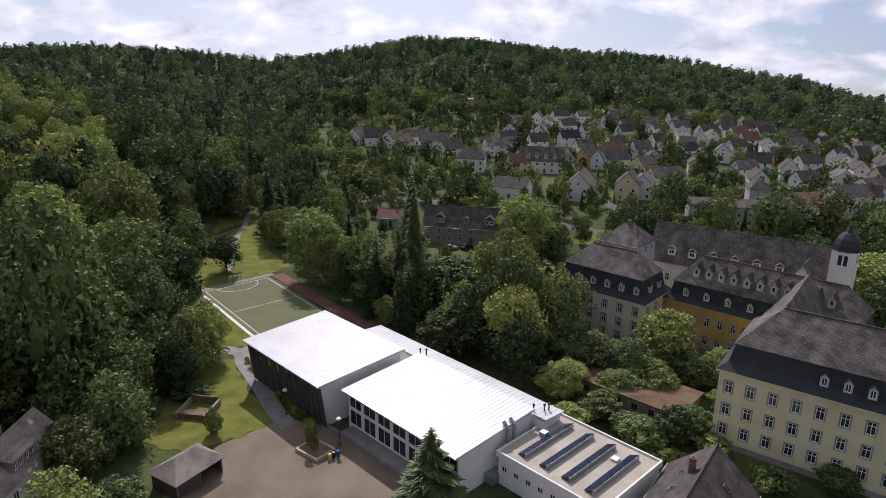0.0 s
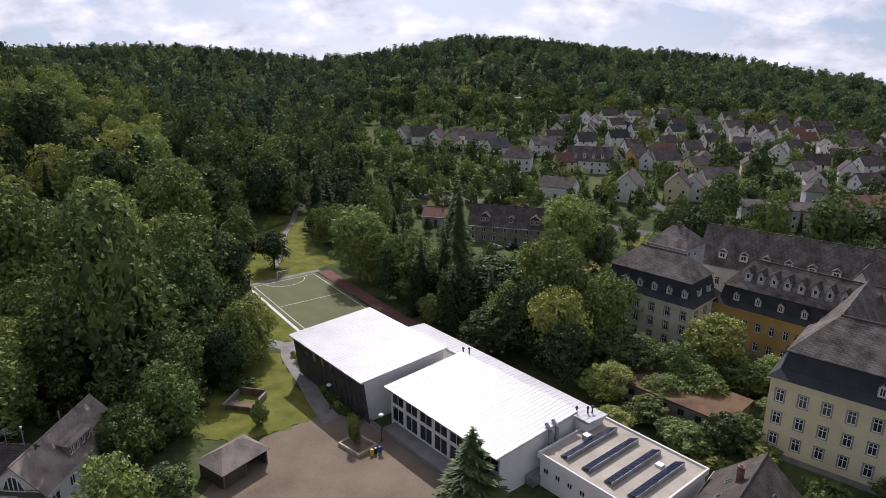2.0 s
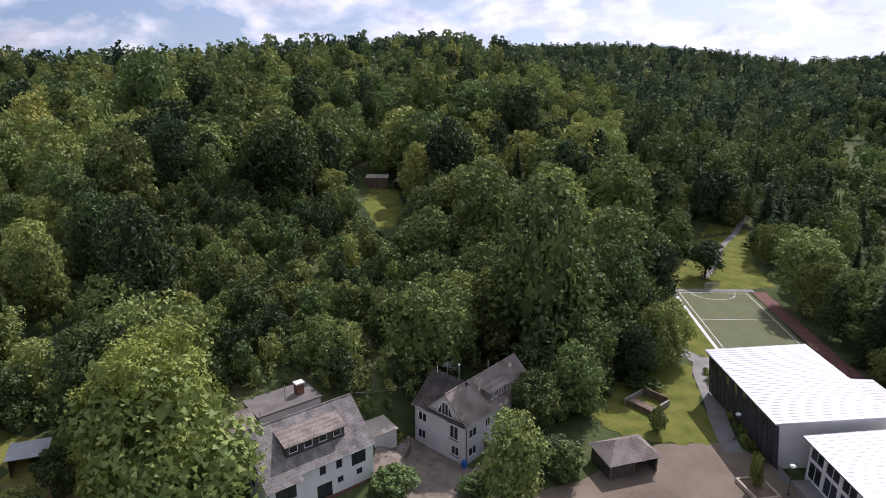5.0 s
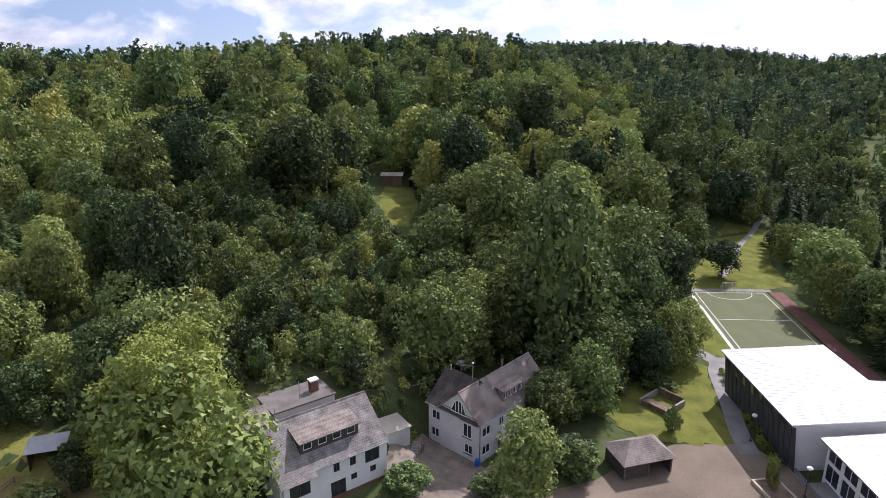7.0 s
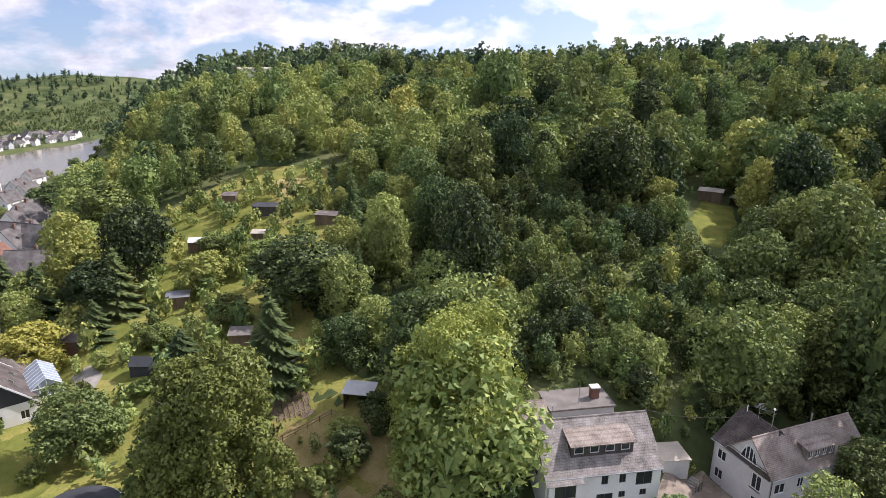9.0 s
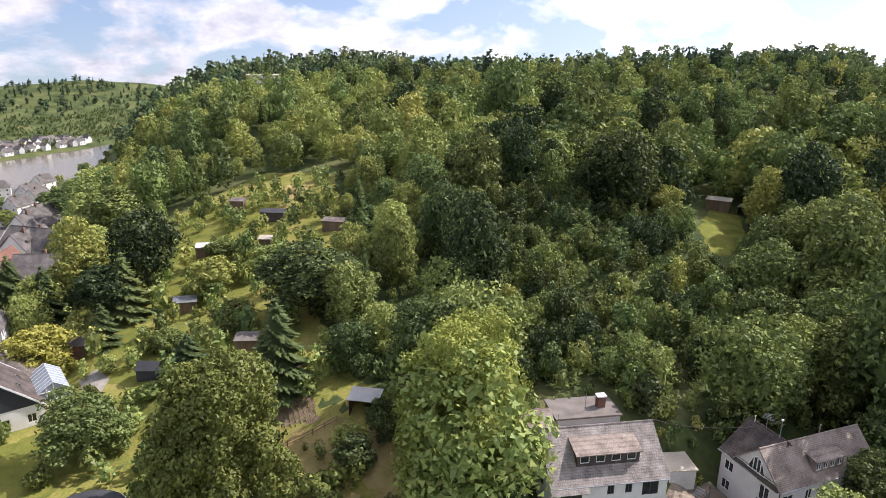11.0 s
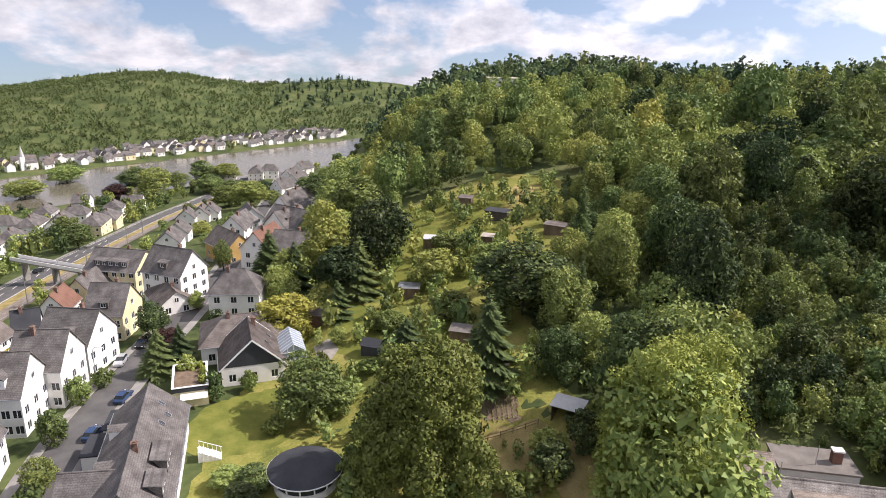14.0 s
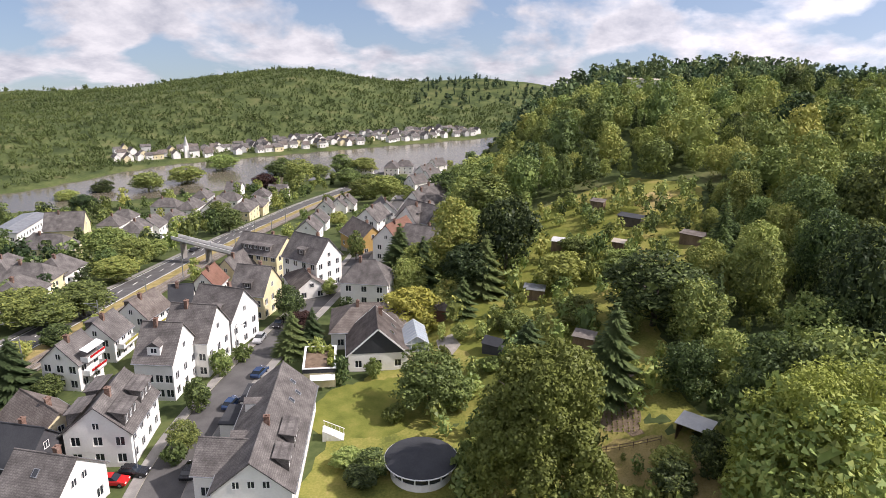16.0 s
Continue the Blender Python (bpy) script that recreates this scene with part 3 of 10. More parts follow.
        for sx in (-1, 1):
            v = [bm.verts.new(p) for p in ((px + sx * dw / 2, -y1, zb), (px + sx * dw / 2, -y1, zb + tall), (px + sx * dw / 2, -y0, zb + tall * (1.12 if kind == "shed" else 1)))]
            bm.faces.new(v)
        turned = Matrix.Rotation(0 if side < 0 else math.pi, 4, "Z")
        dm = part("dormer", bm, roof if kind == "shed" else wall, root)
        dm.matrix_basis = turned
        for hole in holes:
            set_window(dm, (px - dw / 2, -y1, zb), (1, 0, 0), hole, frame, 1 if fine else -1)
        bm = bmesh.new()
        if kind == "shed":
            slab(bm, [(px - dw / 2 - 0.2, -y1 - 0.3, zb + tall + 0.06), (px + dw / 2 + 0.2, -y1 - 0.3, zb + tall + 0.06), (px + dw / 2 + 0.2, -y0 + 0.3, zb + tall * 1.18 + 0.12), (px - dw / 2 - 0.2, -y0 + 0.3, zb + tall * 1.18 + 0.12)], 0.12)
        else:
            pk = dw * 0.42
            for sx in (-1, 1):
                slab(bm, [(px + sx * (dw / 2 + 0.15), -y1 - 0.2, zb + tall), (px, -y1 - 0.2, zb + tall + pk), (px, -y0 + pk / slope, zb + tall + pk), (px + sx * (dw / 2 + 0.15), -y0, zb + tall)], 0.1)
            v = [bm.verts.new(p) for p in ((px - dw / 2, -y1, zb + tall), (px + dw / 2, -y1, zb + tall), (px, -y1, zb + tall + pk))]
            bm.faces.new(v)
        part("dormer_roof", bm, roof, dm)
    for side, px, py in skylights:
        yy = -hd * py
        zz = eave + (hd - abs(yy)) * slope + 0.06
        bm = bmesh.new()
        box(bm, -0.4, 0.4, -0.55, 0.55, 0, 0.12)
        sk = part("skylight", bm, "steel", rf)
        sk.matrix_basis = Matrix.Rotation(0 if side < 0 else math.pi, 4, "Z") @ Matrix.Translation((px, yy, zz)) @ Matrix.Rotation(math.atan(slope), 4, "X")
        put_part("pane", mesh_from("pane", [(-0.32, -0.47, 0.125), (0.32, -0.47, 0.125), (0.32, 0.47, 0.125), (-0.32, 0.47, 0.125)], [(0, 1, 2, 3)], "glass"), sk)
    for cx, cy in chimneys:
        px, py = cx * hw, cy * hd
        top = ridge + 0.75
        bm = bmesh.new()
        box(bm, px - 0.3, px + 0.3, py - 0.38, py + 0.38, ridge - abs(py) * slope - 0.7, top)
        box(bm, px - 0.38, px + 0.38, py - 0.46, py + 0.46, top, top + 0.1)
        box(bm, px - 0.13, px + 0.13, py - 0.13, py + 0.13, top + 0.1, top + 0.3)
        part("chimney", bm, "wornbrick", root)
    # plinth
    if not fine:
        return root
    bm = bmesh.new()
    box(bm, -hw - 0.04, hw + 0.04, -hd - 0.04, hd + 0.04, -2.5, 0.1)
    part("plinth", bm, "stone", root)
    return root


# ---------------------------------------------------------------- draped ground sheets
def sheet(name, outline, mat, label, category, lift=0.05, step=2.0, kind="structure"):
    """A thin ground cover inside a convex or mildly concave outline, laid over the land."""
    p = [Vector((a, b)) for a, b in outline]
    bm = bmesh.new()
    vs = [bm.verts.new((q.x, q.y, 0)) for q in p]
    bm.faces.new(vs)
    bmesh.ops.triangulate(bm, faces=bm.faces)
    for _ in range(7):
        long = [e for e in bm.edges if e.calc_length() > step]
        if not long:
            break
        bmesh.ops.subdivide_edges(bm, edges=long, cuts=1, use_grid_fill=False)
        bmesh.ops.triangulate(bm, faces=bm.faces)
    if mat in ("lawn", "dry", "meadow", "soil"):          # ragged grass edge
        g = random.Random(len(bm.verts))
        for v in bm.verts:
            if v.is_boundary:
                v.co.x += g.uniform(-0.6, 0.6)
                v.co.y += g.uniform(-0.6, 0.6)
    for v in bm.verts:
        v.co.z = lie(v.co.x, v.co.y) + lift
    for f in bm.faces:
        if f.normal.z < 0:
            f.normal_flip()
    me = bpy.data.meshes.new(name)
    bm.to_mesh(me)
    bm.free()
    me.materials.append(M[mat])
    return tagged(new(name, me), label, category, kind=kind)


def strip(name, line, width, mat, label, category, lift=0.06, step=3.0, kind="structure", shift=0.0, parent=None):
    """A band of even width that follows a smooth line over the land."""
    pts = [Vector(q) for q in line]
    fine = []
    for i in range(len(pts) - 1):
        a, b = pts[max(0, i - 1)], pts[i]
        c, d = pts[i + 1], pts[min(len(pts) - 1, i + 2)]
        n = max(2, int((c - b).length / step))
        for k in range(n):
            t = k / n
            fine.append(0.5 * (2 * b + (c - a) * t + (2 * a - 5 * b + 4 * c - d) * t * t + (3 * b - a - 3 * c + d) * t ** 3))
    fine.append(pts[-1])
    vs, fs = [], []
    for i, q in enumerate(fine):
        tan = (fine[min(i + 1, len(fine) - 1)] - fine[max(i - 1, 0)]).normalized()
        nrm = Vector((-tan.y, tan.x))
        for s in (-1, 0, 1):
            e = q + nrm * (shift + s * width / 2)
            vs.append((e.x, e.y, lie(e.x, e.y) + lift))
    for i in range(len(fine) - 1):
        for s in (0, 1):
            fs.append((3 * i + s + 1, 3 * i + s, 3 * i + 3 + s, 3 * i + 4 + s))
    me = mesh_from(name, vs, fs, mat)
    ob = tagged(new(name, me), label, category, kind=kind)
    if parent is not None:
        ob.parent = parent
    return ob
# ---------------------------------------------------------------- the ground, one sheet to the horizon
def make_ground():
    rings = np.concatenate([np.linspace(0.5, 60, 12), np.geomspace(64, 1100, 150), np.geomspace(1130, 4600, 24)])
    turns = np.radians(np.arange(0, 360, 1.0))
    R, A = np.meshgrid(rings, turns, indexing="ij")
    X, Y = -R * np.sin(A), R * np.cos(A)
    Z = land(X, Y)
    co = np.stack([X, Y, Z], -1).reshape(-1, 3)
    nr, na = R.shape
    i, j = np.meshgrid(np.arange(nr - 1), np.arange(na), indexing="ij")
    k = (j + 1) % na
    f = np.stack([i * na + j, (i + 1) * na + j, (i + 1) * na + k, i * na + k], -1).reshape(-1, 4)
    f = f[:, ::-1]
    me = bpy.data.meshes.new("ground")
    me.vertices.add(len(co))
    me.vertices.foreach_set("co", co.ravel())
    me.loops.add(f.size)
    me.loops.foreach_set("vertex_index", f.ravel())
    me.polygons.add(len(f))
    me.polygons.foreach_set("loop_start", np.arange(0, f.size, 4))
    me.polygons.foreach_set("use_smooth", np.ones(len(f), bool))
    me.update(calc_edges=True)
    me.materials.append(M["land"])
    return tagged(new("ground", me), "green valley floor and hillsides with grass and undergrowth", "ground", kind="structure")


make_ground()
# river
rv = []
for s in (436.0, 556.0):
    for k in range(-30, 31):
        base = Vector((-0.702, -0.712)) * s
        q = base + Vector((-0.712, 0.702)) * (k * 40.0)
        rv.append((q.x, q.y, -40.4))
rf = [(k, k + 1, 61 + k + 1, 61 + k) for k in range(60)]
tagged(new("water", mesh_from("water", rv, rf, "water")), "broad grey-brown river between two built-up banks", "river", kind="structure")
# ---------------------------------------------------------------- streets, railway, yards and lawns
STREET = [(-40, -38), (-58, -45.5), (-70.6, -49.6), (-82.9, -52.2), (-98.2, -53.6), (-120, -54.2), (-148, -54.0), (-183, -55), (-235, -63), (-293, -73), (-382, -87.4), (-472, -100.4), (-538, -110.4)]
strip("street", STREET, 6.0, "asphalt", "grey asphalt residential street", "street")
strip("pavement", STREET, 1.7, "paving", "pale paved footway with a stone kerb beside the street", "pavement", lift=0.16, shift=3.9)
strip("pavement", STREET, 1.7, "paving", "pale paved footway with a stone kerb beside the street", "pavement", lift=0.16, shift=-3.9)
strip("kerb", STREET, 0.18, "stone", "stone kerb between street and footway", "kerb", lift=0.19, shift=3.05)
strip("kerb", STREET, 0.18, "stone", "stone kerb between street and footway", "kerb", lift=0.19, shift=-3.05)
MAIN = [(-66, -103), (-105.8, -106.2), (-129.7, -108.4), (-156, -112), (-175, -114.7), (-208, -120), (-269, -129), (-346, -136.5), (-407, -133), (-433, -130.5), (-490, -127)]
strip("road", MAIN, 8.6, "asphalt", "main road with dashed centre line", "road", lift=0.12)
strip("verge", MAIN, 4.6, "dry", "dry grassy verge between road and railway", "verge", lift=0.08, shift=-6.3)
strip("track_bed", MAIN, 5.2, "gravel", "brown ballast of the railway", "railway", lift=0.14, shift=-10.3)
strip("retaining_wall", MAIN, 0.5, "stone", "pale stone wall beside the railway", "wall", lift=1.0, shift=-13.2)
for k in (-9.0, -10.44, -10.9, -12.3):
    strip("rail", MAIN, 0.12, "steel", "steel rail on the ballast", "rail", lift=0.30, shift=k)
strip("edge_line", MAIN, 0.3, "line", "white line at the edge of the road", "marking", lift=0.14, shift=4.0)
strip("edge_line", MAIN, 0.3, "line", "white line at the edge of the road", "marking", lift=0.14, shift=-4.0)
strip("footpath", MAIN, 1.8, "paving", "pale footpath beside the main road", "path", lift=0.13, shift=5.6)
for i in range(22):
    x = -92 - i * 8.4
    ys = np.interp(-x, [66, 105.8, 129.7, 156, 175, 208, 269, 346, 407], [-103, -106.2, -108.4, -112, -114.7, -120, -129, -136.5, -133])
    m = mesh_from("lane_dash", [(-1.6, -0.13, 0), (1.6, -0.13, 0), (1.6, 0.13, 0), (-1.6, 0.13, 0)], [(0, 1, 2, 3)], "line") if i == 0 else m
    d = tagged(new("lane_dash", m), "white dash of the road's centre line", "marking", "lane dashes", "structure")
    d.matrix_basis = pose(x, float(ys), lie(x, float(ys)) + 0.2, 0, math.degrees(math.atan((lie(x + 1, float(ys)) - lie(x - 1, float(ys))) / -2)), 176)

# school yard, paths and lawns
sheet("school_yard", [(-38, 74), (-46, 60), (-10, 48), (30, 56), (24, 66), (12, 78), (6.5, 72), (-12, 90), (-19, 95.5), (-25.2, 97.5), (-33.5, 89.8), (-36, 84)], "yard", "brownish grey asphalt school yard", "yard", lift=0.05)
strip("path", [(-24, 95), (-27.5, 100), (-32, 108), (-37.5, 117), (-39, 121), (-44, 123)], 3.0, "paving", "grey paved path between lawn and hall", "path", lift=0.10)
strip("path", [(-40, 121), (-35, 124)], 3.4, "paving", "grey paved path at the end of the hall", "path", lift=0.09)
sheet("lawn", [(-26.6, 96.2), (-33, 90.3), (-39, 88), (-47, 91), (-47, 108), (-42, 117.5), (-39.5, 118), (-34, 108)], "lawn", "bright green mown lawn beside the path", "lawn", lift=0.07)
sheet("lawn", [(-36, 124), (-44, 124), (-54, 142), (-61, 153), (-68, 172), (-70, 190), (-72, 214), (-62, 222), (-56, 205), (-50, 187), (-40, 173), (-46, 166), (-58, 155), (-40, 130)], "lawn", "bright green lawn round the playing field", "lawn", lift=0.05, step=3)
FIELD = [(-58.0, 153.8), (-44.2, 165.2), (-13.0, 126.0), (-26.8, 114.6)]
sheet("sports_pitch", FIELD, "turf", "dull green artificial turf playing field", "pitch", lift=0.12, step=6)
fa, fb = Vector((-58.0, 153.8)), Vector((-44.2, 165.2))
fu, fv = (fb - fa).normalized(), Vector((31.2, -39.2)).normalized()


def pitch_line(a, b, w=0.16, lift=0.145):
    strip("pitch_line", [(a.x, a.y), ((a + b).x / 2, (a + b).y / 2), (b.x, b.y)], w, "line", "white line painted on the turf", "marking", lift=lift)


pitch_line(fa + fu * 0.9 + fv * 0.9, fb - fu * 0.9 + fv * 0.9)
pitch_line(fa + fu * 0.9 + fv * 0.9, fa + fu * 0.9 + fv * 44)
pitch_line(fb - fu * 0.9 + fv * 0.9, fb - fu * 0.9 + fv * 44)
pitch_line(fa + fu * 0.9 + fv * 17, fb - fu * 0.9 + fv * 17)
mid = fa + fu * 8.9 + fv * 0.9
arc = [mid + fu * math.cos(k * math.pi / 10) * 5.2 + fv * math.sin(k * math.pi / 10) * 4.4 for k in range(11)]
strip("pitch_line", [(q.x, q.y) for q in arc], 0.14, "line", "white goal area arc painted on the turf", "marking", lift=0.145, step=0.8)
strip("border", [(-58.6, 154.0), (-42.0, 132.9), (-27.2, 114.2)], 0.7, "line", "pale kerb strip beside the turf", "kerb", lift=0.13)
strip("sand_strip", [(-58.6, 154.4), (-51, 160.8), (-43.6, 167.0)], 1.6, "paving", "pale sandy strip behind the goal", "path", lift=0.10)
strip("running_track", [(-42.4, 166.8), (-33, 155), (-22, 141.5), (-10, 127)], 3.4, "red", "red cinder track beside the pitch", "track", lift=0.10)
strip("park_path", [(-56, 168), (-58, 182), (-62, 197), (-64, 214), (-66, 235), (-60, 260)], 1.6, "paving", "pale path through the park", "path", lift=0.12)
# villas' forecourts and gardens
sheet("forecourt", [(-44, 60), (-45, 70), (-47.5, 74), (-50.5, 73), (-51, 66), (-63.5, 65.8), (-63, 61), (-60, 57), (-55, 52), (-46, 52)], "gravel", "worn pale drive before the villa", "drive", lift=0.06)
sheet("garden_path", [(-57.5, 55), (-61.5, 60), (-62.8, 58.5), (-59, 53.5)], "gravel", "gravelled garden steps between the villas", "path", lift=0.09)
sheet("lawn", [(-88, -30.5), (-90, -37), (-101, -37), (-104, -35), (-108.5, -27.5), (-109, -22), (-103, -18.5), (-96, -19), (-90, -23)], "lawn", "mown garden lawn behind the row house", "lawn", lift=0.06)
sheet("lawn", [(-112, -12), (-120, -18), (-132, -19), (-138, -14), (-135, -8), (-128, -3), (-121, 7), (-116, 4), (-112, -2), (-108, -8)], "lawn", "sloping garden lawn with scattered shrubs", "lawn", lift=0.06)
sheet("lawn", [(-138, -10), (-150, -9), (-168, -8), (-190, -6), (-205, 2), (-195, 12), (-188, 24), (-178, 18), (-160, 20), (-148, 16), (-140, 4)], "lawn", "sunny allotment meadow on the slope", "meadow", lift=0.06, step=3)
sheet("vegetable_plot", [(-91.8, 15.8), (-92.7, 10.3), (-100.5, 8.8), (-101.0, 15.6)], "soil", "brown vegetable plot with rows of seedlings", "plot", lift=0.08, step=1.5)
sheet("dry_meadow", [(-72, 6), (-74, 26), (-84.5, 25), (-91, 18), (-91.5, 9), (-88, 4)], "dry", "dry yellow grass meadow", "meadow", lift=0.07)
strip("garden_track", [(-99, 5.5), (-100.8, 8.2), (-104.2, 13.5), (-107, 16)], 1.2, "gravel", "pale trodden track beside the vegetable plot", "path", lift=0.12)
sheet("terrace", [(-114, -16.5), (-115, -19), (-122, -21), (-123, -18), (-118, -15.5)], "stone", "pale stone terrace in a garden", "terrace", lift=0.1)
sheet("lawn", [(-118, 112), (-116, 116), (-130, 134), (-141, 142), (-147, 137), (-134, 122)], "lawn", "small sunny clearing in the wood", "lawn", lift=0.1)
sheet("bare_slope", [(-184, 25), (-190, 22), (-199, 27), (-196, 33), (-188, 32)], "dry", "bare brown bank at the wood edge", "slope", lift=0.15)
strip("street", [(-40, 262), (-16, 252), (7, 245), (28, 230), (42, 215), (56, 206), (80, 200), (110, 205)], 6.0, "asphalt", "grey street behind the school park", "street", lift=0.1)
strip("street", [(62, 204), (66, 232), (58, 270), (70, 320), (90, 380)], 5.5, "asphalt", "grey street climbing into the upper town", "street", lift=0.1)
sheet("lawn", [(40, 196), (56, 190), (66, 196), (58, 203), (45, 208)], "lawn", "green verge at the street corner", "lawn", lift=0.12)
sheet("lawn", [(-2, 246), (20, 240), (30, 256), (4, 262)], "lawn", "green garden lawn below the white house", "lawn", lift=0.12)
sheet("dry_meadow", [(24, 160), (32, 164), (34, 176), (24, 178)], "dry", "dry grass patch behind the old wing", "meadow", lift=0.12)

sheet("garden_grass", [(-70, 26), (-84, 30), (-100, 22), (-124, 21), (-152, 34), (-200, 42), (-222, 24), (-200, -8), (-170, -20), (-150, -30), (-70, -32), (-62, 0)], "meadow", "rough sunny garden grass on the slope", "grass", lift=0.045, step=3.0)
# ---------------------------------------------------------------- school halls
HALL_TURN = -46.0


def seams(parent, x0, x1, y0, y1, z0, z1, step, mat="metalroof"):
    """Standing seams of a metal roof, running up the slope."""
    n = int((x1 - x0) / step)
    ln = math.hypot(y1 - y0, z1 - z0)
    bm = bmesh.new()
    box(bm, -0.05, 0.05, 0, ln, 0, 0.032)
    me = bpy.data.meshes.new("seam")
    bm.to_mesh(me)
    bm.free()
    me.materials.append(M[mat])
    for i in range(n + 1):
        put_part("seam", me, parent, Matrix.Translation((x0 + i * (x1 - x0) / n, y0, z0)) @ Matrix.Rotation(math.atan2(z1 - z0, y1 - y0), 4, "X"))


root = thing("sports_hall", pose(-20.3, 107.5, 0, 0, 0, HALL_TURN), "white sports hall with ribbed metal roof and dark clad side", "hall")
hw, hd = 11.2, 8.2
bm = bmesh.new()
v = [bm.verts.new(p) for p in ((-hw + 0.8, -hd + 1.0, -0.3), (hw - 0.8, -hd + 1.0, -0.3), (hw - 0.8, hd, -0.3), (-hw + 0.8, hd, -0.3), (-hw, -hd, 7.9), (hw, -hd, 7.9), (hw, hd, 8.5), (-hw, hd, 8.5))]
for f in ((3, 2, 1, 0), (4, 5, 6, 7), (0, 1, 5, 4), (1, 2, 6, 5), (2, 3, 7, 6), (3, 0, 4, 7)):
    bm.faces.new([v[i] for i in f])
part("wall", bm, "white", root)
for i in range(15):
    bm = bmesh.new()
    x = -hw + 0.5 + i * (2 * hw - 1.0) / 14
    slab(bm, [(x - 0.7, -hd + 0.9 - 0.06, 0.3), (x + 0.62, -hd + 0.9 - 0.06, 0.3), (x + 0.62, -hd - 0.06, 7.6), (x - 0.7, -hd - 0.06, 7.6)], 0.08)
    part("cladding_panel", bm, "darkwall", root)
for i in range(8):
    x = -hw + 1.3 + i * (2 * hw - 2.6) / 7
    bm = bmesh.new()
    slab(bm, [(x - 0.45, -hd + 0.30 - 0.16, 5.6), (x + 0.45, -hd + 0.30 - 0.16, 5.6), (x + 0.45, -hd + 0.02 - 0.16, 7.3), (x - 0.45, -hd + 0.02 - 0.16, 7.3)], 0.05)
    part("window", bm, "glass", root)
bm = bmesh.new()
slab(bm, [(-hw - 0.5, -hd - 0.7, 8.25), (hw + 0.5, -hd - 0.7, 8.25), (hw + 0.5, hd + 0.4, 8.9), (-hw - 0.5, hd + 0.4, 8.9)], 0.3)
rf = part("roof", bm, "metalroof", root)
seams(rf, -hw - 0.4, hw + 0.4, -hd - 0.68, hd + 0.38, 8.26, 8.9, 0.75)
bm = bmesh.new()
box(bm, -hw - 0.5, hw + 0.5, -hd - 0.85, -hd - 0.7, 7.95, 8.2)
part("gutter", bm, "steel", rf)

root = thing("assembly_hall", pose(-0.4, 91.5, 0, 0, 0, HALL_TURN), "white assembly hall with ribbed metal roof and tall windows", "hall")
hw, hd = 12.2, 7.6
bm = bmesh.new()
holes = []
bay = 2 * hw / 7
for i in range(7):
    holes.append((i * bay + 0.28, 0.9, bay - 0.56, 2.6))
    holes.append((i * bay + 0.28, 3.9, bay - 0.56, 2.2))
facade(bm, (-hw, -hd, 0), (1, 0, 0), 2 * hw, 6.8, holes, 0.25)
facade(bm, (hw, -hd, 0), (0, 1, 0), 2 * hd, 6.8, [])
facade(bm, (hw, hd, 0), (-1, 0, 0), 2 * hw, 7.6, [])
facade(bm, (-hw, hd, 0), (0, -1, 0), 2 * hd, 6.8, [])
part("wall", bm, "white", root)
for hole in holes:
    set_window(root, (-hw, -hd, 0), (1, 0, 0), hole, "frame", 1)
bm = bmesh.new()
slab(bm, [(-hw - 0.5, -hd - 1.0, 7.0), (hw + 0.5, -hd - 1.0, 7.0), (hw + 0.5, hd + 0.2, 7.75), (-hw - 0.5, hd + 0.2, 7.75)], 0.3)
rf = part("roof", bm, "metalroof", root)
seams(rf, -hw - 0.4, hw + 0.4, -hd - 0.98, hd + 0.18, 7.01, 7.75, 0.75)
bm = bmesh.new()
box(bm, -hw - 0.5, hw + 0.5, -hd - 1.15, -hd - 1.0, 6.75, 6.98)
part("gutter", bm, "steel", rf)
bm = bmesh.new()
box(bm, -hw - 16, hw + 2.2, hd + 0.22, hd + 4.2, 0, 6.3)
part("rear_wing", bm, "white", root)
bm = bmesh.new()
slab(bm, [(-hw - 16.3, hd + 0.24, 6.75), (hw + 2.6, hd + 0.24, 6.75), (hw + 2.6, hd + 4.6, 6.45), (-hw - 16.3, hd + 4.6, 6.45)], 0.22)
rr = part("rear_roof", bm, "metalroof", root)
seams(rr, -hw - 16.2, hw + 2.5, hd + 0.26, hd + 4.58, 6.75, 6.45, 0.9)
bm = bmesh.new()
box(bm, -hw + 1.0, hw - 4, -hd - 2.6, -hd - 0.02, 0, 0.75)
part("terrace", bm, "paving", root)
bm = bmesh.new()
for k in range(3):
    box(bm, -hw - 3.0, -hw + 0.9, -hd - 3.2 + k * 0.3, -hd - 2.9 + k * 0.3, 0, 0.18 * (k + 1))
part("steps", bm, "paving", root)
for px, py in ((hw + 0.7, 1.6), (hw + 0.7, 3.0)):
    bm = bmesh.new()
    tube(bm, (px, py, 0.8), (px, py, 7.2), 0.28, sides=12)
    tube(bm, (px, py, 7.2), (px - 0.9, py, 8.0), 0.28, sides=12)
    tube(bm, (px, py, 0.9), (px + 1.2, py - 2.2, 0.5), 0.28, sides=12)
    part("duct", bm, "steel", root)
bm = bmesh.new()
box(bm, hw + 0.2, hw + 1.6, -2.6, 0.6, 0.2, 1.6)
part("ventilation_unit", bm, "steel", root)
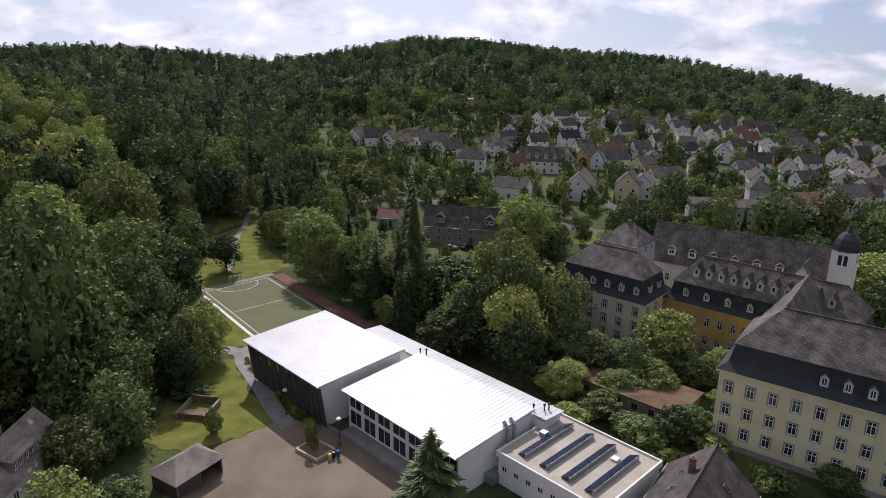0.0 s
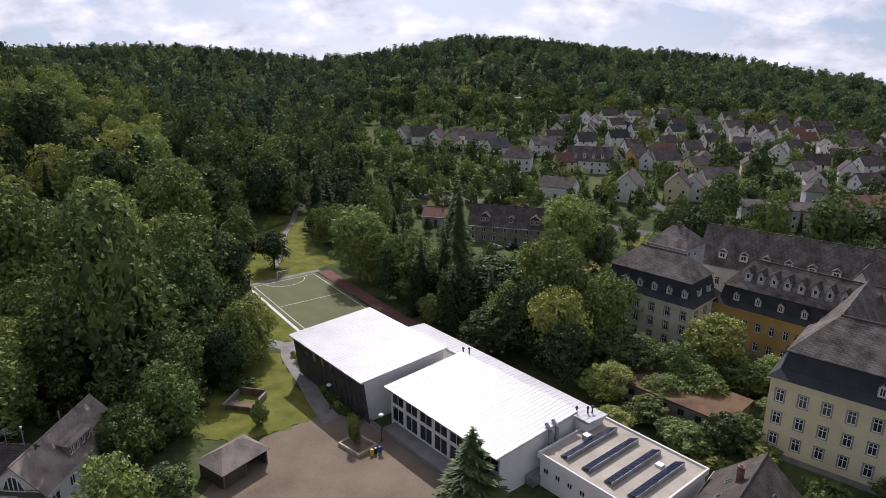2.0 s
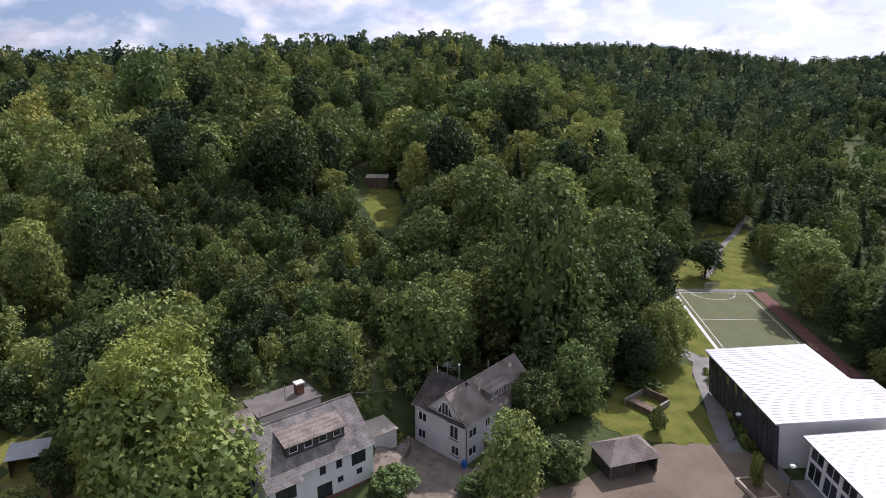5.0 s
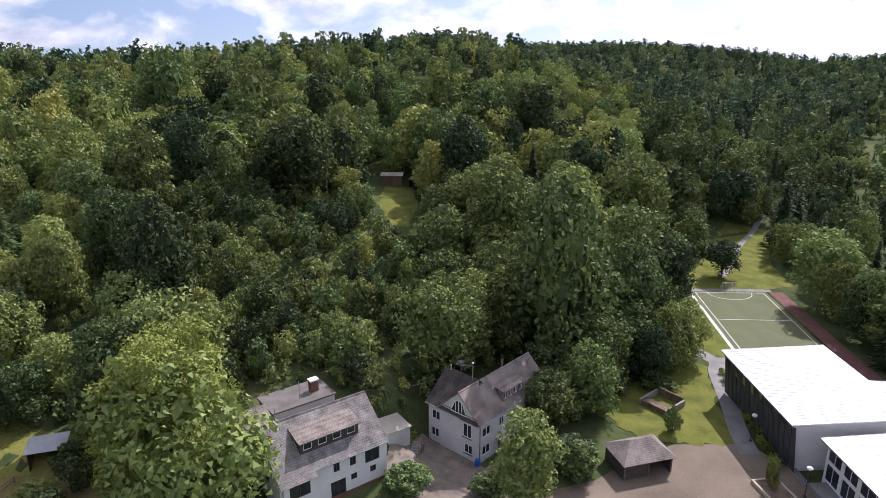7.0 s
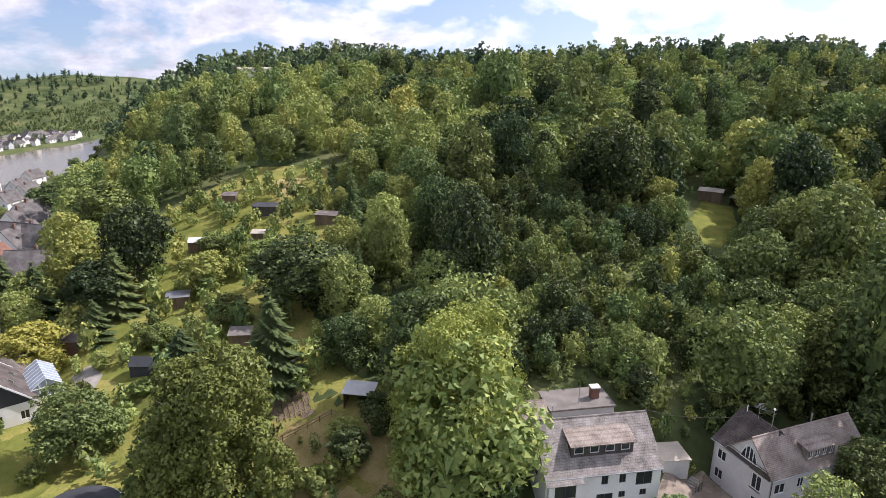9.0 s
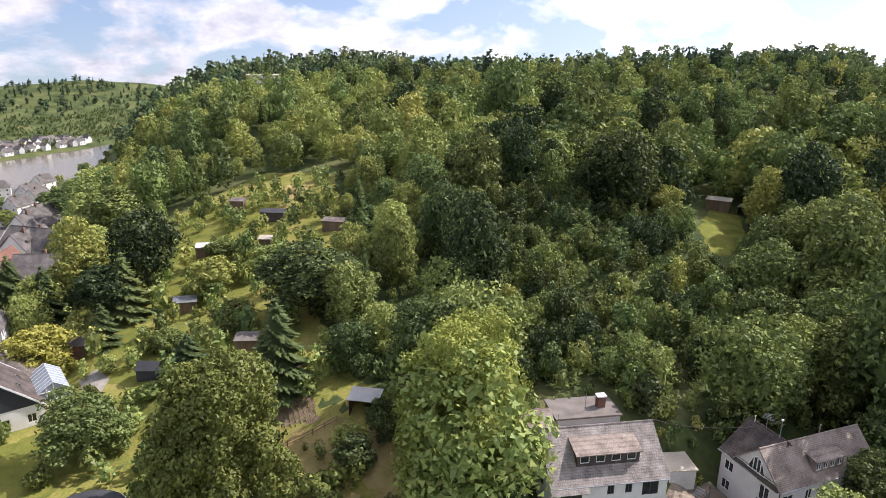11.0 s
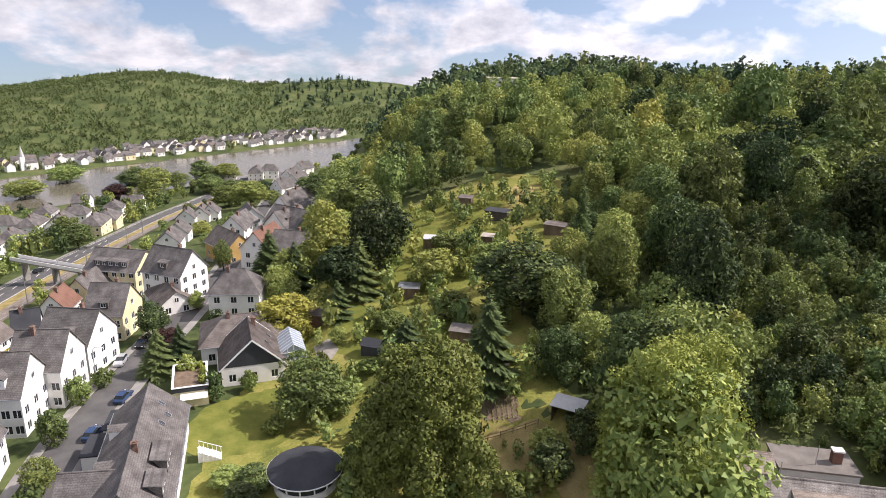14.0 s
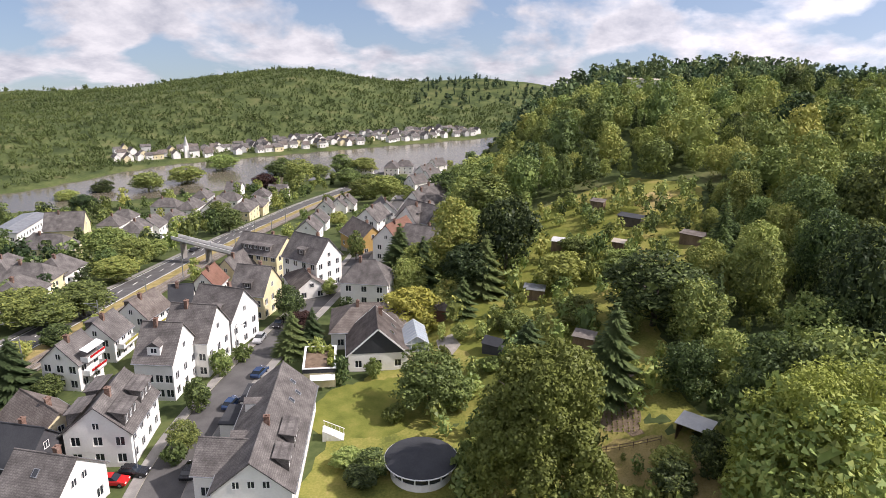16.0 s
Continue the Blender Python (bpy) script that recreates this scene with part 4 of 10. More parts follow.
for px, py in ((hw - 0.5, hd + 1.2), (hw + 0.6, hd + 2.4), (-hw - 1.5, hd + 1.5), (-hw - 0.7, hd + 2.2), (hw + 0.9, hd + 3.1)):
    bm = bmesh.new()
    tube(bm, (px, py, 6.5), (px, py, 7.5), 0.12, sides=8)
    tube(bm, (px, py, 7.5), (px, py, 7.75), 0.24, 0.16, sides=8)
    part("vent_pipe", bm, "darkwall", root)

# annexe with solar rows
root = thing("annexe", pose(19.1, 79.9, 0, 0, 0, HALL_TURN), "flat-roofed white annexe with gravel roof and solar panels", "building")
hw, hd = 8.3, 7.0
bm = bmesh.new()
holes = row_of(8, 2 * hw, 2.2, 0.9, 0.9)
facade(bm, (-hw, -hd, 0), (1, 0, 0), 2 * hw, 4.6, holes)
facade(bm, (hw, -hd, 0), (0, 1, 0), 2 * hd, 4.6, [])
facade(bm, (hw, hd, 0), (-1, 0, 0), 2 * hw, 4.6, [])
h2 = row_of(5, 2 * hd, 2.4, 0.8, 0.8)
facade(bm, (-hw, hd, 0), (0, -1, 0), 2 * hd, 4.6, h2)
part("wall", bm, "white", root)
for hole in holes:
    set_window(root, (-hw, -hd, 0), (1, 0, 0), hole)
for hole in h2:
    set_window(root, (-hw, hd, 0), (0, -1, 0), hole)
bm = bmesh.new()
box(bm, -hw - 0.15, hw + 0.15, -hd - 0.15, hd + 0.15, 4.6, 5.0)
rf = part("roof", bm, "flatroof", root)
bm = bmesh.new()
for q in ((-hw - 0.3, hw + 0.3, -hd - 0.3, -hd - 0.05), (-hw - 0.3, hw + 0.3, hd + 0.05, hd + 0.3), (-hw - 0.3, -hw - 0.05, -hd - 0.05, hd + 0.05), (hw + 0.05, hw + 0.3, -hd - 0.05, hd + 0.05)):
    box(bm, *q, 4.4, 5.28)
part("parapet", bm, "white", root, "pale parapet with metal edge")
for i in range(4):
    x = -5.6 + i * 3.6
    bm = bmesh.new()
    box(bm, x + 0.8, x + 0.9, -5.6, 5.4, 5.0, 5.75)
    part("panel_rack", bm, "steel", rf)
    for k in range(11):
        bm = bmesh.new()
        y = -5.5 + k * 1.0
        slab(bm, [(x - 0.55, y, 5.12), (x + 0.85, y, 5.78), (x + 0.85, y + 0.94, 5.78), (x - 0.55, y + 0.94, 5.12)], 0.05)
        part("solar_panel", bm, "solar", rf)
bm = bmesh.new()
box(bm, 3.3, 4.3, 2.6, 3.6, 5.0, 5.3)
part("hatch", bm, "frame", rf)
bm = bmesh.new()
box(bm, -7.0, -6.0, 0.2, 1.2, 5.0, 5.7)
part("roof_vent", bm, "steel", rf)
sheet("annexe_terrace", [(4.5, 72), (1.0, 69.5), (8, 60), (16, 66), (9, 73)], "gravel", "brown tiled terrace beside the annexe", "terrace", lift=0.12)


def mansard(name, x, y, turn, w, d, eave, brk, ridge, inset, label, wall, rows, n_front, n_side, roof="schoolslate", dormers=(), frame="frame", hip=True, plinth=1.0, cross=2, category="school building", blind=()):
    """A building with a steep lower roof of dark slate, dormers in it, and a flatter upper roof."""
    root = thing(name, pose(x, y, lie(x, y) - 0.05, 0, 0, turn), label, category)
    hw, hd = w / 2, d / 2
    bm = bmesh.new()
    wins = []
    for o, u, length, n in (((-hw, -hd, 0), (1, 0, 0), w, n_front), ((hw, -hd, 0), (0, 1, 0), d, n_side), ((hw, hd, 0), (-1, 0, 0), w, n_front), ((-hw, hd, 0), (0, -1, 0), d, n_side)):
        holes = []
        for z, ww, hh in rows:
            holes += row_of(n, length, z, ww, hh)
        facade(bm, o, u, length, eave, holes, 0.2)
        wins += [(o, u, hole) for hole in holes]
    part("wall", bm, wall, root)
    for o, u, hole in wins:
        set_window(root, o, u, hole, frame, cross)
    sur = {}
    for o, u, hole in wins:
        key = (hole[2], hole[3])
        if key not in sur:
            b = bmesh.new()
            ww, hh = key
            box(b, -0.2, 0, -0.05, 0, -0.15, hh + 0.2)
            box(b, ww, ww + 0.2, -0.05, 0, -0.15, hh + 0.2)
            box(b, 0, ww, -0.05, 0, hh, hh + 0.2)
            box(b, 0, ww, -0.05, 0, -0.15, -0.072)
            me = bpy.data.meshes.new("surround")
            b.to_mesh(me)
            b.free()
            me.materials.append(M["stone"])
            sur[key] = me
        uu = Vector(u)
        put_part("surround", sur[key], root, Matrix.Translation(Vector(o) + uu * hole[0] + Vector((0, 0, hole[1]))) @ Matrix.Rotation(math.atan2(uu.y, uu.x), 4, "Z"))
    bm = bmesh.new()
    box(bm, -hw - 0.08, hw + 0.08, -hd - 0.08, hd + 0.08, -2, plinth)
    part("plinth", bm, "stone", root)
    bm = bmesh.new()
    box(bm, -hw - 0.45, hw + 0.45, -hd - 0.45, hd + 0.45, eave, eave + 0.28)
    part("cornice", bm, wall, root)
    z0, a, b = eave + 0.28, 0.5, -inset
    bm = bmesh.new()
    lo = [bm.verts.new((sx * (hw + a), sy * (hd + a), z0)) for sx, sy in ((-1, -1), (1, -1), (1, 1), (-1, 1))]
    md = [bm.verts.new((sx * (hw + b * 0.55), sy * (hd + b * 0.55), z0 + (brk - z0) * 0.28)) for sx, sy in ((-1, -1), (1, -1), (1, 1), (-1, 1))]
    hi = [bm.verts.new((sx * (hw + b), sy * (hd + b), brk)) for sx, sy in ((-1, -1), (1, -1), (1, 1), (-1, 1))]
    for i in range(4):
        j = (i + 1) % 4
        bm.faces.new((lo[i], lo[j], md[j], md[i]))
        bm.faces.new((md[i], md[j], hi[j], hi[i]))
    bm.faces.new(lo[::-1])
    rf = part("lower_roof", bm, "darkroof", root, "steep dark slate lower roof")
    bm = bmesh.new()
    ux, uy = hw + b + 0.35, hd + b + 0.35
    rx = max(0.3, hw + b - (hd + b) * 0.85) if hip else ux
    e = [(-ux, -uy, brk), (ux, -uy, brk), (ux, uy, brk), (-ux, uy, brk)]
    r0, r1 = (-rx, 0, ridge), (rx, 0, ridge)
    slab(bm, [e[0], e[1], r1, r0], 0.18)
    slab(bm, [e[2], e[3], r0, r1], 0.18)
    slab(bm, [e[1], e[2], r1], 0.18)
    slab(bm, [e[3], e[0], r0], 0.18)
    up = part("upper_roof", bm, roof, root, "weathered slate upper roof")
    bm = bmesh.new()
    tube(bm, r0, r1, 0.16, sides=6)
    part("ridge_cap", bm, "slatedark", up)
    for side, px in dormers:
        turned = Matrix.Rotation({"f": 0, "b": math.pi, "r": math.pi / 2, "l": -math.pi / 2}[side], 4, "Z")
        half = hd if side in "fb" else hw
        dw, dh = 1.1, 1.5
        zb = z0 + (brk - z0) * 0.30
        y0 = -(half - inset * 0.45) - 0.2
        bm = bmesh.new()
        hole = (0.18, 0.15, dw - 0.36, dh - 0.3)
        facade(bm, (px - dw / 2, y0, zb), (1, 0, 0), dw, dh, [hole], 0.1)
        for sx in (-1, 1):
            bm.faces.new([bm.verts.new(p) for p in ((px + sx * dw / 2, y0, zb), (px + sx * dw / 2, y0, zb + dh), (px + sx * dw / 2, y0 + 1.6, zb + dh), (px + sx * dw / 2, y0 + 1.0, zb))])
        bm.faces.new([bm.verts.new(p) for p in ((px - dw / 2, y0, zb + dh), (px + dw / 2, y0, zb + dh), (px, y0, zb + dh + 0.55))])
        dm = part("dormer", bm, "greywall", root)
        dm.matrix_basis = turned
        set_window(dm, (px - dw / 2, y0, zb), (1, 0, 0), hole, "frame", 1)
        bm = bmesh.new()
        for sx in (-1, 1):
            slab(bm, [(px + sx * (dw / 2 + 0.15), y0 - 0.15, zb + dh - 0.08), (px, y0 - 0.15, zb + dh + 0.6), (px, y0 + 1.9, zb + dh + 0.6), (px + sx * (dw / 2 + 0.15), y0 + 1.7, zb + dh - 0.08)], 0.08)
        part("dormer_roof", bm, "darkroof", dm)
    return root


mansard("main_school", 64.5, 82.9, -37, 46, 14, 12.6, 16.8, 21.8, 1.5, "long cream school building with dark slate mansard roof", "cream",
        ((2.2, 1.1, 1.8), (5.6, 1.1, 1.8), (9.2, 1.1, 1.9)), 15, 4, dormers=[("f", -9.5 + i * 2.9) for i in range(10)] + [("l", -2.5), ("l", 2.5)])
mansard("old_wing", 36.3, 134.4, -42, 20.2, 11.5, 9.6, 14.2, 18.2, 1.4, "old pale school wing with dark mansard roof and balconies", "palecream",
        ((0.8, 1.0, 1.8), (3.8, 1.0, 1.8), (6.8, 1.0, 1.8)), 6, 3, dormers=[("f", -8 + i * 3.2) for i in range(6)] + [("r", -2), ("r", 2)])
mansard("ochre_wing", 63.4, 122.2, -42, 36, 11, 8.6, 12.6, 17.6, 1.2, "ochre school wing with dark mansard and rows of dormers", "ochre",
        ((1.0, 1.0, 1.7), (4.9, 1.0, 1.8)), 14, 3, dormers=[("f", -14 + i * 4.2) for i in range(7)])
# a close row of small gabled dormers on the upper roof of the ochre wing
ochre = bpy.data.objects["ochre_wing"]
slope = (17.6 - 12.6) / (5.5 - 1.2 + 0.35)
for k in range(11):
    px, y0 = -13.0 + k * 2.45, -3.4
    zb = 12.6 + (4.65 + y0) * slope
    bm = bmesh.new()
    hole = (0.25, 0.5, 0.7, 1.0)
    facade(bm, (px - 0.6, y0, zb), (1, 0, 0), 1.2, 1.75, [hole], 0.08)
    for sx in (-1, 1):
        bm.faces.new([bm.verts.new(q) for q in ((px + sx * 0.6, y0, zb), (px + sx * 0.6, y0, zb + 1.75), (px + sx * 0.6, y0 + 1.63, zb + 1.75))])
    bm.faces.new([bm.verts.new(q) for q in ((px - 0.6, y0, zb + 1.75), (px + 0.6, y0, zb + 1.75), (px, y0, zb + 2.75))])
    dm = part("roof_dormer", bm, "greywall", ochre)
    set_window(dm, (px - 0.6, y0, zb), (1, 0, 0), hole, "frame", -1)
    bm = bmesh.new()
    for sx in (-1, 1):
        slab(bm, [(px + sx * 0.78, y0 - 0.15, zb + 1.6), (px, y0 - 0.15, zb + 2.85), (px, y0 + 2.6, zb + 2.85), (px + sx * 0.78, y0 + 1.5, zb + 1.6)], 0.08)
    part("dormer_roof", bm, "slatedark", dm)
# iron balconies on the old wing
oldw = bpy.data.objects["old_wing"]
for px, zz in ((-7.0, 6.4), (-1.0, 6.4), (-7.0, 3.4)):
    bm = bmesh.new()
    box(bm, px - 1.1, px + 1.1, -6.7, -5.8, zz - 0.15, zz)
    bal = part("balcony", bm, "stone", oldw)
    bm = bmesh.new()
    for a, b in (((px - 1.1, -6.65), (px + 1.1, -6.65)), ((px - 1.1, -6.65), (px - 1.1, -5.8)), ((px + 1.1, -6.65), (px + 1.1, -5.8))):
        for hh in (0.1, 0.95):
            tube(bm, (*a, zz + hh), (*b, zz + hh), 0.03, sides=5)
        n = 9 if a[1] == b[1] else 4
        for k in range(n + 1):
            q = (a[0] + (b[0] - a[0]) * k / n, a[1] + (b[1] - a[1]) * k / n)
            tube(bm, (*q, zz), (*q, zz + 0.95), 0.02, sides=4)
    part("railing", bm, "darkframe", bal)
house("rear_wing", 68.5, 147.5, -33, 38, 11, 10.0, 17.5, "rear school wing with brown roof and gabled dormers", wall="white", roof="schoolslate", rows=((1.2, 1.0, 1.8), (5.0, 1.0, 1.8)), cols=(12, 3),
      dormers=tuple((-1, -14 + i * 4.6, 1.7, "gable") for i in range(7)), chimneys=(), category="school building", cross=2)
house("link_wing", 60, 106.5, 53, 24, 10, 12.0, 19.0, "link wing with grey slate roof between the school wings", wall="cream", roof="schoolslate", rows=((2.2, 1.0, 1.8), (6.0, 1.0, 1.8)), cols=(6, 3), chimneys=(), category="school building", cross=2)
house("stair_tower", 43.5, 150, -42, 9, 9, 15.5, 19.0, "pale stair tower with low hipped slate roof", wall="greywall", roof="schoolslate", hip=0.75, rows=((12.8, 1.0, 1.6),), cols=(3, 3), chimneys=((0, 0),), category="tower", door=False)
# chapel tower with bulbous cap
root = thing("chapel_tower", pose(84.0, 133.5, 0, 0, 0, -40), "white chapel tower with dark slate cap", "tower")
bm = bmesh.new()
holes = [(1.35, 15.2, 0.75, 2.2), (2.4, 15.2, 0.75, 2.2)]
for o, u in (((-2.25, -2.25, 0), (1, 0, 0)), ((2.25, -2.25, 0), (0, 1, 0)), ((2.25, 2.25, 0), (-1, 0, 0)), ((-2.25, 2.25, 0), (0, -1, 0))):
    facade(bm, o, u, 4.5, 18.2, holes, 0.3)
part("wall", bm, "white", root)
for o, u in (((-2.25, -2.25, 0), (1, 0, 0)), ((2.25, -2.25, 0), (0, 1, 0)), ((-2.25, 2.25, 0), (0, -1, 0))):
    for hole in holes:
        set_window(root, o, u, hole, "darkframe", 0)
bm = bmesh.new()
prof = ((2.75, 18.2), (2.6, 19.4), (2.2, 20.6), (1.3, 21.6), (0.7, 22.0), (0.15, 23.6))
prev = None
for r, z in prof:
    ring = [bm.verts.new((r * math.cos(k * math.pi / 4 + math.pi / 8), r * math.sin(k * math.pi / 4 + math.pi / 8), z)) for k in range(8)]
    if prev:
        for k in range(8):
            bm.faces.new((prev[k], prev[(k + 1) % 8], ring[(k + 1) % 8], ring[k]))
    else:
        bm.faces.new(ring[::-1])
    prev = ring
bm.faces.new(prev)
part("cap", bm, "darkroof", root, "bulbous dark slate cap")
house("chapel", 80, 138.5, 50, 14, 8, 9, 15, "small white chapel with steep slate roof", rows=((3, 0.8, 2.4),), cols=(3, 1), chimneys=(), category="chapel", door=False)
# overgrown low building
root = thing("ruined_store", pose(34.0, 103.2, 0, 0, 0, -43), "derelict low store with mossy brown roof", "building")
bm = bmesh.new()
holes = row_of(6, 18, 0.9, 1.1, 1.2)
facade(bm, (-9, -4.2, 0), (1, 0, 0), 18, 3.0, holes)
facade(bm, (9, -4.2, 0), (0, 1, 0), 8.4, 3.0, [])
facade(bm, (9, 4.2, 0), (-1, 0, 0), 18, 3.0, [])
facade(bm, (-9, 4.2, 0), (0, -1, 0), 8.4, 3.0, [])
part("wall", bm, "stone", root)
for hole in holes:
    set_window(root, (-9, -4.2, 0), (1, 0, 0), hole, "darkframe", 1)
bm = bmesh.new()
slab(bm, [(-9.4, -4.8, 3.2), (9.4, -4.8, 3.2), (9.4, 4.6, 3.6), (-9.4, 4.6, 3.6)], 0.25)
part("roof", bm, "oldroof", root)
house("caretaker_house", 32.2, 71.0, 54, 14, 11, 4.2, 9.2, "grey house with dark slate roof and sunken dormers", wall="greywall", roof="slatedark", rows=((0.9, 1.0, 1.3),), cols=(4, 3), chimneys=((0.15, 0.25),), skylights=((1, 2, 0.5), (1, -2, 0.5), (-1, 2, 0.5), (-1, -3, 0.45)))

# yard things
root = thing("planter_box", pose(-18.6, 88.3, 0.05, 0, 0, -38), "square timber planter with bare soil and a sapling", "planter")
bm = bmesh.new()
for q in ((-2.4, 2.4, -1.9, -1.6), (-2.4, 2.4, 1.6, 1.9), (-2.4, -2.1, -1.6, 1.6), (2.1, 2.4, -1.6, 1.6)):
    box(bm, *q, 0, 0.5)
part("frame", bm, "paletimber", root, "pale timber edging")
bm = bmesh.new()
box(bm, -2.1, 2.1, -1.6, 1.6, 0, 0.36)
part("soil", bm, "soil", root)


def bin_(x, y, mat, label):
    root = thing("litter_bin", pose(x, y, lie(x, y) + 0.05), label, "bin", "yard bins")
    bm = bmesh.new()
    tube(bm, (0, 0, 0), (0, 0, 0.85), 0.24, 0.29, 12)
    part("body", bm, mat, root)
    bm = bmesh.new()
    tube(bm, (0, 0, 0.85), (0, 0, 0.98), 0.31, 0.2, 12)
    part("lid", bm, mat, root)


bin_(-16.1, 86.2, "yellow", "yellow litter bin beside the planter")
bin_(-15.6, 86.6, "carblack", "black litter bin beside the planter")
bin_(-15.0, 87.0, "blue", "blue litter bin beside the planter")


def globe_lamp(x, y):
    root = thing("yard_lamp", pose(x, y, lie(x, y) + 0.04), "grey post lamp with a white disc head", "lamp", "yard lamps")
    bm = bmesh.new()
    tube(bm, (0, 0, 0), (0, 0, 4.3), 0.07, 0.05, 8)
    tube(bm, (0, 0, 0), (0, 0, 0.12), 0.28, 0.28, 12)
    part("post", bm, "darkwall", root)
    bm = bmesh.new()
    tube(bm, (0, 0, 4.3), (0, 0, 4.55), 0.30, 0.42, 14)
    tube(bm, (0, 0, 4.55), (0, 0, 4.7), 0.42, 0.25, 14)
    part("head", bm, "frame", root)


globe_lamp(-15.2, 90.0)
globe_lamp(-25.2, 98.6)
globe_lamp(-2.0, 74.0)
# covered bicycle shed with hipped roof
root = thing("yard_shelter", pose(-35.2, 81.3, 0, 0, 0, 58), "dark timber shelter with worn brown hipped roof", "shelter")
bm = bmesh.new()
slab(bm, [(-4.2, -3.1, 2.6), (4.2, -3.1, 2.6), (1.6, 0, 4.6), (-1.6, 0, 4.6)], 0.16)
slab(bm, [(4.2, 3.1, 2.6), (-4.2, 3.1, 2.6), (-1.6, 0, 4.6), (1.6, 0, 4.6)], 0.16)
slab(bm, [(4.2, -3.1, 2.6), (4.2, 3.1, 2.6), (1.6, 0, 4.6)], 0.16)
slab(bm, [(-4.2, 3.1, 2.6), (-4.2, -3.1, 2.6), (-1.6, 0, 4.6)], 0.16)
part("roof", bm, "wornroof", root)
for sx in (-1, 0, 1):
    for sy in (-1, 1):
        bm = bmesh.new()
        box(bm, sx * 3.7 - 0.1, sx * 3.7 + 0.1, sy * 2.6 - 0.1, sy * 2.6 + 0.1, 0, 2.75 if sx else 2.8)
        part("post", bm, "timber", root)
bm = bmesh.new()
box(bm, -3.8, 3.8, 2.45, 2.6, 0.1, 2.3)
box(bm, -3.8, -3.65, -2.4, 2.4, 0.1, 2.0)
box(bm, 3.65, 3.8, -2.4, 2.4, 0.1, 2.2)
box(bm, -3.6, 0.2, -2.6, -2.45, 0.1, 2.2)
part("wall", bm, "darkframe", root)
# goal
root = thing("goal", pose(-51.2, 160.0, 0.12, 0, 0, 39.6), "white football goal with net", "goal")
bm = bmesh.new()
for sx in (-1.5, 1.5):
    tube(bm, (sx, 0, 0), (sx, 0, 2.05), 0.06)
    tube(bm, (sx, 0, 2.05), (sx, 1.0, 1.6), 0.03)
    tube(bm, (sx, 1.0, 1.6), (sx, 1.4, 0), 0.03)
tube(bm, (-1.5, 0, 2.05), (1.5, 0, 2.05), 0.06)
part("frame", bm, "frame", root)
bm = bmesh.new()
for k in range(13):
    tube(bm, (-1.5 + k * 0.25, 1.0, 1.6), (-1.5 + k * 0.25, 1.4, 0), 0.012, sides=4)
for k in range(7):
    tube(bm, (-1.5, 1.0 + 0.06 * k, 1.6 - 0.25 * k), (1.5, 1.0 + 0.06 * k, 1.6 - 0.25 * k), 0.012, sides=4)
part("net", bm, "line", root)
# stepped seating pit on the lawn
root = thing("outdoor_seating", pose(-40.0, 99.5, 0.05, 0, 0, -8), "sunken timber and stone seating on the lawn", "seating")
for k in range(3):
    bm = bmesh.new()
    box(bm, -2.2, 2.2, -2.6 + k * 0.9, -1.9 + k * 0.9, 0, 0.9 - k * 0.28)
    part("bench", bm, "timber", root)
for sx in (-1, 1):
    bm = bmesh.new()
    box(bm, sx * 2.5 - 0.2, sx * 2.5 + 0.2, -2.8, 2.6, 0, 1.0)
    part("side_wall", bm, "stone", root)
bm = bmesh.new()
box(bm, -2.3, 2.3, 2.4, 2.7, 0, 1.4)
part("back_wall", bm, "timber", root)

# clipped bushes along the hall
BUSHES = []
for i in range(15):
    t = i / 14
    x, y = -36.6 + t * 16.4 + 0.3 * math.sin(i * 2.1), 117.2 - t * 23.0
    BUSHES.append((x, y, 0.75 + 0.35 * abs(math.sin(i * 1.7))))
# ---------------------------------------------------------------- lower town by the river
house("row_house", -80.8, -38.1, 13.8, 27.3, 10.0, 4.8, 9.0, "long white row house with grey slate roof and dormers", group="town houses", rows=((0.8, 1.35, 1.5),), cols=(8, 3), gablewin=3, dormers=((-1, -5, 1.6, 'gable'), (-1, 4, 1.6, 'gable'), (1, -9, 3.4, 'shed', 1.9), (1, -3, 4.4, 'shed', 1.9)), skylights=((1, 5, 0.5), (1, 8, 0.6), (1, 10, 0.4)))
house("row_house", -74.0, -40.2, -83.0, 9.0, 7.0, 4.6, 7.6, "cross wing of the row house with grey slate roof", group="town houses", rows=((0.8, 1.35, 1.5),), cols=(3, 2), gablewin=0, chimneys=())
house("town_house", -79.8, -62.4, 13.9, 11.6, 9.2, 5.8, 9.8, "white gabled house with two grey shed dormers", group="town houses", rows=((0.8, 1.35, 1.5), (3.5, 1.35, 1.5)), cols=(4, 3), gablewin=1, dormers=((1, -3.2, 4.6, 'shed', 2.1), (1, 3.2, 4.6, 'shed', 2.1), (-1, -3.2, 4.6, 'shed', 2.1), (-1, 3.2, 4.6, 'shed', 2.1)))
house("town_house", -98.0, -64.6, -83.1, 6.6, 10.0, 7.5, 12.5, "tall white house with curved grey slate gable roof", group="town houses", rows=((0.8, 1.35, 1.5), (3.5, 1.35, 1.5)), cols=(4, 3), dormers=((-1, 0, 2.2, 'gable'), (1, 0, 2.2, 'gable')))
house("town_house", -107.2, -63.9, -85.9, 8.3, 10.0, 7.5, 12.5, "tall white house with steep slate roof and chimney", group="town houses", rows=((0.8, 1.35, 1.5), (3.5, 1.35, 1.5)), cols=(4, 3), dormers=((-1, 0, 2.0, 'shed'),))
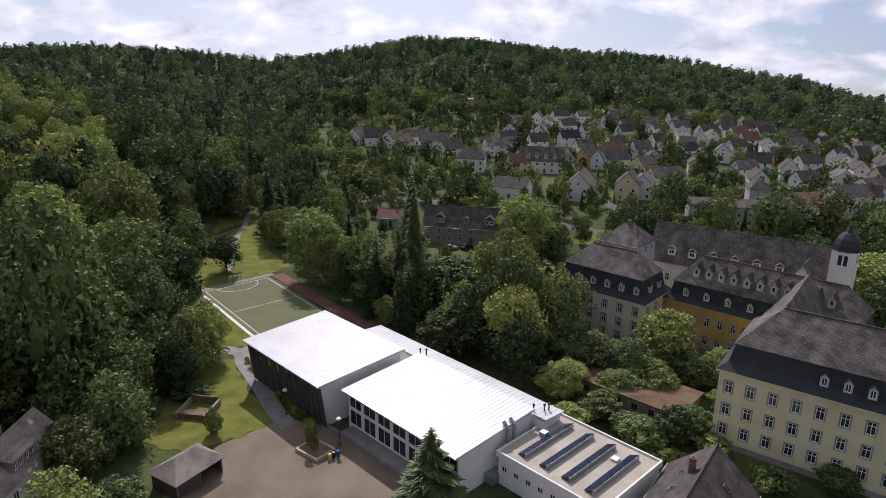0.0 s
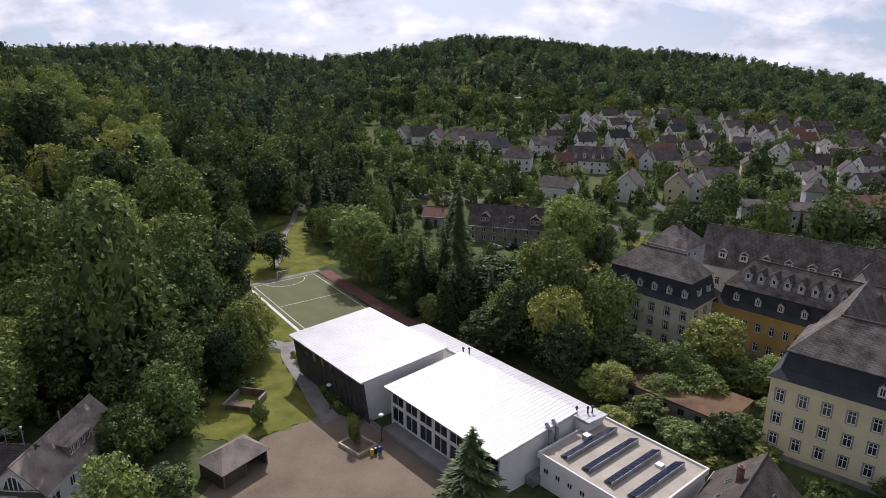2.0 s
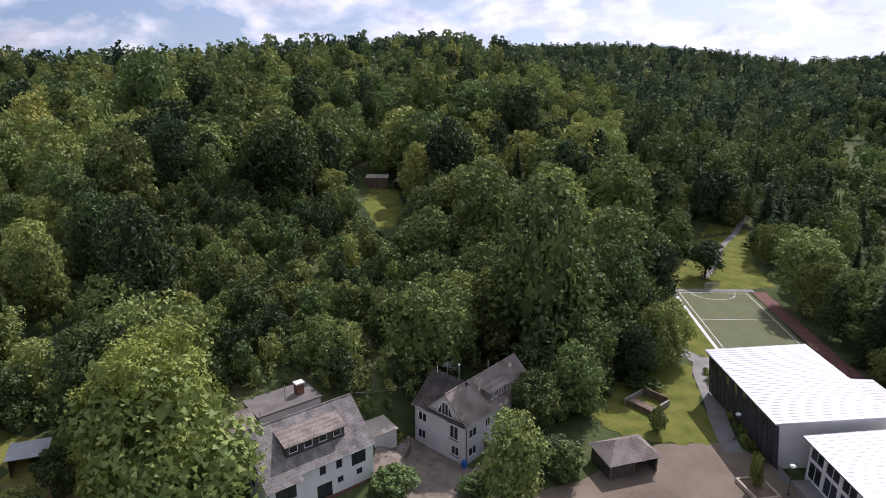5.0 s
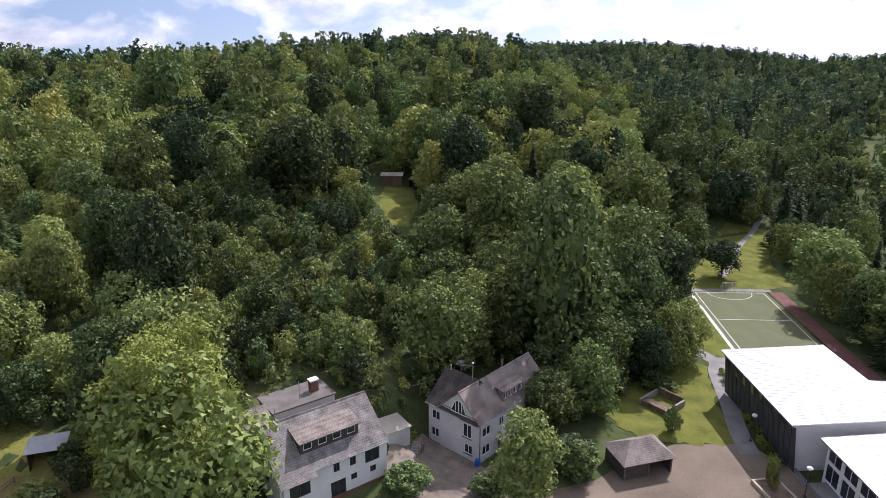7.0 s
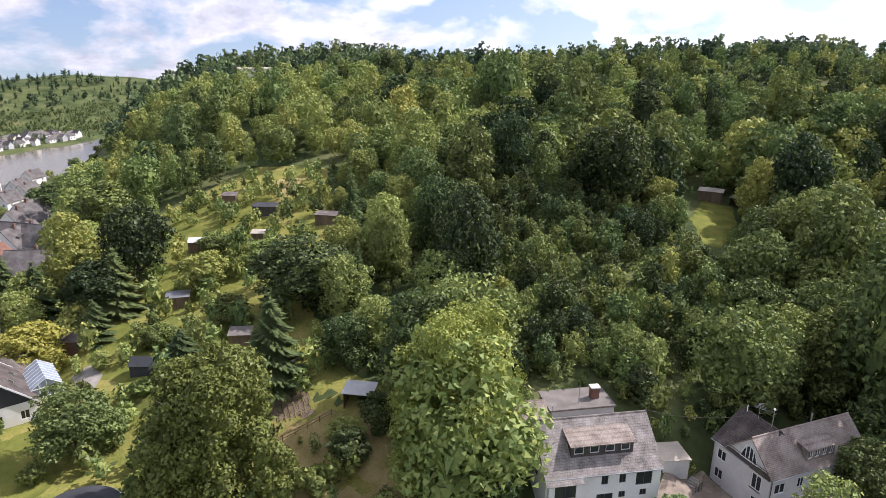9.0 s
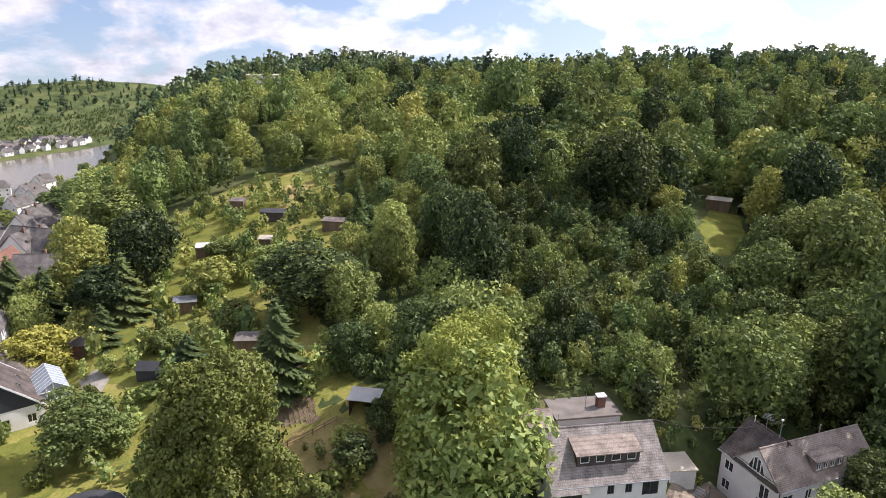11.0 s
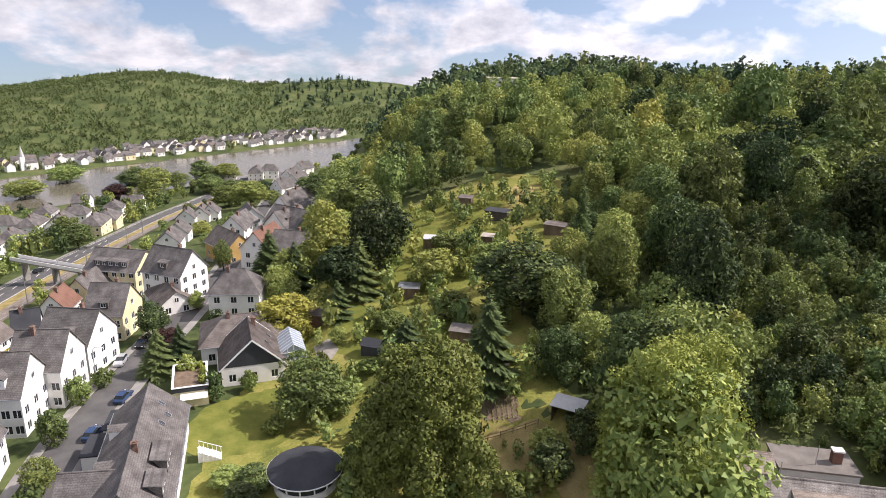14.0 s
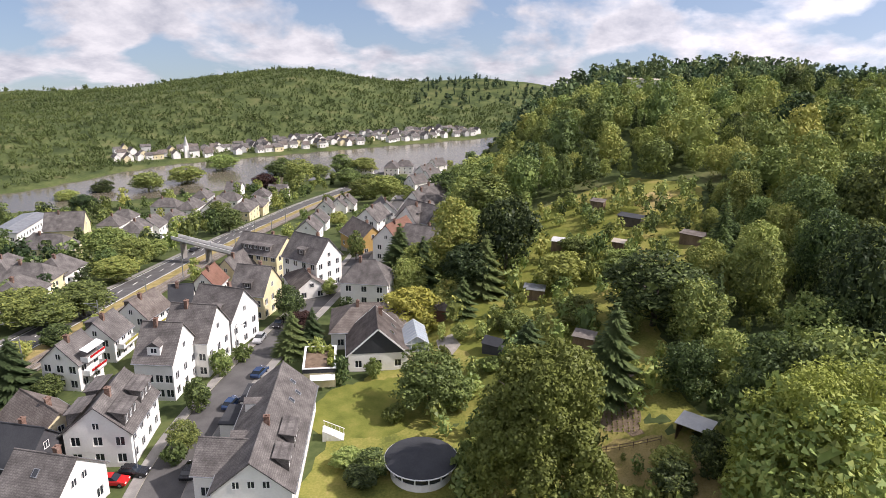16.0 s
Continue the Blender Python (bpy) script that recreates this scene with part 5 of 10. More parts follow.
house("town_house", -119.0, -64.6, 84.1, 9.7, 10.0, 7.0, 12.0, "white gabled house with dark slate half of the roof", group="town houses", rows=((0.8, 1.35, 1.5), (3.5, 1.35, 1.5)), cols=(4, 3), dormers=((-1, 1, 2.0, 'shed'),))
house("town_house", -136.5, -65.6, 89.3, 8.0, 10.0, 6.5, 11.5, "cream house with timbered gable and slate roof", group="town houses", wall='cream', rows=((0.8, 1.35, 1.5), (3.5, 1.35, 1.5)), cols=(3, 3), dormers=((-1, 0, 2.0, 'shed'),))
house("town_house", -151.6, -59.4, 34.4, 12.0, 8.0, 3.0, 6.0, "low bungalow with grey-brown roof", group="town houses", roof='slatebrown', rows=((0.8, 1.35, 1.5),), cols=(3, 2))
house("town_house", -157.8, -59.9, 67.9, 11.4, 9.5, 8.5, 13.5, "tall white house with steep grey gable roof", group="town houses", rows=((0.8, 1.35, 1.5), (3.5, 1.35, 1.5), (6.2, 1.35, 1.5)), cols=(4, 3), gablewin=1, dormers=((-1, 0, 2.4, 'shed'),))
house("town_house", -169.9, -77.9, 79.3, 13.9, 11.0, 8.0, 12.0, "yellow apartment house with dormers and balconies", group="town houses", wall='cream', rows=((0.8, 1.35, 1.5), (3.5, 1.35, 1.5), (6.2, 1.35, 1.5)), cols=(6, 3), dormers=((-1, 0, 9.0, 'shed'),))
house("town_house", -148.9, -84.0, 6.3, 8.0, 6.5, 4.0, 7.5, "small white house with red tiled roof", group="town houses", roof='redtile', rows=((0.8, 1.35, 1.5),), cols=(2, 2))
house("town_house", -159.8, -82.4, -3.7, 9.3, 7.5, 4.5, 8.5, "small cream house with grey roof and skylights", group="town houses", wall='cream', rows=((0.8, 1.35, 1.5),), cols=(3, 2), skylights=((-1, 1, 0.5), (-1, -1, 0.5)))
house("town_house", -132.1, -81.6, -64.6, 5.0, 8.0, 4.0, 8.0, "low house with dark slate roof", group="town houses", roof='darkroof', rows=((0.8, 1.35, 1.5),), cols=(3, 2))
house("town_house", -122.0, -84.6, -1.6, 8.4, 7.4, 5.3, 8.6, "white house with brown-grey roof and long balcony", group="town houses", roof='slatebrown', rows=((0.8, 1.35, 1.5), (3.5, 1.35, 1.5)), cols=(4, 2), dormers=((-1, 0, 3.5, 'shed'),))
house("town_house", -109.0, -84.4, 6.0, 7.0, 7.2, 5.3, 8.5, "white house with grey roof, dormers and balcony", group="town houses", rows=((0.8, 1.35, 1.5), (3.5, 1.35, 1.5)), cols=(3, 2), dormers=((-1, 0, 2.5, 'shed'),))
house("town_house", -97.0, -82.5, 2.0, 6.6, 7.0, 5.7, 8.9, "white gabled house with red balcony awnings", group="town houses", roof='slate', rows=((0.8, 1.35, 1.5), (3.5, 1.35, 1.5)), cols=(2, 3))
house("town_house", -64.3, -60.5, 89.3, 8.4, 10.0, 5.0, 9.0, "white house with large grey slate roof", group="town houses", rows=((0.8, 1.35, 1.5), (3.5, 1.35, 1.5)), cols=(4, 3), gablewin=2, skylights=((-1, 0, 0.4),))
house("town_house", -77.0, -72.0, 65.0, 11.0, 9.0, 4.5, 8.0, "cream house with brown tiled roof", group="town houses", wall='cream', roof='slatebrown', rows=((0.8, 1.35, 1.5),), cols=(3, 2))
house("town_house", -70.7, -71.2, 90.0, 10.0, 8.0, 4.5, 8.0, "house with dark slate roof", group="town houses", wall='darkwall', roof='darkroof', rows=((0.8, 1.35, 1.5),), cols=(3, 2))
house("town_house", -125.5, -35.8, -74.1, 15.0, 12.0, 4.0, 7.5, "white house with low brown hipped roof", group="town houses", roof='slatebrown', hip=0.8, rows=((0.8, 1.35, 1.5),), cols=(4, 3))
house("town_house", -146.8, -42.0, -86.2, 11.0, 9.5, 6.0, 10.0, "white villa with slate hipped roof and dormer", group="town houses", hip=0.8, rows=((0.8, 1.35, 1.5), (3.5, 1.35, 1.5)), cols=(3, 3), dormers=((-1, 0, 2.6, 'shed'),))
house("town_house", -182.9, -43.8, -15.4, 12.0, 8.5, 6.5, 11.0, "white gabled house with reddish roof", group="town houses", roof='redtile', rows=((0.8, 1.35, 1.5), (3.5, 1.35, 1.5)), cols=(3, 2))
house("town_house", -210.1, -41.3, 56.2, 14.2, 11.0, 6.0, 10.5, "large house with dark slate roof and white bands", group="town houses", roof='slate', rows=((0.8, 1.35, 1.5), (3.5, 1.35, 1.5)), cols=(5, 3), dormers=((-1, 0, 5, 'shed'),))
house("town_house", -181.5, -35.6, 75.7, 10.5, 12.0, 5.5, 9.5, "broad house with dark slate roof", group="town houses", roof='slate', rows=((0.8, 1.35, 1.5), (3.5, 1.35, 1.5)), cols=(5, 3))
house("town_house", -197.8, -58.1, 42.1, 13.9, 9.0, 5.0, 9.0, "yellow house with brown-grey roof", group="town houses", wall='ochre', roof='slatebrown', rows=((0.8, 1.35, 1.5),), cols=(3, 2))
house("town_house", -236.0, -65.3, -11.0, 12.0, 9.0, 5.5, 9.5, "house with grey slate roof beside the street", group="town houses", rows=((0.8, 1.35, 1.5), (3.5, 1.35, 1.5)), cols=(3, 2))
house("town_house", -260.8, -67.8, 23.5, 11.0, 9.0, 5.5, 9.5, "house with steep grey slate roof", group="town houses", rows=((0.8, 1.35, 1.5), (3.5, 1.35, 1.5)), cols=(3, 2))
house("town_house", -398.1, -82.8, -32.0, 12.0, 9.0, 6.0, 10.5, "white rendered town house with slate gable roof", group="town houses", rows=((0.9, 1.0, 1.3), (3.6, 1.0, 1.3)), cols=(3, 2), fine=False)
house("town_house", -459.6, -88.8, -32.0, 12.0, 9.0, 6.0, 10.5, "white rendered town house with slate gable roof", group="town houses", rows=((0.9, 1.0, 1.3), (3.6, 1.0, 1.3)), cols=(3, 2), fine=False)
house("town_house", -243.3, -47.8, -32.0, 12.0, 9.0, 6.0, 10.5, "white rendered town house with slate gable roof", group="town houses", rows=((0.9, 1.0, 1.3), (3.6, 1.0, 1.3)), cols=(3, 2), fine=False)
house("town_house", -256.1, -47.5, -32.0, 12.0, 9.0, 6.0, 10.5, "white rendered town house with slate gable roof", group="town houses", rows=((0.9, 1.0, 1.3), (3.6, 1.0, 1.3)), cols=(3, 2), fine=False)
house("town_house", -496.6, -87.5, -32.0, 12.0, 9.0, 6.0, 10.5, "white rendered town house with slate gable roof", group="town houses", rows=((0.9, 1.0, 1.3), (3.6, 1.0, 1.3)), cols=(3, 2), fine=False)
house("town_house", -431.4, -79.6, -32.0, 12.0, 9.0, 6.0, 10.5, "white rendered town house with slate gable roof", group="town houses", rows=((0.9, 1.0, 1.3), (3.6, 1.0, 1.3)), cols=(3, 2), fine=False)
house("town_house", -209.3, -42.5, -32.0, 12.0, 9.0, 6.0, 10.5, "white rendered town house with slate gable roof", group="town houses", rows=((0.9, 1.0, 1.3), (3.6, 1.0, 1.3)), cols=(3, 2), fine=False)
house("town_house", -298.7, -105.7, 8.0, 9.0, 8.0, 4.5, 8.0, "small white house with grey roof beside the railway", group="town houses", rows=((0.9, 1.0, 1.3),), cols=(3, 2), fine=False)
house("town_house", -306.4, -101.6, 8.0, 10.0, 8.0, 4.5, 8.0, "small white house with grey roof beside the railway", group="town houses", rows=((0.9, 1.0, 1.3),), cols=(3, 2), fine=False)
house("town_house", -311.3, -99.0, 8.0, 9.0, 8.0, 4.5, 8.0, "small white house with grey roof beside the railway", group="town houses", rows=((0.9, 1.0, 1.3),), cols=(3, 2), fine=False)
house("town_house", -227.1, -86.9, 8.0, 10.0, 8.0, 4.5, 8.0, "small white house with grey roof beside the railway", group="town houses", rows=((0.9, 1.0, 1.3),), cols=(3, 2), fine=False)
house("town_house", -248.2, -91.4, 8.0, 9.0, 8.0, 4.5, 8.0, "small white house with grey roof beside the railway", group="town houses", rows=((0.9, 1.0, 1.3),), cols=(3, 2), fine=False)
house("town_house", -182.6, -80.8, 8.0, 10.0, 8.0, 4.5, 8.0, "small white house with grey roof beside the railway", group="town houses", rows=((0.9, 1.0, 1.3),), cols=(3, 2), fine=False)
house("town_school", -245.2, -223.4, 17.1, 32.0, 11.0, 9.5, 10.2, "long white school block with rows of windows", group="town houses", roof='steel', rows=((0.8, 1.35, 1.5), (3.5, 1.35, 1.5), (6.2, 1.35, 1.5)), cols=(12, 3), chimneys=(), cross=1, gablewin=0)
house("town_school", -241.0, -197.6, -66.2, 14.9, 12.0, 8.0, 14.0, "yellow school house with steep slate roof", group="town houses", wall='cream', rows=((0.8, 1.35, 1.5), (3.5, 1.35, 1.5)), cols=(6, 3))
house("town_house", -202.4, -174.0, -86.3, 17.5, 10.0, 6.0, 10.0, "yellow house with hipped slate roof", group="town houses", wall='cream', hip=0.7, rows=((0.8, 1.35, 1.5), (3.5, 1.35, 1.5)), cols=(4, 3))
house("town_house", -159.1, -152.4, 12.0, 12.0, 10.0, 6.2, 9.8, "pale house with slate roof between railway and river", group="town houses", wall='cream', hip=0.7, rows=((0.9, 1.0, 1.3), (3.6, 1.0, 1.3)), cols=(4, 3), fine=False)
house("town_house", -146.9, -133.1, -80.0, 13.0, 10.0, 6.2, 9.8, "pale house with slate roof between railway and river", group="town houses", wall='cream', hip=0.7, rows=((0.9, 1.0, 1.3), (3.6, 1.0, 1.3)), cols=(4, 3), fine=False)
house("town_house", -156.2, -132.9, 8.0, 11.0, 10.0, 6.2, 9.8, "white villa with slate roof between railway and river", group="town houses", wall='white', hip=0.7, rows=((0.9, 1.0, 1.3), (3.6, 1.0, 1.3)), cols=(4, 3), fine=False)
house("town_house", -130.2, -122.8, 15.0, 12.0, 10.0, 6.2, 9.8, "white villa with slate roof between railway and river", group="town houses", wall='white', hip=0.7, rows=((0.9, 1.0, 1.3), (3.6, 1.0, 1.3)), cols=(4, 3), fine=False)
house("town_house", -237.2, -163.6, 15.0, 14.0, 10.0, 6.2, 9.8, "white villa with slate roof between railway and river", group="town houses", wall='white', hip=0.7, rows=((0.9, 1.0, 1.3), (3.6, 1.0, 1.3)), cols=(4, 3), fine=False)
house("town_house", -247.4, -163.5, 12.0, 10.0, 10.0, 6.2, 9.8, "white villa with slate roof between railway and river", group="town houses", wall='white', hip=0, rows=((0.9, 1.0, 1.3), (3.6, 1.0, 1.3)), cols=(4, 3), fine=False)
house("town_house", -259.7, -189.8, 8.0, 10.0, 10.0, 6.2, 9.8, "white villa with slate roof between railway and river", group="town houses", wall='white', hip=0.7, rows=((0.9, 1.0, 1.3), (3.6, 1.0, 1.3)), cols=(4, 3), fine=False)
house("town_house", -266.1, -164.9, 8.0, 12.0, 10.0, 6.2, 9.8, "white villa with slate roof between railway and river", group="town houses", wall='white', hip=0.7, rows=((0.9, 1.0, 1.3), (3.6, 1.0, 1.3)), cols=(4, 3), fine=False)
house("town_house", -312.2, -182.9, 8.0, 16.0, 10.0, 6.2, 9.8, "white villa with slate roof between railway and river", group="town houses", wall='white', hip=0.8, rows=((0.9, 1.0, 1.3), (3.6, 1.0, 1.3)), cols=(4, 3), fine=False)
house("town_house", -312.0, -169.1, 15.0, 14.0, 10.0, 6.2, 9.8, "white villa with slate roof between railway and river", group="town houses", wall='white', hip=0, rows=((0.9, 1.0, 1.3), (3.6, 1.0, 1.3)), cols=(4, 3), fine=False)
house("town_house", -339.6, -175.7, -80.0, 12.0, 10.0, 6.2, 9.8, "white villa with slate roof between railway and river", group="town houses", wall='white', hip=0.6, rows=((0.9, 1.0, 1.3), (3.6, 1.0, 1.3)), cols=(4, 3), fine=False)
house("town_house", -297.6, -146.6, 8.0, 16.0, 10.0, 6.2, 9.8, "pale house with slate roof between railway and river", group="town houses", wall='cream', hip=0.9, rows=((0.9, 1.0, 1.3), (3.6, 1.0, 1.3)), cols=(4, 3), fine=False)
house("town_house", -313.4, -147.9, 12.0, 14.0, 10.0, 6.2, 9.8, "pale house with slate roof between railway and river", group="town houses", wall='cream', hip=0.9, rows=((0.9, 1.0, 1.3), (3.6, 1.0, 1.3)), cols=(4, 3), fine=False)
house("town_house", -319.8, -200.8, -80.0, 14.0, 10.0, 6.2, 9.8, "white villa with slate roof between railway and river", group="town houses", wall='white', hip=0.8, rows=((0.9, 1.0, 1.3), (3.6, 1.0, 1.3)), cols=(4, 3), fine=False)
house("town_house", -379.6, -192.1, -80.0, 9.0, 10.0, 6.2, 9.8, "white villa with slate roof between railway and river", group="town houses", wall='white', hip=0, rows=((0.9, 1.0, 1.3), (3.6, 1.0, 1.3)), cols=(4, 3), fine=False)
house("town_house", -353.1, -162.9, 12.0, 10.0, 10.0, 6.2, 9.8, "white villa with slate roof between railway and river", group="town houses", wall='white', hip=0.5, rows=((0.9, 1.0, 1.3), (3.6, 1.0, 1.3)), cols=(4, 3), fine=False)
house("town_house", -349.9, -197.2, 8.0, 12.0, 10.0, 6.2, 9.8, "pale house with slate roof between railway and river", group="town houses", wall='greywall', hip=0.6, rows=((0.9, 1.0, 1.3), (3.6, 1.0, 1.3)), cols=(4, 3), fine=False)
house("town_house", -280.2, -198.4, -80.0, 10.0, 10.0, 6.2, 9.8, "white villa with slate roof between railway and river", group="town houses", wall='white', hip=0.6, rows=((0.9, 1.0, 1.3), (3.6, 1.0, 1.3)), cols=(4, 3), fine=False)
house("town_house", -473.8, -135.9, 12.0, 14.0, 10.0, 6.2, 9.8, "white villa with slate roof between railway and river", group="town houses", wall='white', hip=0.7, rows=((0.9, 1.0, 1.3), (3.6, 1.0, 1.3)), cols=(4, 3), fine=False)
house("town_house", -481.6, -118.5, 8.0, 16.0, 10.0, 6.2, 9.8, "white villa with slate roof between railway and river", group="town houses", wall='white', hip=0.6, rows=((0.9, 1.0, 1.3), (3.6, 1.0, 1.3)), cols=(4, 3), fine=False)
house("town_house", -488.2, -110.3, -80.0, 12.0, 10.0, 6.2, 9.8, "white villa with slate roof between railway and river", group="town houses", wall='white', hip=0.6, rows=((0.9, 1.0, 1.3), (3.6, 1.0, 1.3)), cols=(4, 3), fine=False)
house("town_house", -369.7, -159.6, -80.0, 11.0, 10.0, 6.2, 9.8, "white villa with slate roof between railway and river", group="town houses", wall='white', hip=0, rows=((0.9, 1.0, 1.3), (3.6, 1.0, 1.3)), cols=(4, 3), fine=False)
# ---------------------------------------------------------------- upper town across the valley
ROWS1 = ((0.9, 1.0, 1.3),)
ROWS1F = ((2.6, 1.1, 1.4),)
ROWS2 = ((0.9, 1.0, 1.3), (3.6, 1.0, 1.3))
house("town_house", 27.9, 257.2, -25.0, 13.0, 9.0, 5.0, 8.0, "white house with low brown roof and balcony", wall="white", roof="slatedark", hip=0, rows=ROWS2, cols=(4, 3), dormers=(), group="upper town houses", fine=False)
house("town_house", 14.1, 311.4, -10.0, 13.0, 10.0, 6.5, 10.5, "white villa with grey mansard roof", wall="white", roof="slatedark", hip=0.6, rows=ROWS2, cols=(5, 3), dormers=(), group="upper town houses", fine=False)
house("town_house", 29.9, 350.5, 15.0, 15.0, 9.0, 5.5, 9.0, "long white house with brown roof", wall="white", roof="schoolslate", hip=0, rows=ROWS2, cols=(4, 2), dormers=(), group="upper town houses", fine=False)
house("town_house", 46.4, 309.5, -12.0, 20.0, 10.0, 6.0, 11.5, "long house with dark brown roof and dormers", wall="white", roof="schoolslate", hip=0, rows=ROWS2, cols=(7, 3), dormers=((-1, -6, 1.3, 'gable'), (-1, -2, 1.3, 'gable'), (-1, 2, 1.3, 'gable'), (-1, 6, 1.3, 'gable')), group="upper town houses", fine=False)
house("town_house", 56.3, 311.5, 60.0, 9.0, 8.0, 6.0, 10.0, "white gabled house with grey roof", wall="white", roof="schoolslate", hip=0, rows=ROWS2, cols=(4, 2), dormers=(), group="upper town houses", fine=False)
house("town_house", 53.9, 256.4, 70.0, 13.0, 10.0, 6.0, 11.0, "white house with steep grey slate roof", wall="white", roof="slatebrown", hip=0, rows=ROWS2, cols=(4, 2), dormers=(), group="upper town houses", fine=False)
house("town_house", 72.2, 256.0, 70.0, 10.0, 9.0, 6.5, 11.0, "cream gabled house with slate roof", wall="cream", roof="slatedark", hip=0, rows=ROWS2, cols=(4, 2), dormers=(), group="upper town houses", fine=False)
house("town_house", 78.2, 257.9, 70.0, 9.0, 9.0, 6.0, 10.0, "white gabled house with brown roof", wall="white", roof="slatebrown", hip=0, rows=ROWS2, cols=(4, 2), dormers=(), group="upper town houses", fine=False)
house("town_house", 72.1, 320.2, 20.0, 11.0, 9.0, 6.0, 9.5, "ochre house with grey roof", wall="ochre", roof="slatedark", hip=0, rows=ROWS2, cols=(4, 2), dormers=(), group="upper town houses", fine=False)
house("town_house", 81.6, 317.4, 20.0, 13.0, 9.0, 5.0, 9.0, "white house with grey roof", wall="white", roof="slatedark", hip=0, rows=ROWS2, cols=(4, 2), dormers=(), group="upper town houses", fine=False)
house("town_house", -46.7, 377.4, 70.0, 9.0, 8.0, 5.0, 9.0, "white gabled house near the wood", wall="white", roof="slatedark", hip=0, rows=ROWS2, cols=(4, 2), dormers=(), group="upper town houses", fine=False)
house("town_house", -34.8, 373.9, 10.0, 14.0, 9.0, 5.0, 9.5, "terrace with brown tiled roof", wall="white", roof="slatedark", hip=0, rows=ROWS2, cols=(4, 2), dormers=(), group="upper town houses", fine=False)
house("town_house", -27.4, 369.2, 70.0, 10.0, 8.0, 5.0, 9.0, "white gabled terrace house", wall="white", roof="slatedark", hip=0, rows=ROWS2, cols=(4, 2), dormers=(), group="upper town houses", fine=False)
house("town_house", -19.3, 359.2, 70.0, 9.0, 8.0, 5.0, 9.0, "cream gabled terrace house", wall="cream", roof="slatedark", hip=0, rows=ROWS2, cols=(4, 2), dormers=(), group="upper town houses", fine=False)
house("town_house", -3.5, 365.2, 0.0, 16.0, 9.0, 5.0, 8.5, "long terrace with brown roof", wall="white", roof="slatedark", hip=0, rows=ROWS2, cols=(4, 2), dormers=(), group="upper town houses", fine=False)
house("town_house", -13.6, 376.8, 5.0, 14.0, 8.0, 5.0, 8.5, "terrace with brown roof", wall="white", roof="schoolslate", hip=0, rows=ROWS2, cols=(4, 2), dormers=(), group="upper town houses", fine=False)
house("town_house", 4.6, 343.2, 40.0, 12.0, 9.0, 5.0, 9.0, "white house with dark roof", wall="white", roof="darkroof", hip=0, rows=ROWS2, cols=(4, 2), dormers=(), group="upper town houses", fine=False)
house("town_house", 93.3, 302.4, 20.0, 12.0, 9.0, 6.0, 9.0, "cream house with brown roof", wall="cream", roof="slatedark", hip=0, rows=ROWS2, cols=(4, 2), dormers=(), group="upper town houses", fine=False)
house("town_house", 93.7, 279.2, 15.0, 14.0, 8.0, 5.0, 8.5, "white house with balcony and grey roof", wall="white", roof="slatebrown", hip=0, rows=ROWS2, cols=(4, 2), dormers=(), group="upper town houses", fine=False)
house("town_house", 95.6, 221.0, -12.0, 24.0, 11.0, 7.0, 8.5, "long pale block with flat-pitched roof", wall="greywall", roof="slatedark", hip=0, rows=ROWS2, cols=(8, 3), dormers=(), group="upper town houses", fine=False)
house("town_house", 109.5, 228.6, -12.0, 7.0, 7.0, 11.0, 13.5, "pale tower of the long block", wall="greywall", roof="slatedark", hip=0.9, rows=ROWS2, cols=(2, 2), dormers=(), group="upper town houses", fine=False)
house("town_house", 124.5, 229.1, 10.0, 18.0, 10.0, 6.0, 9.0, "white house with reddish roof", wall="white", roof="redtile", hip=0, rows=ROWS2, cols=(6, 3), dormers=(), group="upper town houses", fine=False)
house("town_house", 145.2, 237.6, 15.0, 14.0, 10.0, 7.0, 10.0, "pale house with grey roof", wall="white", roof="slatedark", hip=0, rows=ROWS2, cols=(5, 3), dormers=(), group="upper town houses", fine=False)
house("town_house", 163.5, 250.9, 15.0, 12.0, 10.0, 7.0, 10.0, "white house with grey roof", wall="white", roof="slatedark", hip=0, rows=ROWS2, cols=(4, 3), dormers=(), group="upper town houses", fine=False)
house("town_house", 117.0, 492.3, 5.0, 14.0, 7.0, 3.5, 5.0, "low white house at the wood edge", wall="white", roof="flatroof", hip=0, rows=ROWS2, cols=(4, 2), dormers=(), group="upper town houses", fine=False)
house("town_house", 20.1, 560.6, 0.0, 14.0, 6.0, 2.5, 3.2, "low white hut on the hillside", wall="white", roof="flatroof", hip=0, rows=ROWS2, cols=(4, 2), dormers=(), group="upper town houses", fine=False)
house("town_house", 138.4, 388.6, 75.0, 10.8, 6.4, 5.4, 8.8, "white rendered town house with grey slate gable roof", wall="white", roof="slatedark", hip=0, rows=ROWS1F, cols=(2, 1), dormers=(), group="upper town houses", fine=False)
house("town_house", 51.5, 361.8, 20.0, 10.3, 6.6, 5.4, 9.3, "grey rendered town house with grey slate gable roof", wall="white", roof="slatedark", hip=0, rows=ROWS2, cols=(2, 1), dormers=(), group="upper town houses", fine=False)
house("town_house", 76.2, 412.5, 20.0, 9.6, 7.5, 5.4, 8.9, "white rendered town house with grey slate gable roof", wall="white", roof="slatedark", hip=0, rows=ROWS1F, cols=(2, 1), dormers=(), group="upper town houses", fine=False)
house("town_house", 148.2, 270.8, 15.0, 10.2, 7.3, 5.4, 8.7, "white rendered town house with brown tiled gable roof", wall="white", roof="slatedark", hip=0, rows=ROWS2, cols=(2, 1), dormers=(), group="upper town houses", fine=False)
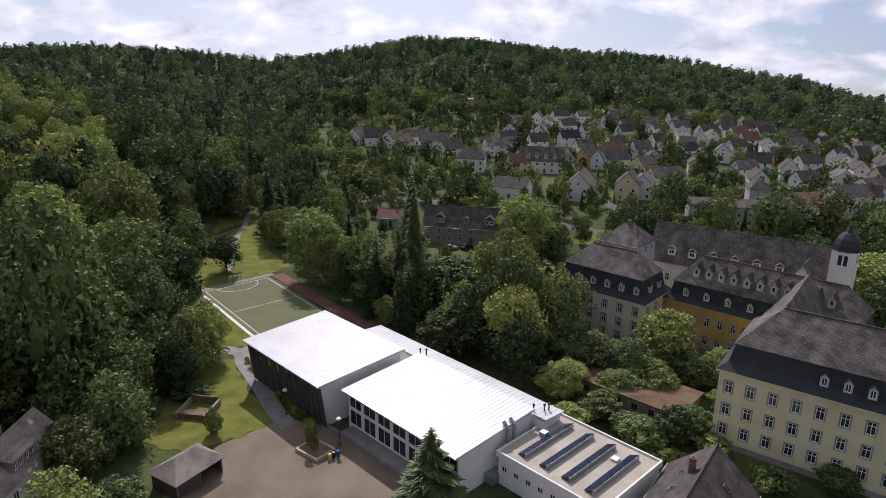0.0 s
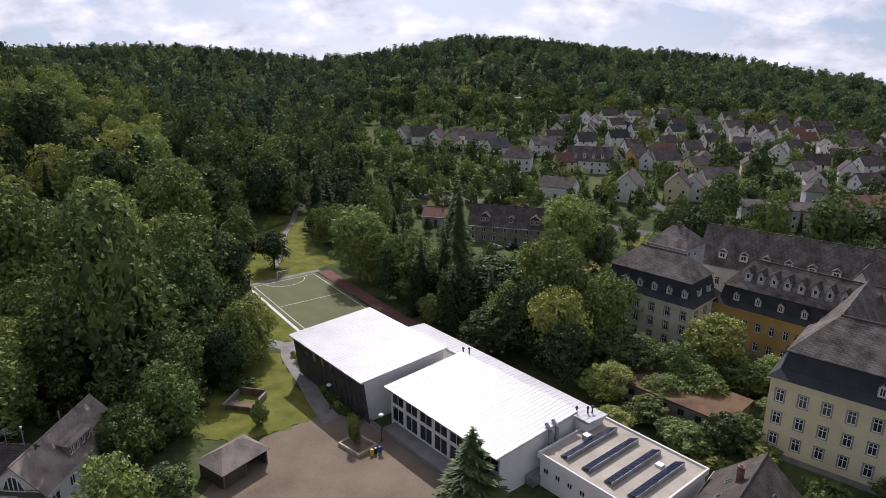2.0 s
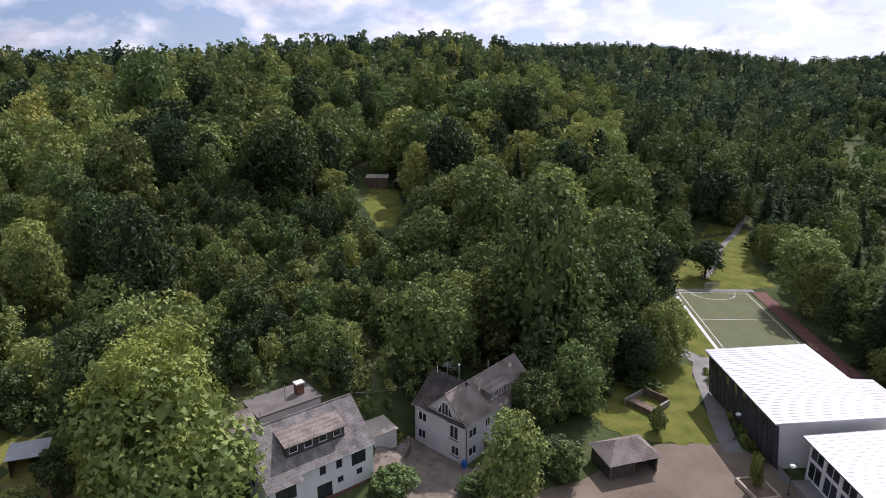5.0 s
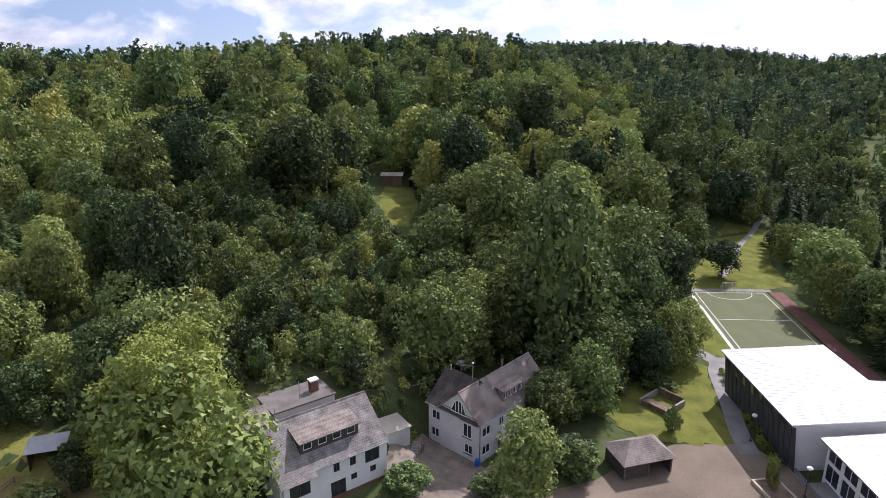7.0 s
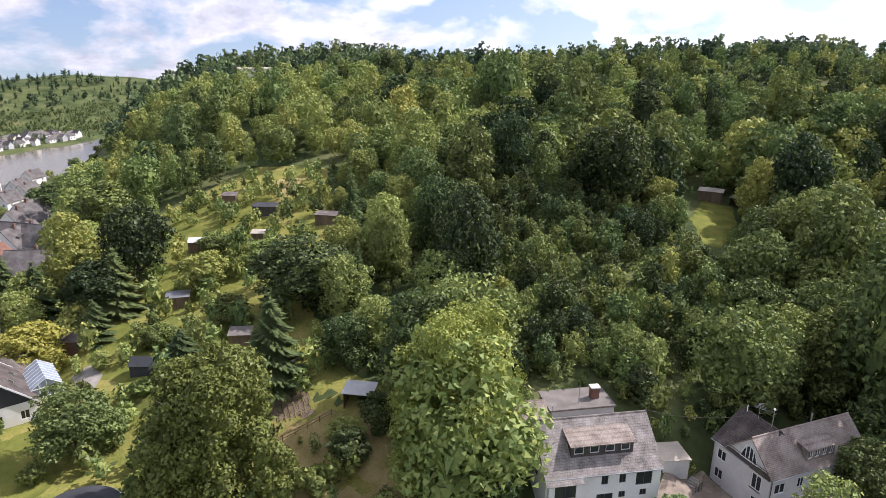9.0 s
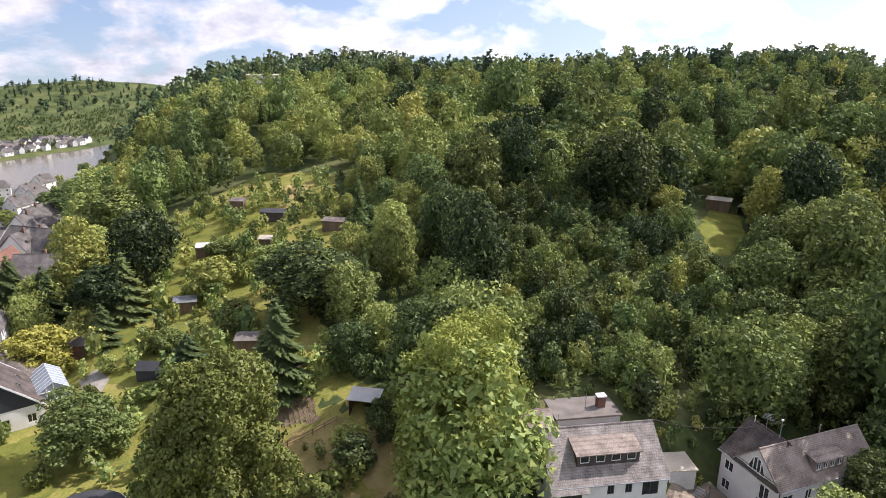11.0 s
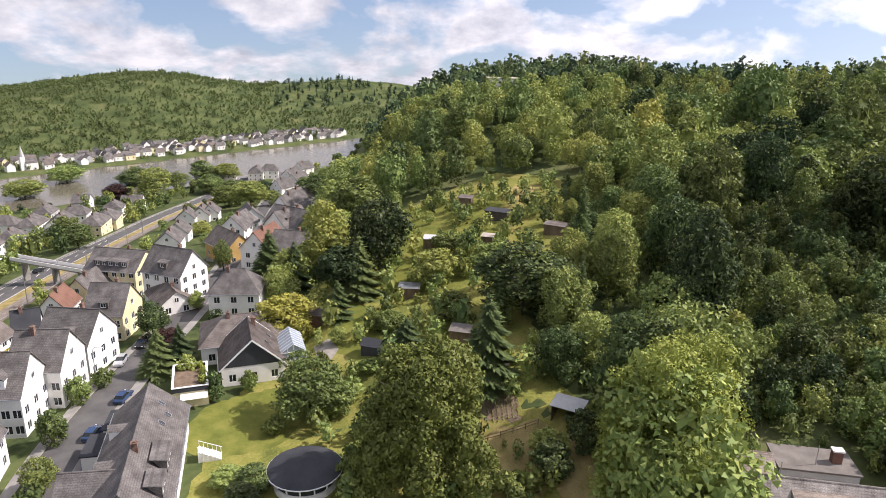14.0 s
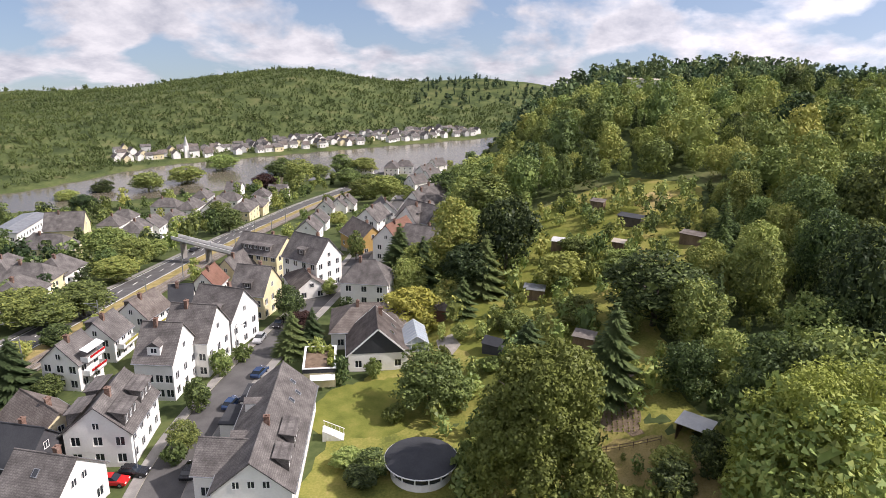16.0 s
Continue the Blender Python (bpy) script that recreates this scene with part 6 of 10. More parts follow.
house("town_house", 127.4, 398.9, 20.0, 10.2, 6.4, 5.4, 8.7, "white rendered town house with brown tiled gable roof", wall="white", roof="schoolslate", hip=0, rows=ROWS1F, cols=(2, 1), dormers=(), group="upper town houses", fine=False)
house("town_house", 210.9, 371.9, 15.0, 10.3, 7.4, 5.4, 9.3, "white rendered town house with brown tiled gable roof", wall="white", roof="slatedark", hip=0, rows=ROWS1F, cols=(2, 1), dormers=(), group="upper town houses", fine=False)
house("town_house", 208.8, 350.2, 75.0, 8.4, 7.5, 5.4, 8.8, "white rendered town house with brown tiled gable roof", wall="white", roof="slatedark", hip=0, rows=ROWS1F, cols=(2, 1), dormers=(), group="upper town houses", fine=False)
house("town_house", 116.5, 306.1, 75.0, 9.3, 7.2, 5.4, 8.3, "cream town house with brown tiled gable roof", wall="cream", roof="slatedark", hip=0, rows=ROWS2, cols=(2, 1), dormers=(), group="upper town houses", fine=False)
house("town_house", 57.5, 318.1, 70.0, 8.2, 7.0, 5.4, 8.9, "white rendered town house with grey slate gable roof", wall="white", roof="schoolslate", hip=0, rows=ROWS2, cols=(2, 1), dormers=(), group="upper town houses", fine=False)
house("town_house", 152.9, 294.4, 70.0, 8.4, 7.3, 5.4, 9.3, "grey rendered town house with grey slate gable roof", wall="white", roof="slatedark", hip=0, rows=ROWS2, cols=(2, 1), dormers=(), group="upper town houses", fine=False)
house("town_house", 70.1, 372.5, 15.0, 10.7, 7.0, 5.4, 8.9, "white rendered town house with dark slate gable roof", wall="white", roof="darkroof", hip=0, rows=ROWS2, cols=(2, 1), dormers=(), group="upper town houses", fine=False)
house("town_house", 192.3, 325.2, 20.0, 8.6, 7.5, 5.4, 9.0, "white rendered town house with brown tiled gable roof", wall="white", roof="slatedark", hip=0, rows=ROWS2, cols=(2, 1), dormers=(), group="upper town houses", fine=False)
house("town_house", 187.1, 343.9, 15.0, 8.7, 7.0, 5.4, 8.6, "cream town house with brown tiled gable roof", wall="cream", roof="schoolslate", hip=0, rows=ROWS2, cols=(2, 1), dormers=(), group="upper town houses", fine=False)
house("town_house", 110.9, 410.0, 20.0, 8.1, 7.4, 5.4, 9.1, "grey rendered town house with grey slate gable roof", wall="white", roof="slatedark", hip=0, rows=ROWS1F, cols=(2, 1), dormers=(), group="upper town houses", fine=False)
house("town_house", 100.4, 340.5, 20.0, 9.4, 6.6, 5.4, 9.3, "grey rendered town house with brown tiled gable roof", wall="white", roof="slatebrown", hip=0, rows=ROWS2, cols=(2, 1), dormers=(), group="upper town houses", fine=False)
house("town_house", 175.2, 429.9, 70.0, 10.2, 7.4, 5.4, 8.2, "white rendered town house with grey slate gable roof", wall="white", roof="slatedark", hip=0, rows=ROWS1F, cols=(2, 1), dormers=(), group="upper town houses", fine=False)
house("town_house", 106.1, 432.4, 20.0, 8.0, 6.5, 5.4, 8.4, "white rendered town house with grey slate gable roof", wall="white", roof="slatedark", hip=0, rows=ROWS1F, cols=(2, 1), dormers=(), group="upper town houses", fine=False)
house("town_house", 122.5, 468.0, 15.0, 8.5, 7.0, 5.4, 8.4, "white rendered town house with grey slate gable roof", wall="white", roof="slatedark", hip=0, rows=ROWS1F, cols=(2, 1), dormers=(), group="upper town houses", fine=False)
house("town_house", 167.1, 306.4, 15.0, 10.5, 7.4, 5.4, 8.8, "white rendered town house with grey slate gable roof", wall="white", roof="slatedark", hip=0, rows=ROWS2, cols=(2, 1), dormers=(), group="upper town houses", fine=False)
house("town_house", 56.9, 333.9, 70.0, 10.5, 6.6, 5.4, 8.2, "white rendered town house with grey slate gable roof", wall="white", roof="schoolslate", hip=0, rows=ROWS2, cols=(2, 1), dormers=(), group="upper town houses", fine=False)
house("town_house", 128.5, 352.8, -20.0, 8.2, 7.0, 5.4, 8.9, "grey rendered town house with brown tiled gable roof", wall="white", roof="schoolslate", hip=0, rows=ROWS2, cols=(2, 1), dormers=(), group="upper town houses", fine=False)
house("town_house", 35.2, 307.7, 15.0, 9.0, 7.0, 5.4, 8.9, "cream town house with reddish tiled gable roof", wall="cream", roof="redtile", hip=0, rows=ROWS2, cols=(2, 1), dormers=(), group="upper town houses", fine=False)
house("town_house", 231.4, 368.7, 20.0, 8.3, 7.2, 5.4, 8.7, "white rendered town house with grey slate gable roof", wall="white", roof="slatebrown", hip=0, rows=ROWS1F, cols=(2, 1), dormers=(), group="upper town houses", fine=False)
house("town_house", 166.7, 277.0, 75.0, 9.2, 7.4, 5.4, 8.4, "white rendered town house with grey slate gable roof", wall="white", roof="slatebrown", hip=0, rows=ROWS2, cols=(2, 1), dormers=(), group="upper town houses", fine=False)
house("town_house", 133.0, 293.8, 15.0, 10.0, 7.2, 5.4, 8.7, "white rendered town house with brown tiled gable roof", wall="white", roof="slatebrown", hip=0, rows=ROWS2, cols=(2, 1), dormers=(), group="upper town houses", fine=False)
house("town_house", 62.6, 444.9, 75.0, 8.2, 6.8, 5.4, 8.8, "white rendered town house with brown tiled gable roof", wall="white", roof="slatedark", hip=0, rows=ROWS1F, cols=(2, 1), dormers=(), group="upper town houses", fine=False)
house("town_house", 123.3, 337.1, 20.0, 8.2, 6.8, 5.4, 8.7, "white rendered town house with dark slate gable roof", wall="white", roof="darkroof", hip=0, rows=ROWS2, cols=(2, 1), dormers=(), group="upper town houses", fine=False)
house("town_house", 167.7, 253.9, 70.0, 10.2, 7.0, 5.4, 8.4, "white rendered town house with dark slate gable roof", wall="white", roof="darkroof", hip=0, rows=ROWS2, cols=(2, 1), dormers=(), group="upper town houses", fine=False)
house("town_house", 38.7, 349.9, 75.0, 10.8, 6.5, 5.4, 8.2, "white rendered town house with dark slate gable roof", wall="white", roof="darkroof", hip=0, rows=ROWS2, cols=(2, 1), dormers=(), group="upper town houses", fine=False)
house("town_house", 209.9, 443.0, -20.0, 11.0, 7.0, 5.4, 8.7, "white rendered town house with grey slate gable roof", wall="white", roof="slatedark", hip=0, rows=ROWS1F, cols=(2, 1), dormers=(), group="upper town houses", fine=False)
house("town_house", 192.5, 405.6, 15.0, 11.1, 7.4, 5.4, 9.3, "white rendered town house with grey slate gable roof", wall="white", roof="slatedark", hip=0, rows=ROWS1F, cols=(2, 1), dormers=(), group="upper town houses", fine=False)
house("town_house", 152.5, 349.7, 20.0, 9.4, 6.5, 5.4, 8.5, "white rendered town house with brown tiled gable roof", wall="white", roof="slatedark", hip=0, rows=ROWS2, cols=(2, 1), dormers=(), group="upper town houses", fine=False)
house("town_house", 145.8, 426.3, 70.0, 9.0, 6.6, 5.4, 8.9, "cream town house with grey slate gable roof", wall="cream", roof="slatedark", hip=0, rows=ROWS1F, cols=(2, 1), dormers=(), group="upper town houses", fine=False)
house("town_house", 85.4, 394.9, 20.0, 9.1, 7.0, 5.4, 8.9, "white rendered town house with brown tiled gable roof", wall="white", roof="slatedark", hip=0, rows=ROWS1F, cols=(2, 1), dormers=(), group="upper town houses", fine=False)
house("town_house", 96.6, 372.2, 70.0, 8.0, 7.5, 5.4, 8.3, "white rendered town house with brown tiled gable roof", wall="white", roof="slatedark", hip=0, rows=ROWS2, cols=(2, 1), dormers=(), group="upper town houses", fine=False)
house("town_house", 124.1, 321.1, 75.0, 9.3, 7.1, 5.4, 9.2, "cream town house with brown tiled gable roof", wall="cream", roof="slatedark", hip=0, rows=ROWS2, cols=(2, 1), dormers=(), group="upper town houses", fine=False)
house("town_house", 172.4, 357.1, 75.0, 9.0, 6.9, 5.4, 8.4, "white rendered town house with brown tiled gable roof", wall="white", roof="schoolslate", hip=0, rows=ROWS2, cols=(2, 1), dormers=(), group="upper town houses", fine=False)
house("town_house", 59.7, 400.8, 70.0, 9.5, 7.6, 5.4, 8.4, "grey rendered town house with brown tiled gable roof", wall="white", roof="slatedark", hip=0, rows=ROWS1F, cols=(2, 1), dormers=(), group="upper town houses", fine=False)
house("town_house", 234.9, 383.8, 70.0, 10.5, 7.2, 5.4, 8.3, "white rendered town house with reddish tiled gable roof", wall="white", roof="redtile", hip=0, rows=ROWS1F, cols=(2, 1), dormers=(), group="upper town houses", fine=False)
house("town_house", 193.9, 472.3, 15.0, 11.0, 7.3, 5.4, 8.8, "grey rendered town house with grey slate gable roof", wall="white", roof="slatedark", hip=0, rows=ROWS1F, cols=(2, 1), dormers=(), group="upper town houses", fine=False)
house("town_house", 191.8, 382.9, 70.0, 11.1, 6.5, 5.4, 8.6, "white rendered town house with grey slate gable roof", wall="white", roof="schoolslate", hip=0, rows=ROWS1F, cols=(2, 1), dormers=(), group="upper town houses", fine=False)
house("town_house", 183.4, 294.0, 75.0, 11.1, 6.6, 5.4, 8.3, "white rendered town house with brown tiled gable roof", wall="white", roof="slatedark", hip=0, rows=ROWS2, cols=(2, 1), dormers=(), group="upper town houses", fine=False)
house("town_house", 171.8, 409.4, 15.0, 10.2, 6.8, 5.4, 8.7, "white rendered town house with grey slate gable roof", wall="white", roof="slatedark", hip=0, rows=ROWS1F, cols=(2, 1), dormers=(), group="upper town houses", fine=False)
house("town_house", 49.7, 415.3, 20.0, 10.0, 7.4, 5.4, 9.3, "white rendered town house with brown tiled gable roof", wall="white", roof="schoolslate", hip=0, rows=ROWS1F, cols=(2, 1), dormers=(), group="upper town houses", fine=False)
house("town_house", 100.2, 318.6, 75.0, 8.9, 7.0, 5.4, 8.4, "cream town house with grey slate gable roof", wall="cream", roof="slatedark", hip=0, rows=ROWS2, cols=(2, 1), dormers=(), group="upper town houses", fine=False)
house("town_house", 93.3, 450.4, 15.0, 9.0, 7.4, 5.4, 8.4, "grey rendered town house with brown tiled gable roof", wall="white", roof="schoolslate", hip=0, rows=ROWS1F, cols=(2, 1), dormers=(), group="upper town houses", fine=False)
house("town_house", 72.7, 345.7, 20.0, 9.0, 6.4, 5.4, 8.9, "white rendered town house with grey slate gable roof", wall="white", roof="schoolslate", hip=0, rows=ROWS2, cols=(2, 1), dormers=(), group="upper town houses", fine=False)
house("town_house", 168.8, 372.5, 15.0, 10.2, 6.6, 5.4, 9.3, "white rendered town house with reddish tiled gable roof", wall="white", roof="redtile", hip=0, rows=ROWS1F, cols=(2, 1), dormers=(), group="upper town houses", fine=False)
house("town_house", 203.0, 416.7, 75.0, 10.2, 7.5, 5.4, 8.3, "white rendered town house with brown tiled gable roof", wall="white", roof="slatebrown", hip=0, rows=ROWS1F, cols=(2, 1), dormers=(), group="upper town houses", fine=False)
house("town_house", 164.6, 326.9, -20.0, 8.5, 7.0, 5.4, 8.5, "cream town house with grey slate gable roof", wall="cream", roof="slatedark", hip=0, rows=ROWS2, cols=(2, 1), dormers=(), group="upper town houses", fine=False)
house("town_house", 91.8, 412.4, 70.0, 8.2, 7.5, 5.4, 8.7, "cream town house with dark slate gable roof", wall="cream", roof="darkroof", hip=0, rows=ROWS1F, cols=(2, 1), dormers=(), group="upper town houses", fine=False)
house("town_house", 152.8, 447.4, 15.0, 10.2, 7.4, 5.4, 9.3, "grey rendered town house with grey slate gable roof", wall="white", roof="slatedark", hip=0, rows=ROWS1F, cols=(2, 1), dormers=(), group="upper town houses", fine=False)
house("town_house", 56.0, 382.2, 75.0, 8.2, 7.0, 5.4, 8.9, "white rendered town house with dark slate gable roof", wall="white", roof="darkroof", hip=0, rows=ROWS2, cols=(2, 1), dormers=(), group="upper town houses", fine=False)
house("town_house", 85.4, 332.7, -20.0, 10.3, 7.4, 5.4, 9.3, "white rendered town house with reddish tiled gable roof", wall="white", roof="redtile", hip=0, rows=ROWS2, cols=(2, 1), dormers=(), group="upper town houses", fine=False)
house("town_house", 120.7, 378.5, 75.0, 8.7, 6.7, 5.4, 8.6, "white rendered town house with brown tiled gable roof", wall="white", roof="schoolslate", hip=0, rows=ROWS2, cols=(2, 1), dormers=(), group="upper town houses", fine=False)
house("town_house", 184.6, 445.8, 20.0, 8.0, 7.4, 5.4, 9.1, "white rendered town house with grey slate gable roof", wall="white", roof="slatedark", hip=0, rows=ROWS1F, cols=(2, 1), dormers=(), group="upper town houses", fine=False)
house("town_house", 128.6, 421.3, -20.0, 9.6, 7.0, 5.4, 8.7, "white rendered town house with brown tiled gable roof", wall="white", roof="schoolslate", hip=0, rows=ROWS1F, cols=(2, 1), dormers=(), group="upper town houses", fine=False)
house("town_house", 226.3, 402.2, 75.0, 10.6, 6.4, 5.4, 9.0, "grey rendered town house with grey slate gable roof", wall="white", roof="schoolslate", hip=0, rows=ROWS1F, cols=(2, 1), dormers=(), group="upper town houses", fine=False)
house("town_house", 92.3, 357.3, 15.0, 9.5, 6.7, 5.4, 8.6, "white rendered town house with grey slate gable roof", wall="white", roof="slatedark", hip=0, rows=ROWS2, cols=(2, 1), dormers=(), group="upper town houses", fine=False)
house("town_house", 138.8, 332.7, 70.0, 8.0, 7.4, 5.4, 9.2, "white rendered town house with brown tiled gable roof", wall="white", roof="schoolslate", hip=0, rows=ROWS2, cols=(2, 1), dormers=(), group="upper town houses", fine=False)
house("town_house", 150.9, 473.5, 70.0, 10.7, 7.3, 5.4, 8.3, "cream town house with grey slate gable roof", wall="cream", roof="schoolslate", hip=0, rows=ROWS1F, cols=(2, 1), dormers=(), group="upper town houses", fine=False)
house("town_house", 145.7, 308.0, -20.0, 9.9, 6.5, 5.4, 9.3, "white rendered town house with grey slate gable roof", wall="white", roof="slatedark", hip=0, rows=ROWS2, cols=(2, 1), dormers=(), group="upper town houses", fine=False)
house("town_house", 190.0, 361.9, -20.0, 9.2, 6.5, 5.4, 8.4, "white rendered town house with grey slate gable roof", wall="white", roof="slatebrown", hip=0, rows=ROWS1F, cols=(2, 1), dormers=(), group="upper town houses", fine=False)
house("town_house", 132.3, 453.8, 20.0, 10.1, 7.0, 5.4, 8.7, "white rendered town house with grey slate gable roof", wall="white", roof="slatedark", hip=0, rows=ROWS1F, cols=(2, 1), dormers=(), group="upper town houses", fine=False)
house("town_house", 156.1, 244.1, -20.0, 10.1, 7.4, 5.4, 8.8, "white rendered town house with grey slate gable roof", wall="white", roof="slatedark", hip=0, rows=ROWS2, cols=(2, 1), dormers=(), group="upper town houses", fine=False)
house("town_house", 207.8, 333.9, 20.0, 9.4, 6.4, 5.4, 9.3, "white rendered town house with grey slate gable roof", wall="white", roof="slatedark", hip=0, rows=ROWS2, cols=(2, 1), dormers=(), group="upper town houses", fine=False)
house("town_house", 74.4, 318.4, 70.0, 9.9, 6.5, 5.4, 8.7, "white rendered town house with brown tiled gable roof", wall="white", roof="slatebrown", hip=0, rows=ROWS2, cols=(2, 1), dormers=(), group="upper town houses", fine=False)
house("town_house", 82.6, 434.5, 70.0, 8.1, 7.5, 5.4, 8.4, "white rendered town house with grey slate gable roof", wall="white", roof="slatedark", hip=0, rows=ROWS1F, cols=(2, 1), dormers=(), group="upper town houses", fine=False)
house("town_house", 38.5, 391.6, 75.0, 11.0, 6.6, 5.4, 8.5, "white rendered town house with grey slate gable roof", wall="white", roof="slatebrown", hip=0, rows=ROWS2, cols=(2, 1), dormers=(), group="upper town houses", fine=False)
house("town_house", 44.8, 430.4, 15.0, 10.0, 7.4, 5.4, 8.2, "grey rendered town house with grey slate gable roof", wall="white", roof="slatebrown", hip=0, rows=ROWS1F, cols=(2, 1), dormers=(), group="upper town houses", fine=False)
house("town_house", 217.9, 419.8, 15.0, 9.6, 7.0, 5.4, 8.2, "white rendered town house with reddish tiled gable roof", wall="white", roof="redtile", hip=0, rows=ROWS1F, cols=(2, 1), dormers=(), group="upper town houses", fine=False)
house("town_house", 171.8, 394.2, 20.0, 10.8, 7.3, 5.4, 9.1, "white rendered town house with reddish tiled gable roof", wall="white", roof="redtile", hip=0, rows=ROWS1F, cols=(2, 1), dormers=(), group="upper town houses", fine=False)
house("town_house", 152.2, 381.8, 75.0, 9.7, 6.8, 5.4, 8.5, "white rendered town house with brown tiled gable roof", wall="white", roof="slatebrown", hip=0, rows=ROWS1F, cols=(2, 1), dormers=(), group="upper town houses", fine=False)
house("town_house", 185.4, 309.7, 75.0, 8.5, 7.6, 5.4, 8.8, "white rendered town house with grey slate gable roof", wall="white", roof="slatedark", hip=0, rows=ROWS2, cols=(2, 1), dormers=(), group="upper town houses", fine=False)
house("town_house", 140.7, 369.4, 75.0, 10.2, 7.4, 5.4, 9.3, "white rendered town house with grey slate gable roof", wall="white", roof="slatedark", hip=0, rows=ROWS2, cols=(2, 1), dormers=(), group="upper town houses", fine=False)
house("town_house", 130.3, 273.8, 75.0, 11.0, 7.2, 5.4, 9.1, "white rendered town house with grey slate gable roof", wall="white", roof="slatedark", hip=0, rows=ROWS2, cols=(2, 1), dormers=(), group="upper town houses", fine=False)
house("town_house", 38.1, 322.8, 70.0, 9.0, 7.1, 5.4, 8.2, "grey rendered town house with brown tiled gable roof", wall="white", roof="slatebrown", hip=0, rows=ROWS2, cols=(2, 1), dormers=(), group="upper town houses", fine=False)
house("town_house", 116.0, 362.9, 20.0, 8.3, 6.9, 5.4, 9.0, "white rendered town house with brown tiled gable roof", wall="white", roof="slatedark", hip=0, rows=ROWS2, cols=(2, 1), dormers=(), group="upper town houses", fine=False)
house("town_house", 203.3, 308.9, 75.0, 8.3, 6.5, 5.4, 8.7, "white rendered town house with brown tiled gable roof", wall="white", roof="slatedark", hip=0, rows=ROWS2, cols=(2, 1), dormers=(), group="upper town houses", fine=False)
house("town_house", 174.2, 476.1, -20.0, 9.5, 7.4, 5.4, 8.4, "white rendered town house with grey slate gable roof", wall="white", roof="slatebrown", hip=0, rows=ROWS1F, cols=(2, 1), dormers=(), group="upper town houses", fine=False)
house("town_house", 142.9, 408.2, 15.0, 11.0, 6.6, 5.4, 9.1, "white rendered town house with grey slate gable roof", wall="white", roof="slatebrown", hip=0, rows=ROWS1F, cols=(2, 1), dormers=(), group="upper town houses", fine=False)
house("town_house", 201.7, 455.6, 75.0, 9.1, 7.1, 5.4, 8.9, "white rendered town house with brown tiled gable roof", wall="white", roof="slatedark", hip=0, rows=ROWS1F, cols=(2, 1), dormers=(), group="upper town houses", fine=False)
house("town_house", 36.3, 369.0, 20.0, 10.9, 7.4, 5.4, 9.2, "cream town house with brown tiled gable roof", wall="cream", roof="slatedark", hip=0, rows=ROWS2, cols=(2, 1), dormers=(), group="upper town houses", fine=False)
house("town_house", 167.9, 461.7, 75.0, 8.7, 6.6, 5.4, 8.3, "white rendered town house with brown tiled gable roof", wall="white", roof="slatedark", hip=0, rows=ROWS1F, cols=(2, 1), dormers=(), group="upper town houses", fine=False)
house("town_house", 105.9, 391.4, 20.0, 9.6, 7.3, 5.4, 8.8, "grey rendered town house with dark slate gable roof", wall="white", roof="darkroof", hip=0, rows=ROWS1F, cols=(2, 1), dormers=(), group="upper town houses", fine=False)
house("town_house", 189.7, 424.6, 20.0, 8.4, 7.3, 5.4, 9.3, "white rendered town house with brown tiled gable roof", wall="white", roof="slatedark", hip=0, rows=ROWS1F, cols=(2, 1), dormers=(), group="upper town houses", fine=False)
house("town_house", 183.6, 277.2, 15.0, 8.2, 7.0, 5.4, 9.1, "cream town house with brown tiled gable roof", wall="cream", roof="slatedark", hip=0, rows=ROWS2, cols=(2, 1), dormers=(), group="upper town houses", fine=False)
house("town_house", 126.6, 438.3, 70.0, 9.4, 6.6, 5.4, 8.9, "white rendered town house with grey slate gable roof", wall="white", roof="slatebrown", hip=0, rows=ROWS1F, cols=(2, 1), dormers=(), group="upper town houses", fine=False)
house("town_house", 206.7, 399.1, -20.0, 10.4, 6.6, 5.4, 9.1, "white rendered town house with grey slate gable roof", wall="white", roof="schoolslate", hip=0, rows=ROWS1F, cols=(2, 1), dormers=(), group="upper town houses", fine=False)
house("town_house", 65.8, 428.5, 70.0, 11.1, 6.8, 5.4, 8.6, "grey rendered town house with brown tiled gable roof", wall="white", roof="schoolslate", hip=0, rows=ROWS1F, cols=(2, 1), dormers=(), group="upper town houses", fine=False)
house("town_house", 154.6, 397.8, 20.0, 10.2, 7.4, 5.4, 9.2, "white rendered town house with grey slate gable roof", wall="white", roof="slatedark", hip=0, rows=ROWS1F, cols=(2, 1), dormers=(), group="upper town houses", fine=False)
house("town_house", 115.4, 454.6, 15.0, 9.8, 7.4, 5.4, 8.8, "white rendered town house with grey slate gable roof", wall="white", roof="schoolslate", hip=0, rows=ROWS1F, cols=(2, 1), dormers=(), group="upper town houses", fine=False)
house("town_house", 78.3, 451.5, 15.0, 10.6, 7.0, 5.4, 8.9, "white rendered town house with brown tiled gable roof", wall="white", roof="slatedark", hip=0, rows=ROWS1F, cols=(2, 1), dormers=(), group="upper town houses", fine=False)
house("town_house", 224.4, 346.7, 70.0, 8.0, 7.3, 5.4, 8.8, "white rendered town house with brown tiled gable roof", wall="white", roof="slatedark", hip=0, rows=ROWS1F, cols=(2, 1), dormers=(), group="upper town houses", fine=False)
house("town_house", 170.6, 341.2, 75.0, 9.0, 6.7, 5.4, 8.4, "white rendered town house with brown tiled gable roof", wall="white", roof="slatedark", hip=0, rows=ROWS2, cols=(2, 1), dormers=(), group="upper town houses", fine=False)
